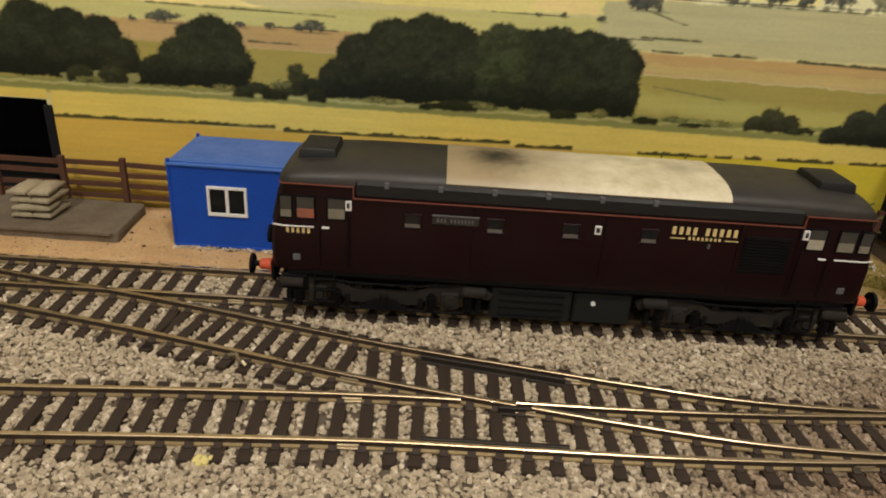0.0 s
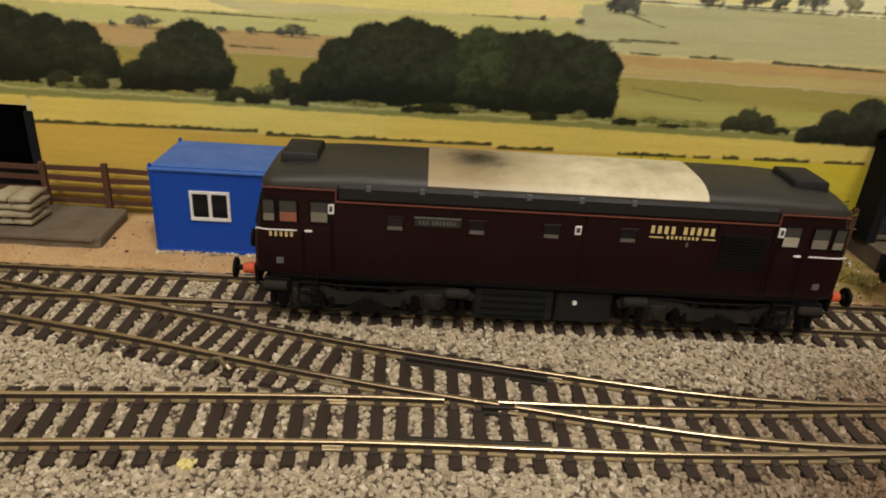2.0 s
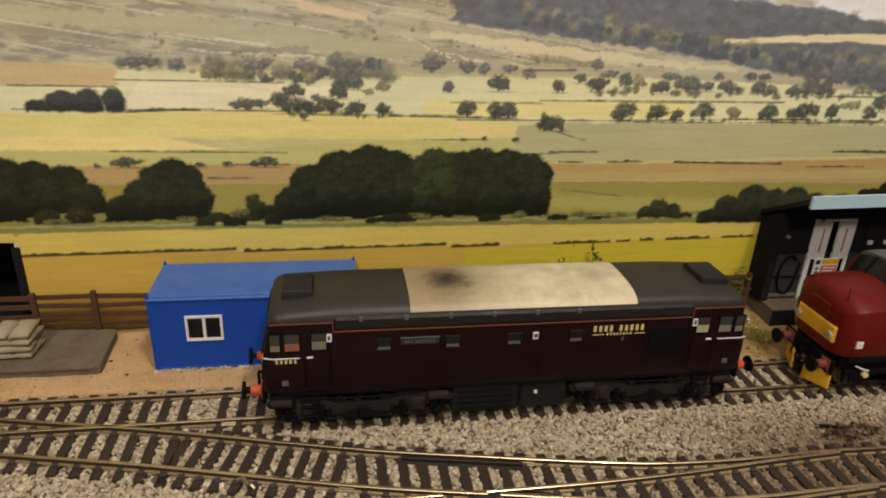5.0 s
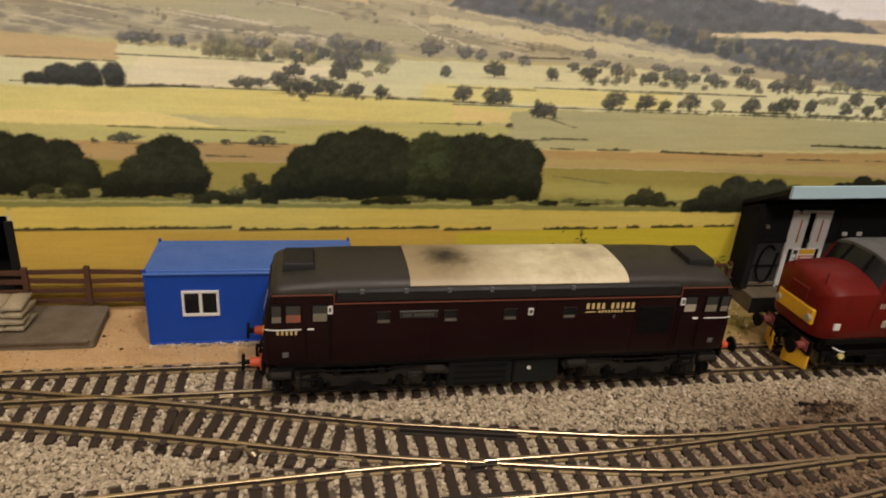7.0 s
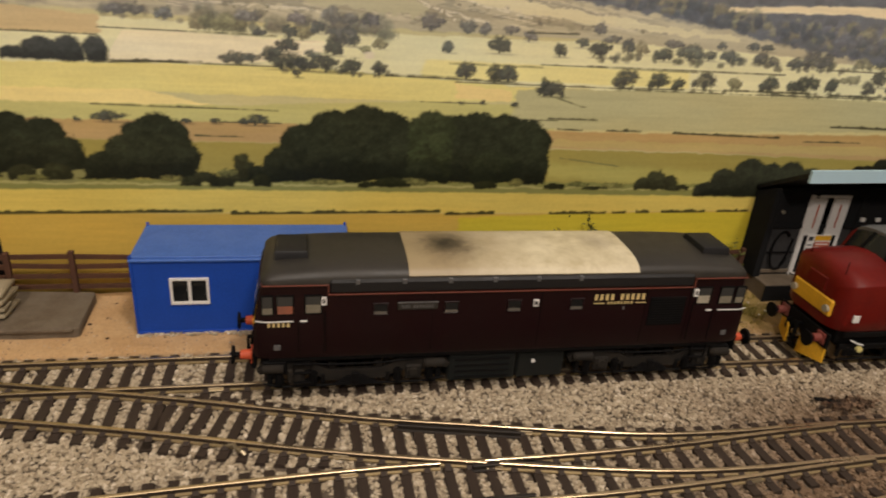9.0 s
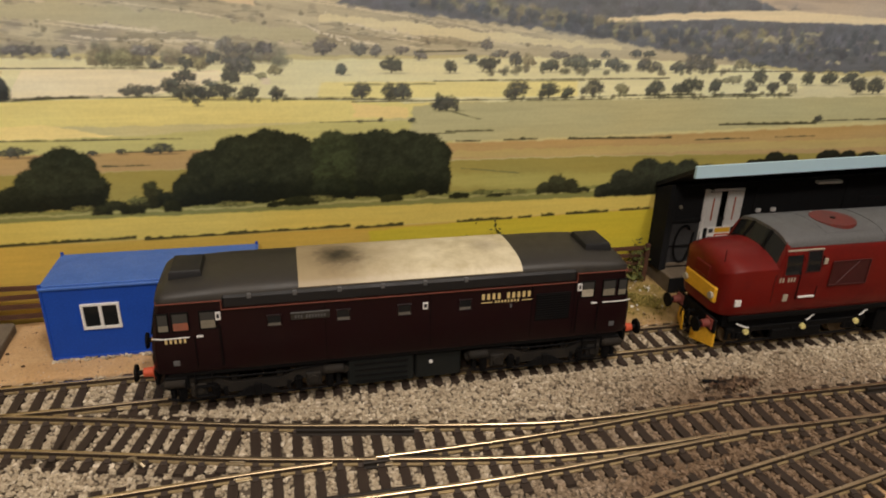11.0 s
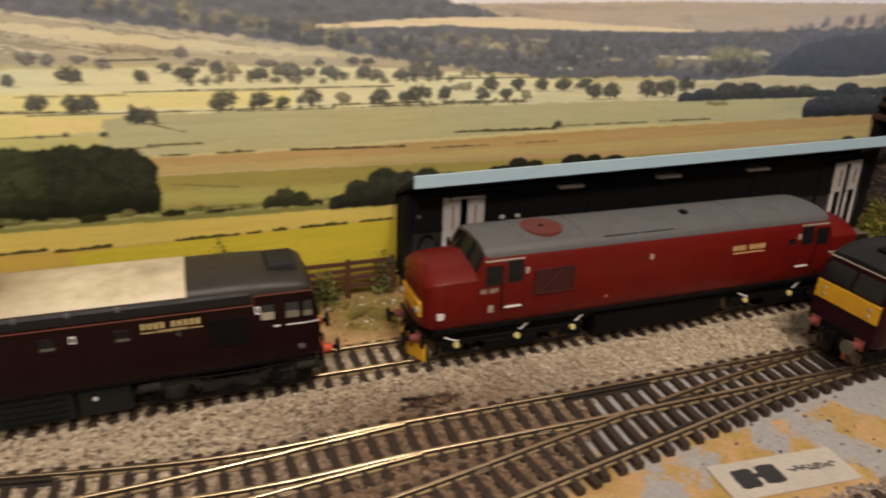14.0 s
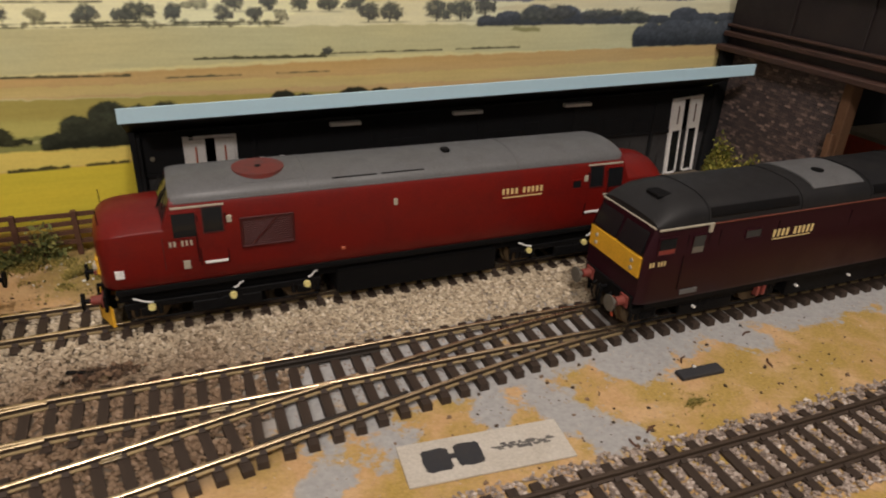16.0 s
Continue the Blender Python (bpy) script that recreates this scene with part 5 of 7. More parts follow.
def bogie(parent, cx, axles, r, half, axlebox=None, pipes=False):
    """A bogie: side frames with springs, axleboxes, brake gear and the wheels."""
    bm = bmesh.new()
    span = (max(axles) - min(axles)) / 2
    for s in (-1, 1):
        a, b = sorted((s * half, s * (half - 1.8)))
        box(bm, cx - span - 7, cx + span + 7, a, b, r + 1.2, r + 3.8, 0.3)
        box(bm, cx - span * 0.45, cx + span * 0.45, a - 0.2, b + 0.2, r - 3.6, r + 1.4, 0.5)
        for i in range(5):
            c, d = sorted((s * (half + 0.35), s * (half - 1)))
            box(bm, cx - 6.5 + i * 0.8, cx + 6.5 - i * 0.8, c, d, r - 2.6 + i * 0.75, r - 2.1 + i * 0.75, 0.05)
        for ax in axles:
            box(bm, cx + ax - 2.6, cx + ax + 2.6, a - 0.3, b + 0.3, r - 1.8, r + 1.8, 0.4)
            for d in (-3.8, 3.8):
                rod(bm, (cx + ax + d, s * (half - 0.6), r - 1.5), (cx + ax + d, s * (half - 0.6), r + 2.5), 0.9, seg=8)
            rod(bm, (cx + ax, s * (half - 1), r), (cx + ax, s * (half + 0.7), r), 1.5, seg=12)
        for d in (-span - 6, span + 6):
            rod(bm, (cx + d, s * (half - 1.2), r - 2), (cx + d, s * (half - 1.2), r + 3), 0.8, seg=8)
        rod(bm, (cx - span - 6, s * (half - 0.5), r - 3.2), (cx + span + 6, s * (half - 0.5), r - 3.2), 0.45, seg=6)
    box(bm, cx - span - 6, cx + span + 6, -half + 2, half - 2, r + 1.5, r + 5.5, 0.4)
    b = part("bogie", bm, UNDER, parent)
    for ax in axles:
        wheelset(b, cx + ax, r)
        if axlebox:
            for s in (-1, 1):
                bm = bmesh.new()
                rod(bm, (cx + ax + 1.2, s * (half - 0.4), r + 1.8), (cx + ax + 1.2, s * (half + 1.2), r + 1.8), 1.45, 1.2, seg=14)
                part("axlebox_cover", bm, axlebox, b, "pale yellow axlebox cover")
        if pipes:
            for s in (-1, 1):
                lean = -1 if ax < 0 else 1
                bm = bmesh.new()
                p0 = (cx + ax + 1.6, r + 5.0) if lean > 0 else (cx + ax + 1.8, r + 3.9)
                p1 = (p0[0] + 1.3, p0[1] + 0.5) if lean > 0 else (p0[0] - 2.6, p0[1] + 0.7)
                p2 = (p0[0] + 2.3, p0[1] + 1.9) if lean > 0 else (p0[0] - 5.4, p0[1] + 2.1)
                p3 = (p0[0] + 3.6, p0[1] + 2.3) if lean > 0 else (p0[0] - 6.2, p0[1] + 2.4)
                pipe(bm, [(px, s * (half + 0.9), pz) for px, pz in (p0, p1, p2, p3)], 0.36)
                part("sand_pipe", bm, WHITE, b, "white painted pipe")
    return b


def swan_neck_bogie(parent, cx, reach, r, half):
    """A two-axle bogie with shaped side frames, coil and leaf springs, brake cylinders and rigging."""
    upper = [(-33, 9.6), (-31, 11.2), (-25, 12.0), (-15.5, 12.0), (-12.5, 10.6), (-9, 8.6), (9, 8.6), (12.5, 10.6), (15.5, 12.0), (25, 12.0), (31, 11.2), (33, 9.6)]
    lower = [(32, 7.8), (26.5, 8.8), (24.5, 7.4), (15.5, 7.4), (13.5, 7.0), (10, 4.6), (-10, 4.6), (-13.5, 7.0), (-15.5, 7.4), (-24.5, 7.4), (-26.5, 8.8), (-32, 7.8)]
    bm = bmesh.new()
    for s in (-1, 1):
        prism(bm, [(cx + u, v) for u, v in upper + lower], "y", *sorted((s * half, s * (half - 1.7))))
    for u in (-31, -8, 8, 31):
        box(bm, cx + u - 1.2, cx + u + 1.2, -half + 1, half - 1, 8.0, 10.2, 0.3)
    frame_part = part("bogie", bm, BOGIEMAT, parent, "road-dirty bogie frame")
    for s in (-1, 1):
        out = s * (half + 0.9)
        for ax in (-reach, reach):
            bm = bmesh.new()
            box(bm, cx + ax - 2.9, cx + ax + 2.9, *sorted((s * (half - 1.2), out)), r - 3.0, r + 2.6, 0.5)
            rod(bm, (cx + ax, out, r), (cx + ax, out + s * 0.7, r), 1.9, 1.6, seg=14)
            part("axlebox", bm, BOGIEMAT, frame_part)
            for d in (-5.6, 5.6):
                bm = bmesh.new()
                for i in range(5):
                    rod(bm, (cx + ax + d, s * (half + 0.3), 4.3 + i * 0.85), (cx + ax + d, s * (half + 0.3), 4.8 + i * 0.85), 1.55, seg=10)
                rod(bm, (cx + ax + d, s * (half + 0.3), 3.4), (cx + ax + d, s * (half + 0.3), 9.0), 0.9, seg=8)
                part("coil_spring", bm, UNDER, frame_part)
            bm = bmesh.new()
            for d in (-8.9, 8.9):
                rod(bm, (cx + ax + d * 0.98, s * (half - 0.7), 9.5), (cx + ax + d, s * (half - 0.7), 2.8), 0.6, seg=6)
                box(bm, cx + ax + d - 0.9, cx + ax + d + 0.9, *sorted((s * (half - 2.2), s * (half + 0.2))), 3.6, 7.4, 0.3)
            part("brake_hanger", bm, UNDER, frame_part)
        bm = bmesh.new()
        for i in range(5):
            box(bm, cx - 7.8 + i * 1.1, cx + 7.8 - i * 1.1, *sorted((s * (half - 0.8), s * (half + 0.7))), 2.6 + i * 0.8, 3.2 + i * 0.8, 0.1)
        box(bm, cx - 1.3, cx + 1.3, *sorted((s * (half - 0.8), s * (half + 1.0))), 2.2, 7.6, 0.3)
        part("leaf_spring", bm, UNDER, frame_part)
        for d, length in ((-27.5, 6.5), (27.5, 6.5)):
            bm = bmesh.new()
            rod(bm, (cx + d - length / 2, s * (half + 0.6), 10.6), (cx + d + length / 2, s * (half + 0.6), 10.6), 1.7, seg=14)
            rod(bm, (cx + d - length / 2 - 0.8, s * (half + 0.6), 10.6), (cx + d - length / 2, s * (half + 0.6), 10.6), 1.1, 1.7, seg=14)
            part("brake_cylinder", bm, BOGIEMAT, frame_part)
        bm = bmesh.new()
        pipe(bm, [(cx - 31, s * (half + 0.2), 4.4), (cx - 26, s * (half + 0.2), 2.7), (cx + 26, s * (half + 0.2), 2.7), (cx + 31, s * (half + 0.2), 4.4)], 0.42)
        pipe(bm, [(cx - 24, s * (half + 0.2), 12.6), (cx - 9, s * (half + 0.3), 11.2), (cx + 9, s * (half + 0.3), 11.2), (cx + 24, s * (half + 0.2), 12.6)], 0.35)
        part("brake_rod", bm, UNDER, frame_part)
    for ax in (-reach, reach):
        wheelset(frame_part, cx + ax, r)
    return frame_part


def buffers(parent, x, face, beam_mat=None, z=13.4, spread=11.2, half=15.0, head_mat=None):
    """Buffer beam with two sprung buffers, a hook and brake hoses; face is -1 or 1 along x."""
    a, b = sorted((x, x + face * 1.2))
    beam = boxes("buffer_beam", UNDER, parent, (a, b, -half, half, z - 3.6, z + 3.0), bevel=0.3)
    for s in (-1, 1):
        bm = bmesh.new()
        rod(bm, (x + face, s * spread, z), (x + face * 5.2, s * spread, z), 1.9, 1.6, seg=16)
        box(bm, *sorted((x + face * 0.9, x + face * 1.8)), s * spread - 2.4, s * spread + 2.4, z - 2.4, z + 2.4, bevel=0.3)
        part("buffer_housing", bm, beam_mat or BUFRED, beam, "orange red buffer housing")
        bm = bmesh.new()
        rod(bm, (x + face * 5.0, s * spread, z), (x + face * 7.2, s * spread, z), 0.9, seg=12)
        rod(bm, (x + face * 7.2, s * spread, z), (x + face * 8.0, s * spread, z), 3.0, 3.2, seg=20)
        part("buffer_head", bm, head_mat or UNDER, beam)
    bm = bmesh.new()
    rod(bm, (x + face, 0, z), (x + face * 4, 0, z), 0.7, seg=8)
    for i, dz in enumerate((-1.5, -4, -6.5)):
        box(bm, *sorted((x + face * 3.2, x + face * 4.2)), -0.9, 0.9, z + dz - 1.2, z + dz + 1.2, bevel=0.3)
    part("coupling", bm, UNDER, beam)
    for y in (-6.5, -3.6, 3.6, 6.5):
        bm = bmesh.new()
        pipe(bm, [(x + face, y, z - 1), (x + face * 2.6, y, z - 2), (x + face * 3.0, y, z - 5), (x + face * 1.8, y, z - 8.5)], 0.42)
        part("brake_hose", bm, UNDER, beam)
    return beam


def shell(bm, half, w, z0, z1, rake=3.0, narrow=2.2, step_z=26.0, bow=1.2):
    """Body sides and raked, slightly bowed ends of a box-bodied locomotive."""
    levels = [z0, z0 + 1.5, step_z - 0.5, step_z + 0.5, (step_z + z1) / 2, z1]
    rings = []
    for x, inset in ((-half, narrow), (-half + 1.2, narrow * 0.35), (-half + 4.5, 0), (0, 0), (half - 4.5, 0), (half - 1.2, narrow * 0.35), (half, narrow)):
        ring = []
        edge = 1 - min(1, (half - abs(x)) / 5.0)
        for side in (-1, 1):
            for z in levels if side < 0 else levels[::-1]:
                back = rake * max(0, z - step_z) / (z1 - step_z) * (1 if abs(x) > half - 5 else 0)
                tuck = 0.5 * max(0, z - step_z) / (z1 - step_z) + (0.7 if z == z0 else 0)
                ring.append((x - math.copysign(back, x) if x else x, side * (w - inset - tuck), z))
            if side < 0:
                for y in (-0.4, 0.4):
                    ring.append((x - math.copysign(rake if abs(x) > half - 5 else 0, x) + (math.copysign(bow, x) * edge if x else 0), y * w, z1))
        rings.append(ring)
    loft(bm, rings)


def roof_rings(half, w, z0, z1, dome=13.0, power=2.3, n=15, drop=5.5, pinch=2.2):
    """Rings of an arched roof that rounds down over its ends."""
    xs = [half * s for s in (-1,)] + [-half + dome * u for u in (0.12, 0.3, 0.6, 1.0)] + [half - dome * u for u in (1.0, 0.6, 0.3, 0.12)] + [half]
    rings = []
    for x in xs:
        u = min(1.0, (half - abs(x)) / dome)
        top = z1 - drop * (1 - u) ** 2.2
        ww = w - pinch * (1 - u) ** 3
        ring = []
        for i in range(n):
            a = math.pi * i / (n - 1)
            c, s = math.cos(a), math.sin(a)
            ring.append((x, -ww * math.copysign(abs(c) ** (2 / power), c), z0 + (top - z0) * abs(s) ** (2 / power)))
        rings.append(ring)
    return rings


def roof_skin(bm, x0, x1, w, z0, z1, a0, a1, lift, power=2.3, n=12, steps=6):
    """A plate lying on the arched roof between two angles (degrees from the near gutter)."""
    rings = []
    for x in np.linspace(x0, x1, steps):
        ring = []
        for i in range(n):
            a = radians(a0 + (a1 - a0) * i / (n - 1))
            c, s = math.cos(a), math.sin(a)
            ring.append((x, -(w + lift) * math.copysign(abs(c) ** (2 / power), c), z0 + (z1 - z0 + lift) * abs(s) ** (2 / power)))
        rings.append(ring + [(p[0], p[1] * 0.98, p[2] - 0.5) for p in ring[::-1]])
    loft(bm, rings)


def loco_maroon(x, y, z):
    """Four-axle diesel, maroon with a grey and cream weathered roof."""
    t = thing("diesel_locomotive", "dark maroon model diesel locomotive with sooty cream and grey roof", "locomotive", x, y, z, group="locomotives")
    half, w = 88.5, 17.5
    bm = bmesh.new()
    shell(bm, half, w, 15.0, 42.6, rake=3.2)
    part("body", bm, MAROON, t)
    bm = bmesh.new()
    rings = []
    for u in (0.0, 0.35, 0.9, 2.0, 3.6, 7.0, 12.0, 18.0, 24.0, 30.0):  # the roof falls gently towards each cab and rounds over its end
        fall = 2.3 * max(0.0, 1 - u / 28) ** 1.6 + 3.0 * max(0.0, 1 - u / 3.6) ** 2.2
        tight = 1.6 * max(0.0, 1 - u / 3.6) ** 2.0
        rings.append((u, [(-(w - 0.4 - tight) * math.copysign(abs(math.cos(a)) ** 0.70, math.cos(a)), 42.4 + (6.2 - fall * 0.8) * abs(math.sin(a)) ** 0.66) for a in np.linspace(0, math.pi, 17)]))
    end = half - 2.9
    loft(bm, [[(-end + u, py, pz) for py, pz in ring] for u, ring in rings] + [[(end - u, py, pz) for py, pz in ring] for u, ring in rings[::-1]])
    part("roof", bm, ROOF_GREY, t, "weathered dark grey roof")
    # cant panels between the cabs
    for s in (-1, 1):
        bm = bmesh.new()
        a, b = sorted((s * (w + 0.25), s * (w - 1.5)))
        box(bm, -64.2, 64.2, a, b, 39.2, 44.2, 0.9)
        part("cant_panel", bm, ROOF_BLACK, t, "dark curved cant rail panel")
        for i in range(6):
            a, b = sorted((s * (w + 0.36), s * (w - 1)))
            boxes("seam_strip", ROOF_MID, t, (-55.8 + i * 15.2, -54.4 + i * 15.2, a, b, 42.6, 44.3), bevel=0.1)
        # orange lining: low between the cabs, stepping up over the cab doors
        bm = bmesh.new()
        a, b = sorted((s * (w + 0.33), s * (w - 0.6)))
        box(bm, -64.4, 64.4, a, b, 38.85, 39.2, 0.05)
        for e in (-1, 1):
            c, d = sorted((e * 64.2, e * 64.6))
            box(bm, c, d, a, b, 38.75, 42.6, 0.05)
            c, d = sorted((e * 64.2, e * (half - 3.5)))
            box(bm, c, d, s * w - 0.35, s * w + 0.35, 42.3, 42.6, 0.05)
        part("lining", bm, LINING, t, "thin dull orange lining")
    for e in (-1, 1):
        boxes("lining", LINING, t, (*sorted((e * (half - 3.6), e * (half - 2.9))), -w + 1.5, w - 1.5, 42.3, 42.6), bevel=0.05, label="thin dull orange lining")
    bm = bmesh.new()
    roof_skin(bm, -38.5, 42.5, w - 0.4, 42.4, 48.6, 15, 165, 0.25, 3.0)
    plate = part("roof_plate", bm, CREAM_ROOF, t, "cream roof plates with a black exhaust stain")
    for i in range(13):
        bm = bmesh.new()
        rod(bm, (-37 + i * 6.4, -w + 1.5, 44.9), (-37 + i * 6.4, -w + 1.1, 45.5), 0.26, seg=8)
        part("roof_bolt", bm, ROOF_BLACK, plate)
    for e in (-1, 1):
        bm = bmesh.new()
        loft(bm, [[(e * (76.2 + u), -8.2 + v * 15, 48.4 + zz) for u, v, zz in ((-5.6 + i, i / 16, q), (5.4 - i, i / 16, q), (5.4 - i, 1 - i / 16, q), (-5.6 + i, 1 - i / 16, q))] for q, i in ((-1.6, 0.0), (1.0, 0.3), (1.5, 0.7), (1.7, 1.4))])
        part("roof_hatch", bm, ROOF_BLACK, t, "raised dark grey roof hatch")
    bm = bmesh.new()
    for i in range(9):
        rod(bm, (46 + i * 2.0, -w + 0.7, 43.6), (46 + i * 2.0, -w + 1.4, 45.2), 0.3, seg=6)
    part("roof_rib", bm, ROOF_GREY, t)
    for s in (-1, 1):
        Y = s * w
        for e in (-1, 1):
            lo, hi = sorted((e * 81.6, e * 85.6))
            cab_window(t, lo, hi, 31.8, 39.0, s * (w - 0.15), UNDER, GLASS2, 0.35, strip_mat=CABLIGHT)
            lo, hi = sorted((e * 75.2, e * 80.9))
            cab_window(t, lo, hi, 31.8, 39.0, s * (w - 0.1), UNDER, GLASS2, 0.45, strip_mat=SEAT if e < 0 else CABLIGHT)
            lo, hi = sorted((e * 66.4, e * 72.0))
            cab_window(t, lo, hi, 32.0, 39.0, s * (w - 0.1), UNDER, GLASS2, 0.5, "door_window", CABLIGHT if e < 0 else BONE)
            lo, hi = sorted((e * 64.9, e * 66.7))
            on_side(t, "notice_plate", lo, hi, 35.2, 38.2, Y, WHITE, "small white notice plate", 0.2)
            boxes("notice_mark", INK, t, (lo + 0.5, hi - 0.5, *sorted((Y + s * 0.2, Y + s * 0.28)), 36.0, 37.6), bevel=0)
            bm = bmesh.new()
            rod(bm, (e * 75.6, Y + s * 0.45, 29.7), (e * 84.5, Y + s * 0.40, 29.6), 0.24, seg=6)
            rod(bm, (e * 84.5, Y + s * 0.40, 29.6), (e * 87.6, Y * 0.945 + s * 0.3, 29.5), 0.24, seg=6)
            part("handrail", bm, WHITE, t, "thin white handrail")
            for hx, tall in ((74.0, 12), (65.4, 16)):
                bm = bmesh.new()
                rod(bm, (e * hx, Y + s * 0.45, 17.5), (e * hx, Y + s * 0.45, 17.5 + tall), 0.18, seg=6)
                part("door_rail", bm, UNDER, t)
            on_side(t, "door_handle", *sorted((e * 71.2, e * 73.4)), 29.2, 29.8, Y, WHITE, "", 0.35)
            on_side(t, "data_panel", *sorted((e * 79.8, e * 82.0)), 18.6, 20.6, Y, ROOF_MID, "small grey data panel", 0.12)
        lettering(t, -84.0, -76.4, 27.4, 29.0, Y * 0.995 if s < 0 else Y, [5], GOLD, "running_number", "gold running number")
        for wx in (-47.4, -23.6, -1.7, 20.9):
            # the lit patch low in each pane is put in as a dim cream strip
            cab_window(t, wx - 2.6, wx + 2.6, 30.9, 35.6, s * (w - 0.1), MAROON, GLASS, 0.28, strip_mat=DIMCREAM)
        on_side(t, "nameplate", -41.8, -28.4, 32.9, 35.8, Y, ROOF_GREY, "dark nameplate with a bright edge", 0.3)
        boxes("nameplate_edge", ROOF_MID, t, (-41.9, -28.3, *sorted((Y + s * 0.3, Y + s * 0.45)), 35.4, 35.9), bevel=0.05)
        lettering(t, -40.6, -29.6, 33.6, 34.7, Y + s * 0.3, [3, 7], ROOF_MID, "nameplate_lettering", "grey raised lettering")
        on_side(t, "notice_plate", 5.0, 6.9, 32.8, 35.5, Y, WHITE, "small white notice plate", 0.2)
        boxes("notice_mark", INK, t, (5.4, 6.5, *sorted((Y + s * 0.2, Y + s * 0.28)), 33.5, 35.0), bevel=0)
        lettering(t, 26.8, 46.6, 34.6, 36.9, Y, [4, 5], GOLD)
        lettering(t, 32.0, 42.0, 33.0, 33.9, Y, [8], GOLD)
        for a, b in ((27.0, 31.2), (42.8, 46.8)):
            boxes("lettering_rule", GOLD, t, (a, b, *sorted((Y - s * 0.1, Y + s * 0.1)), 33.2, 33.5), bevel=0)
        lettering(t, 38.0, 39.4, 30.6, 32.0, Y, [1], ROOF_MID, "small_marking", "faint grey marking")
        grille = on_side(t, "grille", 48.5, 62.5, 23.6, 35.2, Y, UNDER, "black bodyside grille", 0.1)
        for i in range(11):
            boxes("slat", UNDER, grille, (49, 62, *sorted((Y + s * 0.02, Y + s * 0.3)), 24.2 + i, 24.7 + i), bevel=0.05)
        for px in (-66, -30, 8, 47, 64):
            on_side(t, "panel_seam", px - 0.12, px + 0.12, 17, 38.6, Y, UNDER, "", 0.05, 0)
        on_side(t, "solebar", -84, 84, 13.6, 15.4, s * (w - 1.0), UNDER, "", 0.2)
    for e in (-1, 1):
        swan_neck_bogie(t, e * 55.0, 20.0, 7.2, 15.6)
        buffers(t, e * (half - 0.4), e)
        for s in (-1, 1):
            bm = bmesh.new()
            for sz in (4.5, 8.5, 12.0):
                box(bm, *sorted((e * 69.6, e * 76.0)), *sorted((s * 14.8, s * 17.4)), sz, sz + 0.7, 0.1)
            for sx in (69.8, 75.5):
                box(bm, *sorted((e * sx, e * (sx + 0.5))), *sorted((s * 16.6, s * 17.2)), 4.5, 15, 0.05)
            part("cab_steps", bm, UNDER, t)
            boxes("sandbox", UNDER, t, (*sorted((e * 78, e * 86)), *sorted((s * 13, s * 16.5)), 8.0, 13.4), bevel=0.5)
        # windscreens and headcode panel on the raked end
        for a, b, mat_, nm in ((-13.2, -5.2, GLASS, "windscreen"), (5.2, 13.2, GLASS, "windscreen"), (-4.2, 4.2, BONE, "headcode_panel")):
            bm = bmesh.new()
            prism(bm, [(e * (half - 0.45), 29.4), (e * (half + 0.25), 29.4), (e * (half - 2.0), 39.6), (e * (half - 2.6), 39.6)], "y", a, b)
            part(nm, bm, mat_, t)
        boxes("warning_panel", YELLOW, t, (*sorted((e * (half - 0.6), e * (half + 0.12))), -13.5, 13.5, 17.5, 28), bevel=0.05)
    tank = boxes("fuel_tank", TANKMAT, t, (-22.5, 2.5, -15.2, 15.2, 1.4, 12.4), bevel=0.7, label="greenish black ribbed fuel tank")
    locker = boxes("battery_box", TANKMAT, t, (3.2, 21.0, -14.8, 14.8, 1.4, 12.4), bevel=0.7, label="smooth greenish black battery box")
    for i in range(4):
        boxes("tank_rib", UNDER, tank, (-20, 0, -15.6, -15.1, 3 + i * 2.4, 3.6 + i * 2.4), bevel=0.08)
    bm = bmesh.new()
    rod(bm, (9.0, -14.6, 8.7), (9.0, -15.3, 8.7), 0.75, seg=12)
    part("filler_cap", bm, WHITE, locker, "white round filler cap")
    boxes("underframe", UNDER, t, (-82, 82, -13, 13, 10.5, 15.4), bevel=0.3)
    return t


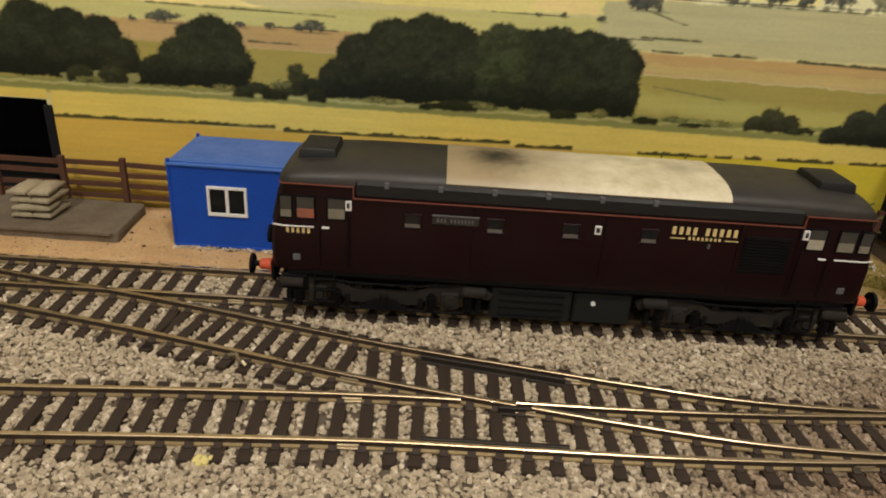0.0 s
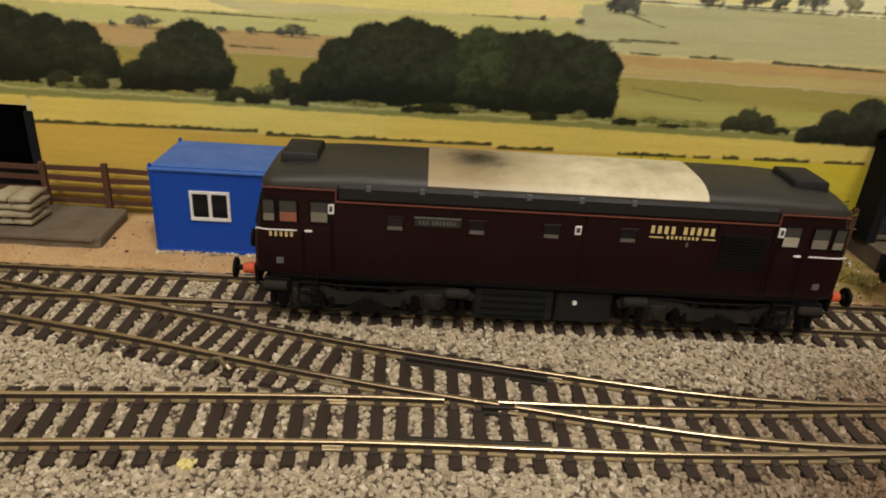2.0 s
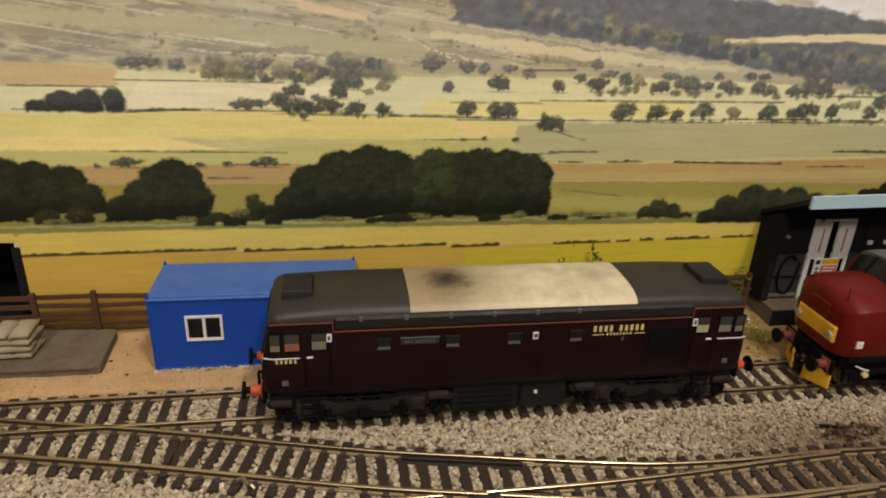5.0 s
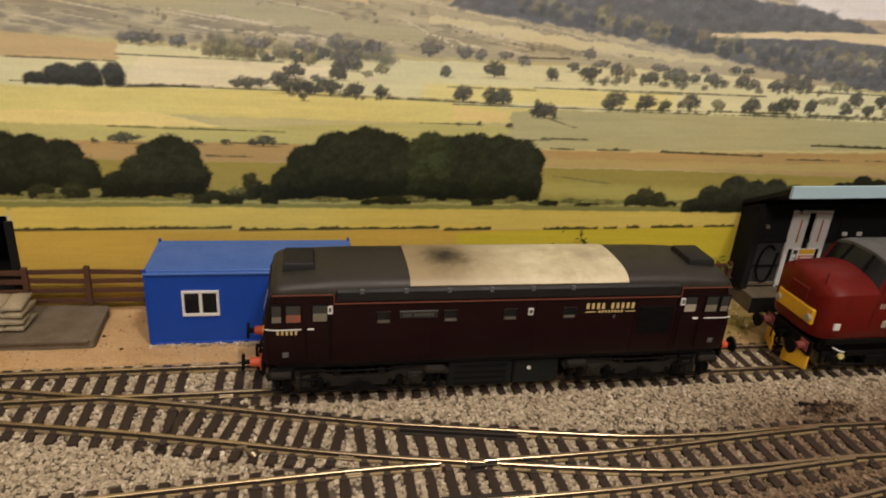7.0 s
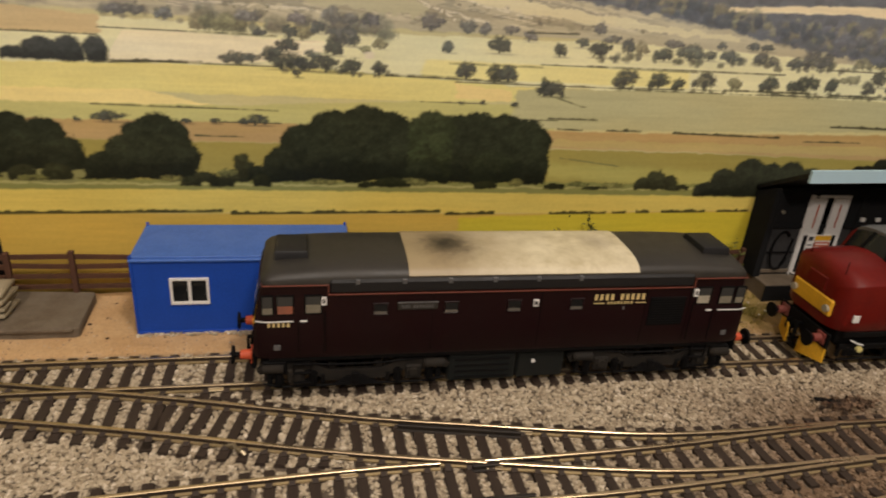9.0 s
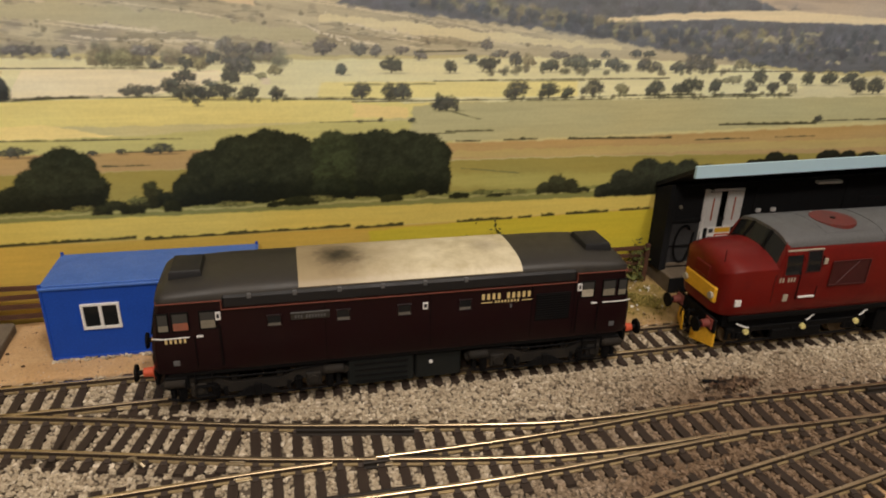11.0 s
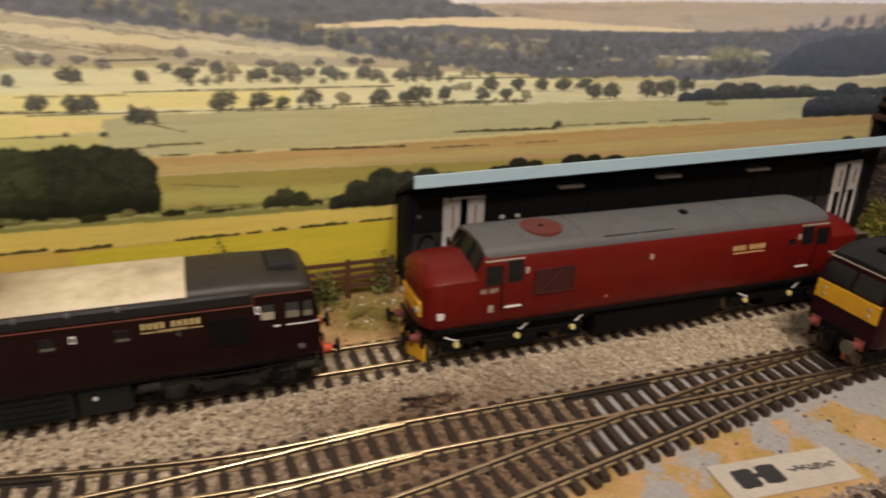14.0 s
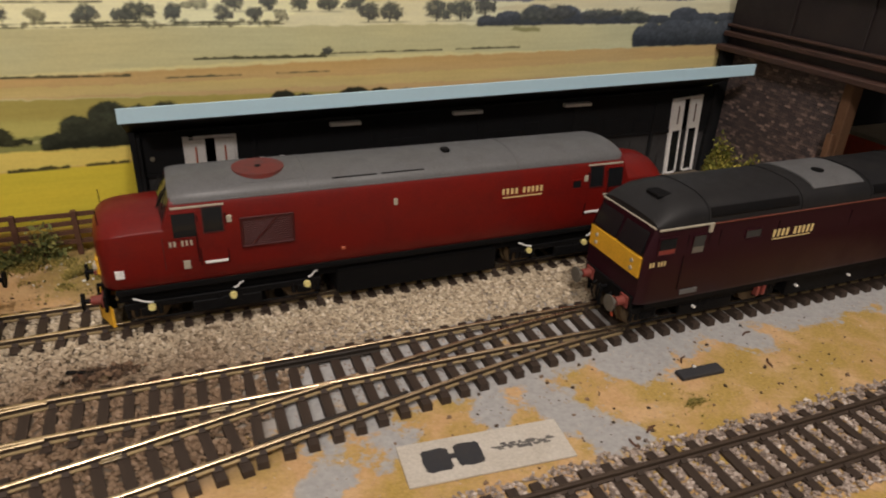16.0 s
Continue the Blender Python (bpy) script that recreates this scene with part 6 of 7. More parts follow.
def loco_crimson(x, y, z):
    """Six-axle diesel with noses, crimson with a grey roof."""
    t = thing("diesel_locomotive", "crimson model diesel locomotive with long noses and grey roof", "locomotive", x, y, z, group="locomotives")
    t.scale[0] = 1.012
    half, w, cab = 114.2, 18.0, 92.4
    zb, nose, crown, top = 17.5, 38.9, 5.3, 52.8
    rw, rg = w - 1.9, 47.2  # the grey roof starts above a rounded crimson shoulder
    profile = [(zb, 2.0), (zb + 1, 1.3), (24, 0.6), (30, 0.12), (36, 0.0), (38.6, 0.12), (41, 0.35), (44.2, 0.8), (45.9, 1.25), (47.2, 1.85), (48.0, 2.6), (48.5, 3.4), (48.8, 4.2)]
    heights, tucks = zip(*profile)

    def rake(zz):  # the cab ends lean back above the nose
        return 3.4 * max(0.0, zz - 38.2) / 10.6

    bm = bmesh.new()
    rings = []
    for xx in (-cab, -cab + 8, -30, 30, cab - 8, cab):
        lean = 1 if abs(xx) == cab else 0
        near = [(xx - math.copysign(rake(zz) * lean, xx), -w + d, zz) for zz, d in profile]
        rings.append(near + [(p[0], -p[1], p[2]) for p in near[::-1]])
    loft(bm, rings)
    part("body", bm, CRIMSON, t)
    bm = bmesh.new()
    loft(bm, roof_rings(cab - 2.9, rw, rg, top, dome=5.0, power=2.2, drop=1.0, pinch=0.6))
    part("roof", bm, ROOF_MID, t, "mid grey arched roof")

    def body_y(zz):
        return w - float(np.interp(zz, heights, tucks))

    def plate(parent, name, x0, x1, z0, z1, s, material, proud=0.2, label=""):
        """A thin plate that follows the curve of the body side."""
        bm = bmesh.new()
        levels = np.linspace(z0, z1, 5)
        loft(bm, [[(xx, s * (body_y(zz) + proud), zz) for zz in levels] + [(xx, s * (body_y(zz) - 0.5), zz) for zz in levels[::-1]] for xx in (x0, x1)])
        return part(name, bm, material, parent, label)

    def side_window(x0, x1, z0, z1, s, name="window", rim=0.55, rim_mat=None):
        x0, x1 = sorted((x0, x1))
        bm = bmesh.new()
        for a, b, c, d in ((x0, x1, z0, z0 + rim), (x0, x1, z1 - rim, z1), (x0, x0 + rim, z0 + rim, z1 - rim), (x1 - rim, x1, z0 + rim, z1 - rim)):
            loft(bm, [[(xx, s * (body_y(zz) + 0.3), zz) for zz in (c, (c + d) / 2, d)] + [(xx, s * (body_y(zz) - 0.4), zz) for zz in (d, (c + d) / 2, c)] for xx in (a, b)])
        win = part(name, bm, rim_mat or CRIMSON, t)
        plate(win, "pane", x0 + rim, x1 - rim, z0 + rim, z1 - rim, s, GLASS, 0.08)
        return win

    def nose_top(v):  # height of the nose across its width
        return nose + crown * (1 - abs(v) ** 2.6)

    def roof_edge(y):  # height of the roof's front edge over y
        if abs(y) < rw:
            return rg + (top - 1.2 - rg) * (1 - (abs(y) / rw) ** 2.2) ** (1 / 2.2)
        return float(np.interp(w - abs(y), tucks[4:], heights[4:]))

    for e in (-1, 1):
        # the nose: flush with the body, a crisp shoulder under a domed top, rounded over the front
        bm = bmesh.new()
        rings = []
        for u, inset, low in ((-0.5, 0.05, 0.0), (6, 0.12, 0.1), (12, 0.3, 0.25), (15, 0.6, 0.5), (17.8, 1.3, 0.95), (19.6, 2.6, 1.6), (20.8, 4.6, 2.6), (21.8, 8.0, 4.4)):
            side, edge, px = w - 0.1 - inset, nose - low, e * (cab + u)
            ring = [(px, -side, zb + 6), (px, -side, edge - 0.8), (px, -side + 0.15, edge - 0.25)]
            ring += [(px, v * (side - 0.5), edge + (crown - low * 0.3) * (1 - abs(v) ** 2.2)) for v in np.linspace(-1, 1, 19)]
            ring += [(px, side - 0.15, edge - 0.25), (px, side, edge - 0.8), (px, side, zb + 6)]
            ring += [(px, w - 0.9 - inset, zb + 1.2), (px, w - 1.8 - inset, zb), (px, -w + 1.8 + inset, zb), (px, -w + 0.9 + inset, zb + 1.2)]
            rings.append(ring)
        loft(bm, rings)
        nose_part = part("nose", bm, CRIMSON, t, "rounded crimson nose", angle=50)
        for s in (-1, 1):
            for u in (0.6, 6.0, 11.0):
                boxes("nose_seam", DARKCRIMSON, nose_part, (*sorted((e * (cab + u), e * (cab + u + 0.3))), *sorted((s * (w - 0.9), s * (w - 0.02 - 0.035 * u))), 24, 36.0), bevel=0)
        # raked, bowed windscreen under the curved front edge of the roof
        spread = np.linspace(-1, 1, 21)
        foot = [(cab + 0.1 + 2.0 * (1 - v * v) - 0.5 * rake(nose_top(v)), v * (w - 0.35), nose_top(v) - 0.5) for v in spread]
        head = [(cab - rake(roof_edge(v * (w - 1.4))) - 0.05 + 0.9 * (1 - v * v), v * (w - 1.4), roof_edge(v * (w - 1.4)) - 0.15) for v in spread]
        bm = bmesh.new()
        loft(bm, [[(e * p[0], p[1], p[2]) for p in foot], [(e * p[0], p[1], p[2]) for p in head], [(e * (p[0] - 3.0), p[1] * 0.96, p[2] - 0.3) for p in head], [(e * (p[0] - 3.0), p[1] * 0.96, p[2]) for p in foot]], caps=False, closed=False)
        screen = part("windscreen", bm, GLASS, t, "dark wrap-round windscreen")
        for a, b, mat_ in ((0, 1, CRIMSON), (6, 7, UNDER), (13, 14, UNDER), (19, 20, CRIMSON)):
            bm = bmesh.new()
            pts = [Vector((e * (p[0] + 0.25), p[1], p[2])) for p in (foot[a], foot[b], head[b], head[a])]
            loft(bm, [pts, [p - Vector((e * 1.0, 0, 0)) for p in pts]])
            part("pillar", bm, mat_, screen)
        bm = bmesh.new()
        for y in (-9.0, 6.0):
            pipe(bm, [(e * (cab + 1.4), y, nose_top(y / w) + 0.2), (e * (cab - 0.9), y + 3.0, nose_top(y / w) + 5.0)], 0.18, 5)
        part("wiper", bm, UNDER, screen)
        front = half - 1.6
        yellow = boxes("warning_panel", YELLOW, nose_part, (*sorted((e * front, e * (half + 0.6))), -11.5, 11.5, 21.5, 29.0), bevel=0.8, label="yellow warning panel")
        for yy in (-9.5, 9.5):
            bm = bmesh.new()
            rod(bm, (e * half, yy, 24.8), (e * (half + 1.6), yy, 24.8), 1.5, seg=14)
            part("headlamp", bm, BONE, yellow, "pale round lamp")
        bm = bmesh.new()
        box(bm, *sorted((e * (half - 1.0), e * (half + 0.5))), -5.5, 5.5, 30, 36, 0.6)
        part("headcode_panel", bm, CRIMSON, nose_part)
        buffers(t, e * (half - 1.0), e, DULLRED, z=12.6)
        for s in (-1, 1):
            bm = bmesh.new()
            tip, root = e * (half + 3.0), e * (half - 2.2)
            loft(bm, [[(root, s * 13.6, 2.0), (root + e * 0.9, s * 13.6, 2.0), (root + e * 0.9, s * 13.2, 9.4), (root, s * 13.2, 9.4)], [(tip - e * 0.9, s * 3.4, 1.4), (tip, s * 3.4, 1.4), (tip, s * 3.8, 9.0), (tip - e * 0.9, s * 3.8, 9.0)]])
            blade = part("snowplough", bm, YELLOW, t, "yellow miniature snowplough blade")
            boxes("blade_bracket", UNDER, blade, (*sorted((e * (half - 3), e * (half + 0.2))), *sorted((s * 6, s * 7.4)), 6.0, 11.0), bevel=0.2)
        for s in (-1, 1):
            on_side(t, "notice_plate", *sorted((e * 106.2, e * 109.0)), 22.6, 25.6, s * (w - 0.75), WHITE, "small white notice plate", 0.35)
            bm = bmesh.new()
            pipe(bm, [(e * 112.0, s * 10, nose), (e * 112.1, s * 10, nose + 6.2)], 0.16)
            part("lamp_bracket", bm, UNDER, nose_part)
    for s in (-1, 1):
        Y = s * w
        boxes("gutter_strip", ROOF_MID, t, (-cab + 4.2, cab - 4.2, *sorted((Y - s * 2.35, Y - s * 1.7)), rg - 0.25, rg + 0.25), bevel=0.08)
        for e in (-1, 1):
            side_window(e * 90.0, e * 81.4, 35.0, 44.6, s)
            side_window(e * 80.0, e * 73.0, 36.2, 45.6, s, "door_window", 0.4, DARKCRIMSON)
            plate(t, "door_recess", *sorted((e * 80.8, e * 72.3)), 24.4, 46.6, s, CRIMSON, 0.06)
            on_side(t, "door_seam", *sorted((e * 81.6, e * 81.3)), 24, 43, s * (w - 0.15), UNDER, "", 0.05, 0)
            on_side(t, "door_seam", *sorted((e * 72.6, e * 72.3)), 24, 43, s * (w - 0.15), UNDER, "", 0.05, 0)
            on_side(t, "notice_plate", *sorted((e * 72.1, e * 70.4)), 39.4, 42.0, Y, BONE, "small cream notice plate", 0.2)
            boxes("cab_gutter", BONE, t, (*sorted((e * 89.4, e * 72.4)), *sorted((Y - s * 2.1, Y - s * 1.0)), 45.4, 46.2), bevel=0.1, label="pale strip over the cab window")
            on_side(t, "door_step", *sorted((e * 80.4, e * 72.8)), 24.6, 25.4, s * (w - 0.4), WHITE, "bright step plate", 0.6)
            bm = bmesh.new()
            rod(bm, (e * 82.2, Y + s * 0.5, 26), (e * 82.2, Y + s * 0.5, 37), 0.18, seg=6)
            part("handrail", bm, UNDER, t)
        lettering(t, -91.4, -83.4, 32.4, 34.4, Y, [2, 3], BONE, "running_number", "pale gold running number")
        on_side(t, "crest", -87.4, -85.2, 23.4, 26.6, s * (w - 0.25), BONE, "small worn gold crest", 0.12)
        grille = on_side(t, "radiator_grille", -67.5, -49.8, 29.6, 40.2, Y, DARKCRIMSON, "recessed dark red radiator grille", 0.12)
        for i in range(12):
            boxes("slat", DARKCRIMSON, grille, (-66.8, -50.5, *sorted((Y + s * 0.02, Y + s * 0.3)), 30.0 + i * 0.84, 30.4 + i * 0.84), bevel=0.05)
        bm = bmesh.new()
        for a, b in (((-64.0, 30.0), (-55.0, 39.8)), ((-67.6, 29.5), (-49.7, 29.5)), ((-67.6, 40.3), (-49.7, 40.3)), ((-67.6, 29.5), (-67.6, 40.3)), ((-49.7, 29.5), (-49.7, 40.3))):
            rod(bm, (a[0], Y + s * 0.3, a[1]), (b[0], Y + s * 0.3, b[1]), 0.35, seg=6)
        part("grille_bar", bm, DARKCRIMSON, grille)
        on_side(t, "notice_plate", -12.4, -10.9, 38.6, 41.2, Y, BONE, "small cream notice plate", 0.2)
        on_side(t, "round_badge", -32.6, -30.8, 22.5, 24.0, s * (w - 0.55), ORANGE, "", 0.12, 0.3)
        lettering(t, 32.2, 51.2, 37.6, 40.0, Y, [4, 5], GOLD)
        boxes("lettering_rule", GOLD, t, (33, 50.6, *sorted((Y - s * 0.1, Y + s * 0.1)), 36.0, 36.5), bevel=0)
        side_window(64.5, 69.5, 36.4, 40.6, s)
        on_side(t, "solebar", -110, 110, 15.6, 17.8, s * (w - 1.2), UNDER, "", 0.2)
    # roof fittings
    bm = bmesh.new()
    roof_skin(bm, -70.0, -47.0, rw, rg, top, 40, 140, 0.10, 2.2, 12, 5)
    part("fan_surround", bm, ROOF_MID, t)
    bm = bmesh.new()
    rod(bm, (-58.6, -2.2, top - 1.6), (-58.6, -2.2, top + 0.30), 9.3, 9.1, seg=32)
    grille = part("fan_grille", bm, FANRED, t, "round rust-red roof fan grille")
    bm = bmesh.new()
    rod(bm, (-58.6, -2.2, top), (-58.6, -2.2, top + 0.6), 1.1, seg=12)
    part("fan_hub", bm, UNDER, grille)
    for px in (-43, 40):
        bm = bmesh.new()
        roof_skin(bm, px - 0.35, px + 0.35, rw, rg, top, 4, 176, 0.22, 2.2, 12, 2)
        part("roof_seam", bm, ROOF_MID, t)
    for a, b in ((-34.5, -18), (-16, 0.5)):
        bm = bmesh.new()
        roof_skin(bm, a, b, rw, rg, top, 30, 32.5, 0.25, 2.2, 3, 2)
        part("roof_slot", bm, UNDER, t)
    bm = bmesh.new()
    box(bm, 12.0, 15.0, -4.5, -1.0, top - 0.5, top + 1.2, 0.3)
    part("exhaust_port", bm, UNDER, t, "black exhaust port")
    for cx in (-74.3, 74.3):
        bogie(t, cx, (-26.5, 0.9, 27.6), 7.4, 15.2, PALEYELLOW, True)
    boxes("fuel_tank", UNDER, t, (-34, 34, -15, 15, 2.0, 13), bevel=0.8)
    boxes("underframe", UNDER, t, (-110, 110, -13.5, 13.5, 11, 17.8), bevel=0.3)
    return t


def loco_claret(x, y, z, turn):
    """Six-axle diesel, claret with a black roof and half-yellow end."""
    t = thing("diesel_locomotive", "dark claret model diesel locomotive with black roof and yellow front panel", "locomotive", x, y, z, turn, group="locomotives")
    half, w = 122.0, 17.6
    bm = bmesh.new()
    shell(bm, half, w, 13.5, 43.2, rake=3.8, narrow=1.8, step_z=32.6, bow=0.8)
    part("body", bm, PURPLE, t)
    bm = bmesh.new()
    loft(bm, roof_rings(half - 4.0, w - 0.5, 43.1, 52.2, dome=15.0, drop=6.6, power=2.7, pinch=1.0))
    part("roof", bm, ROOF_BLACK, t, "sooty black roof")
    bm = bmesh.new()
    roof_skin(bm, -45, -18, w - 0.5, 43.1, 52.4, 40, 140, 0.3, 2.6)
    plate = part("roof_plate", bm, ROOF_MID, t, "grey roof plate with a round port")
    bm = bmesh.new()
    rod(bm, (-33, -4, 52.1), (-33, -4, 53.0), 2.4, seg=16)
    part("exhaust_port", bm, UNDER, plate)
    for px in (-96.5, -52.0, -15.0, 22.0, 62.0):
        bm = bmesh.new()
        roof_skin(bm, px - 0.4, px + 0.4, w - 0.5, 43.1, 52.2, 4, 176, 0.3, 2.7, 14, 2)
        part("roof_seam", bm, ROOF_BLACK, t)
    for e in (-1, 1):
        boxes("horn_grille", UNDER, t, (*sorted((e * 112.0, e * 104.5)), -6.5, 1.0, 49.8, 51.6), bevel=0.5)
    for a, b in ((-96, -54), (-14, 20), (26, 60)):
        for s in (-1, 1):
            bm = bmesh.new()
            lo, hi = (10, 30) if s < 0 else (150, 170)
            roof_skin(bm, a, b, w - 0.5, 43.1, 52.4, lo, hi, 0.3, 2.6)
            part("roof_louvre", bm, UNDER, t, "dark roof side louvre panel")
    for s in (-1, 1):
        Y = s * w
        boxes("lining", BONE, t, (-half + 4.0, -half + 28, *sorted((Y - s * 0.6, Y + s * 0.1)), 42.9, 43.5), bevel=0.08, label="cream gutter line")
        boxes("gutter_strip", LINING, t, (-half + 28, half - 33, *sorted((Y - s * 0.7, Y + s * 0.02)), 42.8, 43.2), bevel=0.05)
        for e in (-1, 1):
            cab_window(t, *sorted((e * 117.4, e * 109.4)), 33.2, 40.2, s * (w - 0.12), PURPLE, GLASS, 0.3, strip_mat=DULLRED)
            cab_window(t, *sorted((e * 102.4, e * 96.4)), 32.0, 39.6, s * (w - 0.1), PURPLE, GLASS2, 0.35, strip_mat=DIMCREAM)
            for px in (104.4, 94.8):
                on_side(t, "door_seam", *sorted((e * px, e * (px + 0.25))), 15, 40, s * (w - 0.2), UNDER, "", 0.1, 0)
            on_side(t, "door_step", *sorted((e * 103.6, e * 95.6)), 15.6, 17.6, s * (w - 0.2), ROOF_MID, "grey door step", 0.5)
            bm = bmesh.new()
            rod(bm, (e * 105.4, Y + s * 0.3, 18), (e * 105.4, Y + s * 0.3, 32), 0.18, seg=6)
            part("handrail", bm, UNDER, t)
        on_side(t, "notice_plate", -96.0, -94.2, 39.8, 42.8, s * (w - 0.35), BONE, "small cream notice plate", 0.4)
        cab_window(t, -78, -70, 34.6, 38.4, s * (w - 0.1), PURPLE, GLASS2)
        lettering(t, -120.0, -112.5, 29.2, 31.0, s * (w + 0.02), [2, 3], GOLD, "running_number", "gold running number")
        lettering(t, -64.5, -43.0, 33.6, 36.6, s * (w + 0.05), [4, 5], GOLD)
        boxes("lettering_rule", GOLD, t, (-64.0, -44.5, *sorted((Y - s * 0.3, Y + s * 0.14)), 32.5, 32.9), bevel=0)
        on_side(t, "solebar", -half + 4, half - 4, 11.5, 13.8, s * (w - 1), UNDER, "", 0.2)
        for px in (-90, -62, -24, 10, 48, 90):
            on_side(t, "panel_seam", px - 0.12, px + 0.12, 14.5, 40, s * (w - 0.1), UNDER, "", 0.05, 0)
        for a in (-62.6, -59.6):
            boxes("red_valve", DULLRED, t, (a, a + 1.4, *sorted((s * 14, s * 16.8)), 6.8, 11.2), bevel=0.3, label="red valve handle")
        for px in (-93, -62, -40, -10):
            bm = bmesh.new()
            rod(bm, (px, s * 15, 7.4), (px, s * 16.4, 7.4), 0.55, seg=10)
            part("filler_cap", bm, WHITE, t, "small white cap")
    for e in (-1, 1):
        bm = bmesh.new()
        prism(bm, [(e * (half - 0.7), 24.3), (e * (half + 0.35), 24.3), (e * (half + 0.35), 32.2), (e * (half - 0.7), 32.4)], "y", -15.4, 15.4)
        panel = part("warning_panel", bm, YELLOW, t, "deep yellow half-height warning panel")
        for yy in (-11, 11):
            for zz in (26.6, 29.6):
                bm = bmesh.new()
                rod(bm, (e * half, yy, zz), (e * (half + 0.8), yy, zz), 0.75, seg=12)
                part("headlamp", bm, BONE, panel)
        for a, b in ((-14.2, -0.8), (0.8, 14.2)):
            bm = bmesh.new()
            prism(bm, [(e * (half - 1.2), 33.4), (e * (half + 0.2), 33.4), (e * (half - 2.6), 41.4), (e * (half - 4.0), 41.4)], "y", a, b)
            part("windscreen", bm, GLASS, t)
        boxes("lining", BONE, t, (*sorted((e * (half - 4.4), e * (half - 3.4))), -15.6, 15.6, 42.8, 43.4), bevel=0.08, label="cream gutter line")
        buffers(t, e * (half - 0.5), e, DULLRED, z=13.2, head_mat=DIMCREAM)
        bogie(t, e * 86.0, (-28.5, 0, 28.5), 7.2, 14.8)
        bm = bmesh.new()
        pipe(bm, [(e * (half + 1), -6, 12), (e * (half + 3), -7, 8), (e * (half + 1.5), -7, 4)], 0.5)
        part("red_hose", bm, BUFRED, t, "red air hose")
    boxes("fuel_tank", UNDER, t, (-44, 44, -15, 15, 2.5, 11), bevel=0.8)
    boxes("underframe", UNDER, t, (-half + 5, half - 5, -13, 13, 9.5, 13.8), bevel=0.3)
    return t


loco_maroon(45.5, 197.0, RAIL_TOP)
loco_crimson(290.1, 195.6, RAIL_TOP)
loco_claret(472.6, 137.6, RAIL_TOP, 0.0)


# ---- behind the siding: cabin, concrete pad with sacks, fences ----
def cabin():
    t = thing("site_cabin", "bright blue steel site cabin with a white framed window", "site cabin", -89.9, 225.5, 0.4)
    bm = bmesh.new()
    box(bm, 0, 80, 0, 32, 0, 31.4, 0.35)
    part("body", bm, BLUE, t)
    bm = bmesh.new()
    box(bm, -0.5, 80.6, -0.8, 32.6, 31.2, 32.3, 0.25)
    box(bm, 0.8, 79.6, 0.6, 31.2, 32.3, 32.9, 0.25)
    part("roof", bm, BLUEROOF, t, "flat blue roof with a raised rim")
    for x in (-0.3, 79.3):
        for y in (-0.3, 31.3):
            boxes("corner_post", BLUE, t, (x, x + 1.1, y, y + 1.1, 0, 33.6), bevel=0.15)
    x0, x1, z0, z1 = 13.2, 27.4, 13.2, 24.4
    bm = bmesh.new()
    for s in ((x0, x1, -0.8, 0.2, z0, z0 + 1.2), (x0, x1, -0.8, 0.2, z1 - 1.0, z1), (x0, x0 + 1.0, -0.8, 0.2, z0 + 1.2, z1 - 1), (x1 - 1.0, x1, -0.8, 0.2, z0 + 1.2, z1 - 1), (19.7, 20.9, -0.75, 0.2, z0 + 1.2, z1 - 1)):
        box(bm, *s, bevel=0.12)
    win = part("window", bm, WHITE, t, "white double window frame")
    boxes("pane", GLASS, win, (x0 + 1, 19.7, -0.25, 0.2, z0 + 1.2, z1 - 1), bevel=0)
    boxes("pane", GLASS, win, (20.9, x1 - 1, -0.25, 0.2, z0 + 1.2, z1 - 1), bevel=0)
    boxes("base_rail", BLUE, t, (-0.2, 80.2, -0.45, 0.4, 0, 1.4), bevel=0.15)


cabin()


def slab():
    t = thing("concrete_pad", "worn grey concrete pad on the sandy ground", "concrete pad", -160, 240, 0)
    bm = bmesh.new()
    outline = [(-70, -15.6), (47.8, -15.0), (49.2, -14.0), (48.2, 12.6), (47.0, 14.0), (20, 15.6), (-70, 16.0)]
    tmp = bmesh.new()
    loft(tmp, [[(u, v, d) for u, v in outline] for d in (-0.8, 4.3)])
    bmesh.ops.bevel(tmp, geom=tmp.edges[:], offset=0.35, segments=1, affect="EDGES")
    merge(bm, tmp)
    part("pad", bm, CONCRETE, t)
    # strip added to the shape so the front edge shows a highlight
    boxes("edge_strip", CONCRETE, t, (-70, 47.4, -16.1, -15.2, 3.2, 4.5), bevel=0.2, label="raised front edge strip added for a highlight")


slab()


def sack():
    bm = bmesh.new()
    tmp = bmesh.new()
    bmesh.ops.create_cube(tmp, size=1)
    bmesh.ops.subdivide_edges(tmp, edges=tmp.edges[:], cuts=4, use_grid_fill=True)
    for v in tmp.verts:
        x, y, z = v.co * 2
        puff = (1 - abs(x) ** 4) * (1 - abs(y) ** 4)
        v.co = Vector((x * 6.9, y * 3.7, z * (0.5 + 1.05 * puff) + 0.12 * math.sin(x * 7 + y * 5)))
    merge(bm, tmp)
    return bm


first = tagged(part("sandbag", sack(), SACK, None, angle=80), "pale hessian cement sack in a low stack", "sack", "stacked sacks")
first.matrix_basis = pose(-0.1485, 0.2382, 0.0060, rz=91)
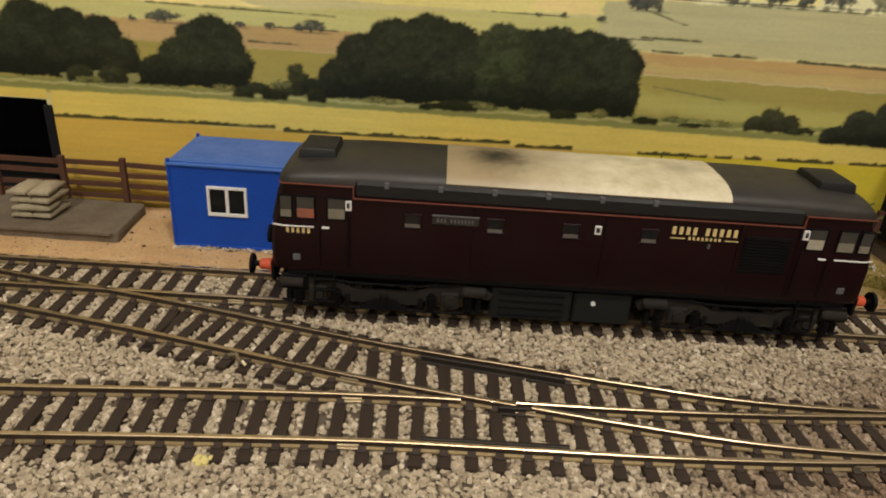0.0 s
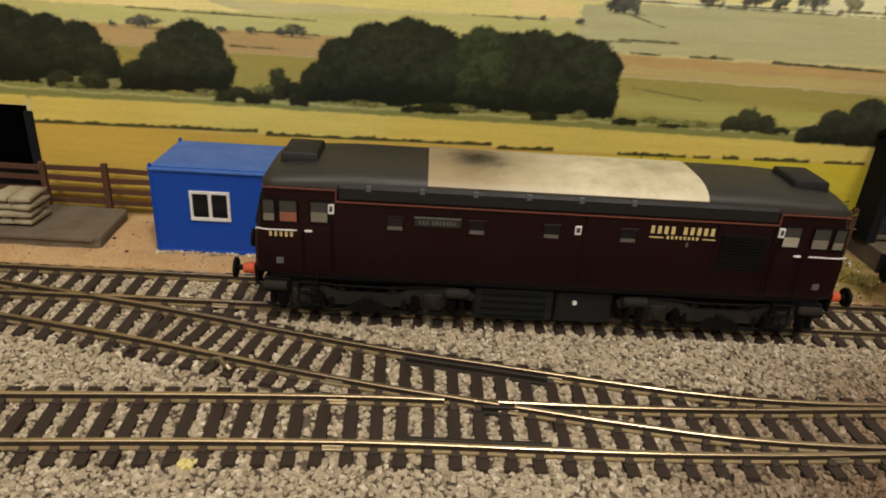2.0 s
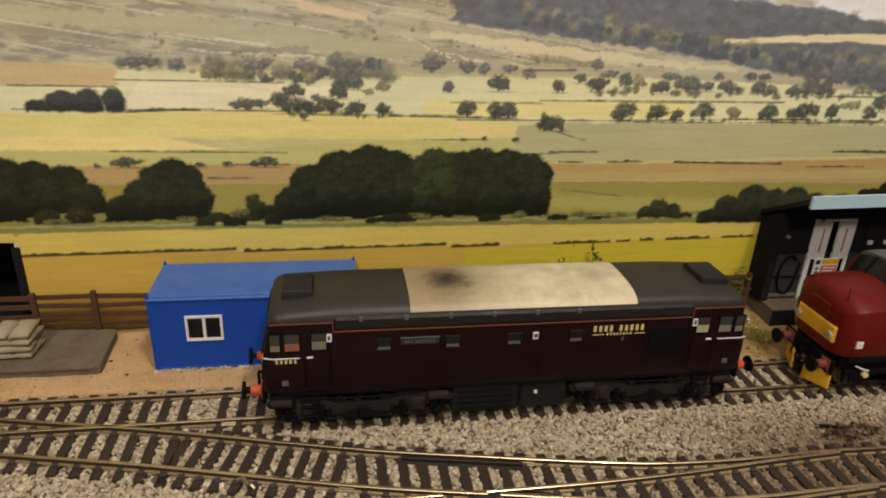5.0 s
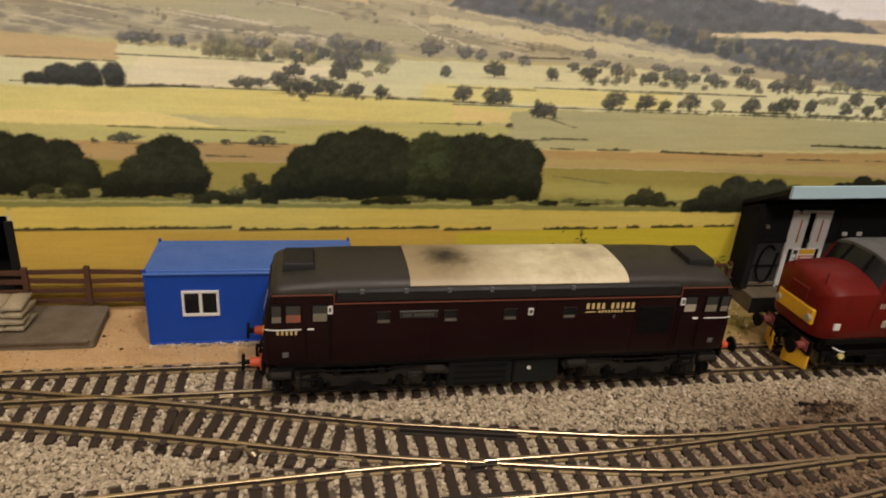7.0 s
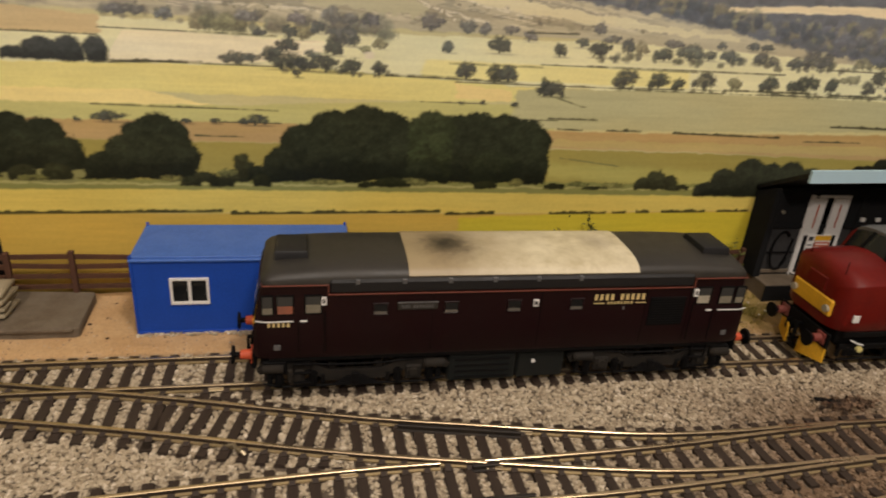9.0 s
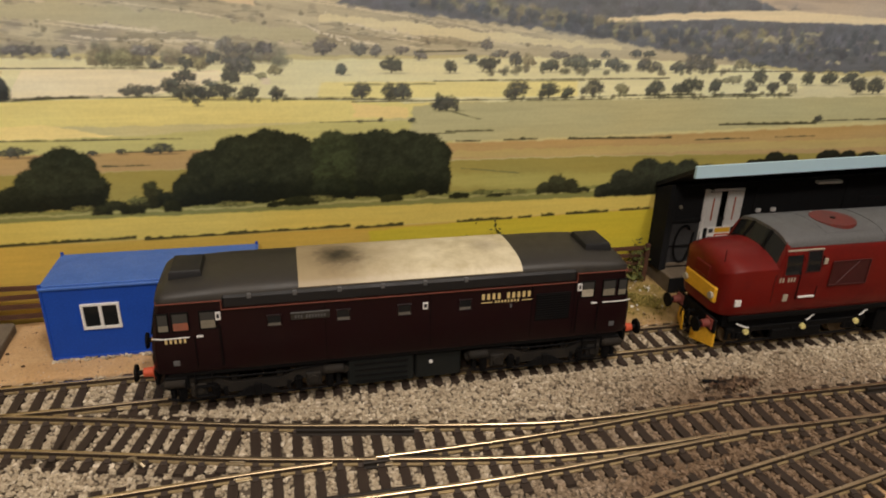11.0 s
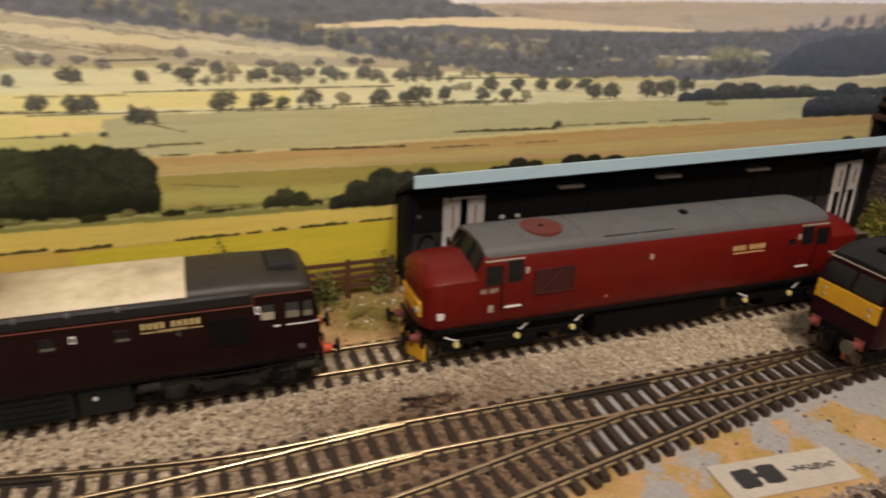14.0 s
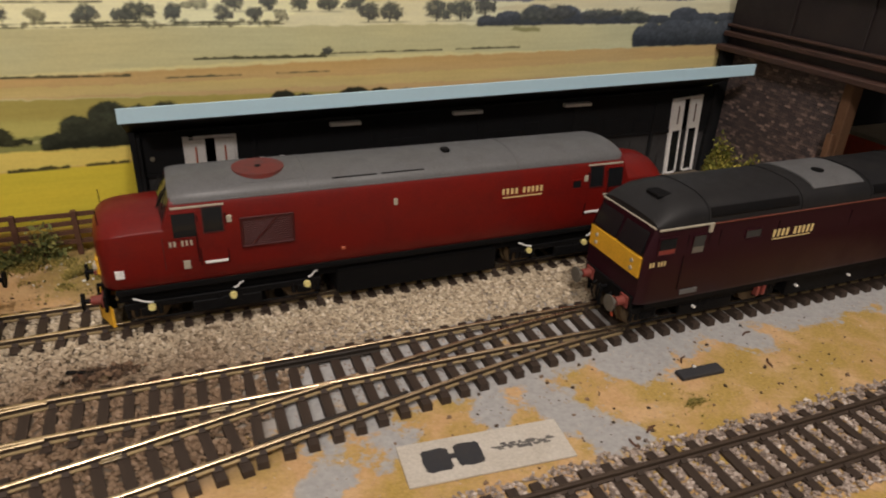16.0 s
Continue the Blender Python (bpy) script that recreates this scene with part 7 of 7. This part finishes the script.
for x, y, z, turn in ((-141.2, 238.4, 6.0, 88), (-144.4, 234.8, 8.9, 2), (-145.0, 242.2, 8.9, -3), (-148.2, 238.6, 11.8, 92), (-140.9, 238.2, 11.8, 87), (-148.6, 238.4, 14.7, 86), (-141.4, 238.6, 14.7, 93)):
    copy_thing(first, pose(x * MM, y * MM, z * MM, rz=turn))


def fence(x0, x1, y, posts, tall, rails):
    t = thing("fence", "brown wooden post and rail fence along the backdrop", "fence", 0, y, 0.3, group="fences")
    for i in range(posts):
        px = x0 + (x1 - x0) * i / (posts - 1) + rng.normal(0, 0.5)
        bm = bmesh.new()
        box(bm, px - 1.1, px + 1.1, -1.6, 0.6, -1, tall + rng.normal(0, 0.4), 0.2)
        part("post", bm, FENCEWOOD, t)
    for k, z in enumerate(rails):
        n = posts - 1
        for i in range(n):
            bm = bmesh.new()
            a, b = x0 + (x1 - x0) * i / n, x0 + (x1 - x0) * (i + 1) / n
            z0, z1 = z + rng.normal(0, 0.25), z + rng.normal(0, 0.25)
            loft(bm, [[(xx, yy, zz + hh) for yy, hh in ((-0.2, -0.95), (0.9, -0.95), (0.9, 0.95), (-0.2, 0.95))] for xx, zz in ((a, z0), (b, z1))])
            part("fence_rail", bm, FENCEWOOD, t)


fence(-169, -94, 255, 4, 22.0, (6.2, 10.6, 15.0, 19.4))
fence(0, 183.6, 255.5, 9, 21.0, (6.0, 10.2, 14.4, 18.6))


# ---- the long depot shed ----
def shed():
    t = thing("depot_shed", "long dark open-fronted depot shed with pale blue fascia", "shed", 0, 0, 0.2)
    boxes("plinth", CONCRETE, t, (189, 500, 239.5, 262, -1.5, 8.6), bevel=0.4, label="grey concrete platform")
    # thin black sheet that darkens the platform's front face
    boxes("platform_edge", SHEDDARK, t, (188.6, 500, 239.0, 239.5, -1.5, 8.2), bevel=0.1, label="black sheet over the platform's front face")
    bm = bmesh.new()
    loft(bm, [[(x, yy, zz) for yy, zz in ((251, 8.6), (254, 8.6), (254, top), (251, top))] for x, top in ((189, 52.5), (492, 58.0))])
    part("back_wall", bm, SHEDGREY, t, "dark grey panelled wall")
    for x0, x1, top in ((187.4, 189.6, 49.5), (491, 493.5, 55.0)):
        bm = bmesh.new()
        prism(bm, [(248.5, 8.6), (262, 8.6), (262, top - 1), (248.5, top + 5)], "x", x0, x1)
        part("side_wall", bm, SHEDDARK, t)
    boxes("corner_post", SHEDDARK, t, (189.8, 191.4, 248.6, 250.6, 8.6, 52.0), bevel=0.3)
    # upper half of the grey wall again, its shade put into a black colour
    bm = bmesh.new()
    loft(bm, [[(x, yy, zz) for yy, zz in ((250.4, 35.6), (251.2, 35.6), (251.2, top), (250.4, top))] for x, top in ((191.4, 52.4), (491, 57.6))])
    part("upper_wall", bm, SHEDDARK, t, "upper wall coloured black for the shade under the roof")
    boxes("waist_beam", SHEDDARK, t, (191.4, 491, 249.8, 250.9, 33.5, 35.5), bevel=0.2)
    boxes("kick_board", CONCRETE, t, (191.6, 212, 249.9, 250.9, 9.8, 11.6), bevel=0.2)
    for x in (210, 236, 290, 345, 400, 452):
        boxes("stanchion", SHEDDARK, t, (x, x + 2.0, 249.4, 251, 8.6, 52), bevel=0.2)
    # the fascia rises gently along the building, the roof falls to the back
    bm = bmesh.new()
    loft(bm, [[(x, yy, zc + hh) for yy, hh in ((228.2, -2.8), (229.6, -2.8), (229.6, 2.8), (228.2, 2.8))] for x, zc in ((185.4, 66.6), (495, 72.2))])
    part("fascia", bm, FASCIA, t, "pale blue painted fascia board")
    bm = bmesh.new()
    loft(bm, [[(x + dx, yy, zc + hh) for yy, hh, dx in ((229.6, -0.6, 0), (229.6, 1.6, 0), (261.8, -15.0, sk), (261.8, -17.0, sk))] for x, zc, sk in ((185.4, 66.6, 1), (495, 72.2, 0))])
    part("roof", bm, ROOF_BLACK, t, "black roof sloping down to the back")
    for x0, x1, z in ((270.5, 285, 52.0), (331, 346.5, 53.4), (393, 409, 53.6)):
        boxes("strip_light", WHITE, t, (x0, x1, 247.6, 250.9, z - 0.8, z + 0.8), bevel=0.2, label="switched-off strip light")
    for x0, x1, ztop, split, lean in ((208.6, 228.6, 49.6, 30.0, 0), (467.6, 486.4, 52.8, 35.0, -4.0)):
        bm = bmesh.new()
        box(bm, x0 - 1, x1 + 1, 249.4, 250.9, ztop - 0.2, ztop + 1.0, 0.2)
        for a in (x0 - 1, x1):
            box(bm, a, a + 1.0, 249.6, 250.9, 8.7, ztop - 0.2, 0.15)
        door = part("door_frame", bm, WHITE, t, "white door frame")
        mid = (x0 + x1) / 2
        for a, b in ((x0, mid - 2.0), (mid + 2.0, x1)):
            bm = bmesh.new()
            box(bm, a, b, 249.3, 250.8, split, ztop - 0.4, 0.2)
            for p, q in ((a, a + 1.1), (b - 1.1, b)):
                box(bm, p, q, 249.3, 250.8, 10.0, split, 0.12)
            box(bm, a + 1.1, b - 1.1, 249.3, 250.8, 9.2, 10.4, 0.12)
            leaf = part("door_leaf", bm, WHITE, door, "white door leaf with a dark glazed lower panel")
            boxes("pane", GLASS, leaf, (a + 1.1, b - 1.1, 249.8, 250.6, 10.4, split), bevel=0)
            boxes("pull_handle", ORANGE if x0 < 300 else FENCEWOOD, leaf, ((a + b) / 2 - 0.35, (a + b) / 2 + 0.35, 249.0, 249.4, split + 4, ztop - 3.5), bevel=0.1)
        boxes("door_gap", SHEDDARK, door, (mid - 2.0, mid + 2.0, 250.4, 250.95, 9.0, ztop - 0.2), bevel=0)
        if lean:
            foot = Matrix.Translation((mid * MM, 0, 8.7 * MM))
            door.matrix_basis = foot @ Matrix.Rotation(math.radians(lean), 4, "Y") @ foot.inverted()
    # hose loop, lamp and switches on the wall
    bm = bmesh.new()
    ring = [(199.5 + 4.8 * math.cos(a), 249.8, 22 + 10 * math.sin(a)) for a in np.linspace(0.9, 5.9, 20)]
    pipe(bm, ring, 0.55)
    pipe(bm, [(192, 250.2, 21), (209, 250.2, 21)], 0.35)
    pipe(bm, [(205, 250.0, 28), (204, 249.8, 21), (201.5, 249.8, 12)], 0.5)
    part("hose", bm, UNDER, t, "black hose hung in a loop")
    bm = bmesh.new()
    rod(bm, (195.0, 250.9, 42), (195.0, 249.4, 42), 0.95, seg=14)
    part("wall_lamp", bm, CABLIGHT, t, "small round pale lamp")
    for x in (238.6, 247.4):
        boxes("switch_box", WHITE, t, (x, x + 2.6, 249.4, 251, 37, 39), bevel=0.2, label="small white switch box")
    bm = bmesh.new()
    prism(bm, [(211.6, 21.2), (224.6, 21.2), (224.6, 30.6), (211.6, 30.6)], "y", 248.6, 249.1)
    sign = part("notice_board", bm, WHITE, t, "white and orange safety notice board")
    boxes("notice_panel", YELLOW, sign, (215.6, 224.2, 248.4, 248.65, 27.8, 30.2), bevel=0)
    boxes("notice_panel", ORANGE, sign, (215.6, 224.2, 248.4, 248.65, 21.8, 27.0), bevel=0)
    for a, b, low, high in ((212.3, 214.6, 27.8, 29.8), (212.2, 214.9, 25.2, 25.7), (212.2, 214.9, 23.2, 23.7)):
        boxes("notice_text", INK, sign, (a, b, 248.4, 248.65, low, high), bevel=0)
    for b, low, high in ((223.4, 25.6, 26.1), (222.0, 24.0, 24.5), (223.0, 22.6, 23.0)):
        boxes("notice_text", WHITE, sign, (216.6, b, 248.25, 248.45, low, high), bevel=0)
    for x, w, h in ((300, 16, 7), (318, 9, 11), (352, 18, 7), (372, 8, 10), (420, 14, 8), (440, 9, 6)):
        boxes("wall_panel", SHEDDARK, t, (x, x + w, 249.8, 251, 35.6, 35.6 + h), bevel=0.3)


shed()


# ---- plants ----
def blades(name, n, cx, cy, rx, ry, tall, material, label, category, spread=0.5):
    a, r = rng.random(n) * 2 * np.pi, np.abs(rng.normal(0, 0.48, n))
    x, y = cx + rx * r * np.cos(a), cy + ry * r * np.sin(a)
    keep = grain(x / (rx * 0.35), y / (ry * 0.35), 2, cx) > 0.30 + 0.22 * np.clip(r, 0, 1)
    a, r, x, y = a[keep], np.clip(r[keep], 0, 1), x[keep], np.minimum(y[keep], 259.0)
    n = len(x)
    z = ground_height(x, y)
    h = tall * (0.4 + 0.6 * rng.random(n)) * (1.1 - 0.6 * r)
    lean = rng.normal(0, spread, (n, 2)) * h[:, None]
    w = 0.22 + 0.2 * rng.random(n)
    t = rng.random(n) * np.pi
    dx, dy = w * np.cos(t), w * np.sin(t)
    v = np.stack([np.stack([x - dx, y - dy, z - 0.2], -1), np.stack([x + dx, y + dy, z - 0.2], -1), np.stack([x + lean[:, 0] * 0.4 + dx * 0.6, y + lean[:, 1] * 0.4 + dy * 0.6, z + h * 0.6], -1), np.stack([x + lean[:, 0], y + lean[:, 1], z + h], -1)], 1)
    f = (np.array([(0, 1, 2), (0, 2, 3)])[None] + 4 * np.arange(n)[:, None, None]).reshape(-1, 3)
    return tagged(raw(name, v.reshape(-1, 3), f, material, None, label, "stuff"), category=category)


def bush(cx, cy, z, rx, ry, rz, n, label, leaf=1.0, leaf_mat=None):
    t = thing("bush", label, "bush", cx, cy, z)
    bm = bmesh.new()
    for i in range(7):
        a = i * 0.9 + rng.random()
        pipe(bm, [(0, 0, -0.5), (rx * 0.3 * math.cos(a), ry * 0.3 * math.sin(a), rz * 0.5), (rx * 0.7 * math.cos(a), ry * 0.7 * math.sin(a), rz * (0.55 + 0.3 * rng.random()))], 0.3, 5)
    part("stem", bm, FENCEWOOD, t)
    u = rng.normal(0, 1, (n, 3))
    u /= np.linalg.norm(u, axis=1)[:, None]
    lump = 1 + 0.28 * np.sin(u[:, 0] * 5 + cx) * np.cos(u[:, 1] * 6) + 0.2 * np.sin(u[:, 2] * 8)
    p = u * (0.55 + 0.45 * rng.random((n, 1))) * lump[:, None] * (rx, ry, rz)
    p[:, 2] = np.abs(p[:, 2])
    p += rng.normal(0, 0.06, (n, 3)) * (rx, ry, rz)
    s = leaf * (0.5 + 0.6 * rng.random((n, 1, 1)))
    q = rng.normal(0, 1, (n, 3, 3)) * s * 0.8
    v = p[:, None] + np.concatenate([q, q[:, :1] - q[:, 1:2] + q[:, 2:3]], 1)[:, [0, 1, 2, 3]]
    f = (np.array([(0, 1, 2), (0, 2, 3)])[None] + 4 * np.arange(n)[:, None, None]).reshape(-1, 3)
    raw("leaves", v.reshape(-1, 3), f, leaf_mat or LEAVES, t, "olive green and yellow scatter leaves")


blades("grass", 11000, 164, 236, 22, 19, 2.6, GRASS, "tufts of dry olive grass beside the shed", "grass")
blades("grass", 1500, 142, 247, 24, 7, 3.4, GRASS, "dry grass growing along the fence", "grass")
blades("grass", 3200, 78, 250, 62, 4.5, 4.6, WEEDS, "dark weeds along the foot of the fence", "grass")
blades("grass", 160, 126, 231, 5, 4, 3.4, GRASS, "small weed tuft in the sand", "grass")
blades("grass", 820, 353, 87, 8.0, 5.5, 1.7, GRASS, "yellow green turf tuft beside the yard", "grass")
blades("grass", 1500, -150, 92, 34, 16, 5.5, GRASS, "blurred green tuft at the layout's edge", "grass")
bush(88, 258.0, 0.4, 9, 2.6, 25, 1500, "olive bush growing behind the fence", 1.0)
bush(103, 258.0, 0.4, 8, 2.6, 26, 1500, "low olive green bush behind the fence", 1.0)
bush(148, 251, 0.4, 9, 3, 14, 900, "straggling green creeper over the fence", 0.8)
bush(133, 249, 0.4, 10, 3.5, 9, 900, "low straggling weed at the foot of the fence", 0.8)
bush(500, 243, 0.2, 9, 8, 25, 3000, "dense yellow green bush beside the shed door", 0.9, BRIGHT_LEAVES)
bush(502, 224, 0.2, 7, 12, 21, 1700, "low yellow green bush against the brick wall", 0.9, BRIGHT_LEAVES)
bush(179, 256.5, 0.4, 6, 3, 21, 420, "small dark bush at the corner of the shed", 1.0)


# ---- odds and ends in the yard ----
def card():
    t = thing("card_template", "grey card with two black rectangles lying on the ground", "card", 277.5, 89.3, -2.35, -5)
    boxes("sheet", CARD, t, (-25.5, 26.0, -8.4, 8.2, -0.2, 0.5), bevel=0.12)
    for x0, x1, y0, y1 in ((-19.4, -11.0, -4.6, 4.2), (-9.4, -1.2, -4.2, 4.6)):  # torn-edged black paper
        bm = bmesh.new()
        rim = []
        for k in range(28):
            a = 2 * math.pi * k / 28
            c, sn = math.cos(a), math.sin(a)
            rim.append(((x0 + x1) / 2 + (x1 - x0) / 2 * math.copysign(abs(c) ** 0.35, c) * (1 + 0.05 * math.sin(k * 3.7)), (y0 + y1) / 2 + (y1 - y0) / 2 * math.copysign(abs(sn) ** 0.35, sn) * (1 + 0.06 * math.sin(k * 2.3 + x0))))
        prism(bm, rim, "z", 0.5, 0.72)
        part("black_patch", bm, INK, t)
    boxes("black_tab", INK, t, (-11.3, -9.2, -0.6, 1.4, 0.5, 0.68), bevel=0.05)
    bm = bmesh.new()
    for k in range(46):
        x = 3.0 + 18.5 * k / 45 + rng.normal(0, 0.5)
        y = 0.2 + 1.6 * math.sin(k * 0.9) * rng.random() + rng.normal(0, 0.5)
        a, b = 0.3 + rng.random() * 0.9, 0.15 + rng.random() * 0.35
        box(bm, x - a, x + a, y - b, y + b, 0.5, 0.58 + 0.04 * rng.random())
    part("smudged_marks", bm, SMUDGE, t, "illegible smudged marks")


card()
bar = thing("sleeper_offcut", "black plastic sleeper offcut lying on the ground", "offcut", 366.5, 99.5, -2.4, -3)
boxes("offcut", INK, bar, (-9, 9, -2.4, 2.4, -0.2, 1.6), bevel=0.3)
boxes("lug", WHITE, bar, (-1.6, -0.6, 1.6, 2.4, 1.5, 2.2), bevel=0.1)
motor = thing("point_lever", "dark brown point lever and debris beside the track", "point lever", 170, 162, -0.4, -18)
boxes("base", FENCEWOOD, motor, (-6, 6, -2.2, 2.0, -0.6, 1.0), bevel=0.4)
boxes("lever", UNDER, motor, (-9, 3, -0.8, 0.6, 0.8, 1.8), bevel=0.3)
boxes("lug", RUST, motor, (2.6, 5.4, -4.6, -1.5, -0.2, 1.7), bevel=0.3)
bits = 190
stones("debris", 172.5 + rng.normal(0, 4.2, bits), 160.5 + rng.normal(0, 1.9, bits), 0.3 + np.abs(rng.normal(0, 0.6, bits)), 0.5 + 0.8 * rng.random(bits), RUSTY_BITS, "rusty brown debris heaped round the point lever", "debris")
for x, y, turn in ((231, 141, 8), (366, 108, 40), (331, 81, 25), (396, 96, 70), (402, 114, 15), (322, 77, 100)):
    twig = thing("twig", "small dark twig lying on the sand", "twig", x, y, float(ground_height(x, y)) + 0.4, turn, group="debris")
    bm = bmesh.new()
    pipe(bm, [(-2.2, 0, 0), (0.2, 0.5, 0.3), (2.4, -0.2, 0.1)], 0.35, 5)
    part("stick", bm, FENCEWOOD, twig)
wagon = thing("red_wagon", "red open wagon with a pale edge parked under the bridge", "wagon", 584, 194, 14.6)
# raised ground under the wagon; shade below the bridge is in its colour
tagged(boxes("embankment", SHEDDARK, None, (542, 690, 150, 254, -6, 14.5), bevel=0.5), "raised ground under the bridge, coloured near-black for the shade", "embankment", kind="structure")
boxes("body", BUFRED, wagon, (-34, 34, -14, 14, 10, 26), bevel=0.6)
boxes("top_edge", BONE, wagon, (-35, 35, -15, 15, 26, 28.5), bevel=0.4)
boxes("underframe", UNDER, wagon, (-32, 32, -12, 12, 0.5, 10), bevel=0.5)
plank = thing("red_board", "small red and white board lying beside the yard track", "board", 497, 113, -2.4, 4)
boxes("board", BUFRED, plank, (-12, 12, -1.6, 1.6, 0, 1.4), bevel=0.3)
boxes("stripe", WHITE, plank, (-11, 11, -0.6, 0.6, 1.4, 1.55), bevel=0.05)

for owner, line, x, off in ((track_b, crossing, -15.6, -H), (track_c, front_line, -14, H), (track_c, front_line, -12.6, -H), (track_b, crossing, 31.0, -H), (track_b, crossing, 45, H), (track_a, siding, -57, -H),
                            (track_a, siding, 128, -H), (track_b, crossing, 206, -H), (track_d, yard_line, 176, H), (track_c, front_line, 112, -H), (track_b, crossing, 300, H)):
    y, d = float(line(x)) + off, math.atan(float(line(x + 1) - line(x - 1)) / 2)
    bm = bmesh.new()
    box(bm, -2.6, 2.6, -1.3, 1.3, 0.15, 0.7, 0.1)
    box(bm, -2.6, 2.6, -0.7, 0.7, 0.6, 1.3, 0.1)
    bm.transform(Matrix.Translation((x, y, 0)) @ Matrix.Rotation(d, 4, "Z"))
    part("rail_joiner", bm, NICKEL, owner, "bright metal rail joiner")
link = thing("wire_link", "bent silver wire link lying beside the crossover rail", "wire", -47.4, 155.6, 0.6, -20)
bm = bmesh.new()
pipe(bm, [(-3.4, 1.2, 0.6), (-1.2, 1.5, 1.2), (0.4, 0.2, 1.0), (2.2, -0.6, 1.3), (3.6, -1.0, 0.5)], 0.65)
part("wire", bm, NICKEL, link)
spot = thing("paint_spot", "yellow paint spot on the ballast beside the rail", "paint spot", -45, 119.0, -0.3)
bm = bmesh.new()
for i in range(7):
    box(bm, -1.9 + i * 0.55, -0.6 + i * 0.5, -1.6 + math.sin(i * 2.4) * 0.9, 0.2 + math.sin(i * 2.4) * 0.9, -0.4, 0.55 + 0.2 * math.sin(i * 1.7), 0.15)
part("spot", bm, PALEYELLOW, spot)
crumbs = 190
crx, cry = 250 + rng.random(crumbs) * 190, 62 + rng.random(crumbs) * 58
stones("debris", crx, cry, ground_height(crx, cry) + 0.15, 0.25 + 0.75 * rng.random(crumbs) ** 3, RUSTY_BITS, "dark crumbs and grit scattered over the yard", "debris")
flecks = 70
fx, fy = 112 + rng.random(flecks) * 72, 222 + rng.random(flecks) ** 0.7 * 32
stones("grit", fx, fy, ground_height(fx, fy) + 0.4, 0.25 + 0.6 * rng.random(flecks) ** 2, WHITE, "white flecks of stone among the grass", "grit")
clods = 90
fx, fy = -130 + rng.random(clods) * 300, 214 + rng.random(clods) * 40
stones("grit", fx, fy, ground_height(fx, fy) + 0.2, 0.3 + 0.6 * rng.random(clods) ** 2, RUSTY_BITS, "dark brown clods scattered over the sand", "grit")
chips = 160
cx_ = -91 + rng.random(chips) ** 0.8 * 70
stones("ballast", cx_, 224.2 + rng.normal(0, 0.7, chips), np.full(chips, 0.9), 0.5 + 0.5 * rng.random(chips), BALLAST, "pale stone chips along the foot of the cabin", "ballast")

# ---- sleepers, one by one ----
def sleeper_mesh():
    bm = bmesh.new()
    box(bm, -1.75, 1.75, -0.5, 0.5, -2.7, 0.0)
    for v in bm.verts:
        if v.co.z > -1:
            v.co.x *= 0.9
            v.co.y *= 0.985
    bm.transform(Matrix.Scale(MM, 4))
    me = bpy.data.meshes.new("sleeper")
    bm.to_mesh(me)
    bm.free()
    me.materials.append(SLEEPER)
    return me


SLEEPER_MESH = sleeper_mesh()
for x, y, length, slope, owner, carried in SLEEPERS:
    ob = new("sleeper", SLEEPER_MESH)
    ob.parent = owner
    m = pose(x * MM, y * MM, 0.05 * MM, 0, 0, math.degrees(math.atan(slope)) + rng.normal(0, 0.5)) @ Matrix.Diagonal((1, length, 1, 1))
    ob.matrix_basis = m
chairs_v, chairs_f = [], []
for x, y, length, slope, owner, carried in SLEEPERS:
    z = -1.6 if owner is track_e else 0.0
    for line in carried:
        for off in (-H, H):
            for side in (-1, 1):
                cy = float(line(x)) + off + side * 1.3
                cx = x - slope * (cy - y)
                i = len(chairs_v)
                chairs_v += [(cx + a * 1.0, cy + b * 0.65, z + c) for a in (-1, 1) for b in (-1, 1) for c in (0.0, 1.05 if b == -side else 0.4)]
                chairs_f += [(i, i + 1, i + 3, i + 2), (i + 4, i + 6, i + 7, i + 5), (i, i + 4, i + 5, i + 1), (i + 2, i + 3, i + 7, i + 6), (i + 1, i + 5, i + 7, i + 3)]
tagged(raw("rail_chairs", chairs_v, chairs_f, SLEEPER, None, "small dark rail fixings moulded on every sleeper", "stuff"), category="rail fixings")


# ---- the bricks of the abutment that lie nearest, one by one ----
brick_shapes = {}
for long in (3.5, 1.65):
    me = bpy.data.meshes.new("brick")
    c = [(x * MM, y * MM, z * MM) for x in (0, 1.4) for y in (0, long) for z in (0, 1.2)]
    me.from_pydata(c, [], [(0, 1, 3, 2), (0, 4, 5, 1), (2, 3, 7, 6), (1, 5, 7, 3), (0, 2, 6, 4)])
    me.materials.append(BRICKS)
    brick_shapes[long] = me
for long, out, y, z in near_bricks:
    ob = new("brick", brick_shapes[long])
    ob.parent = abutment
    ob.location = (out * MM, y * MM, z * MM)
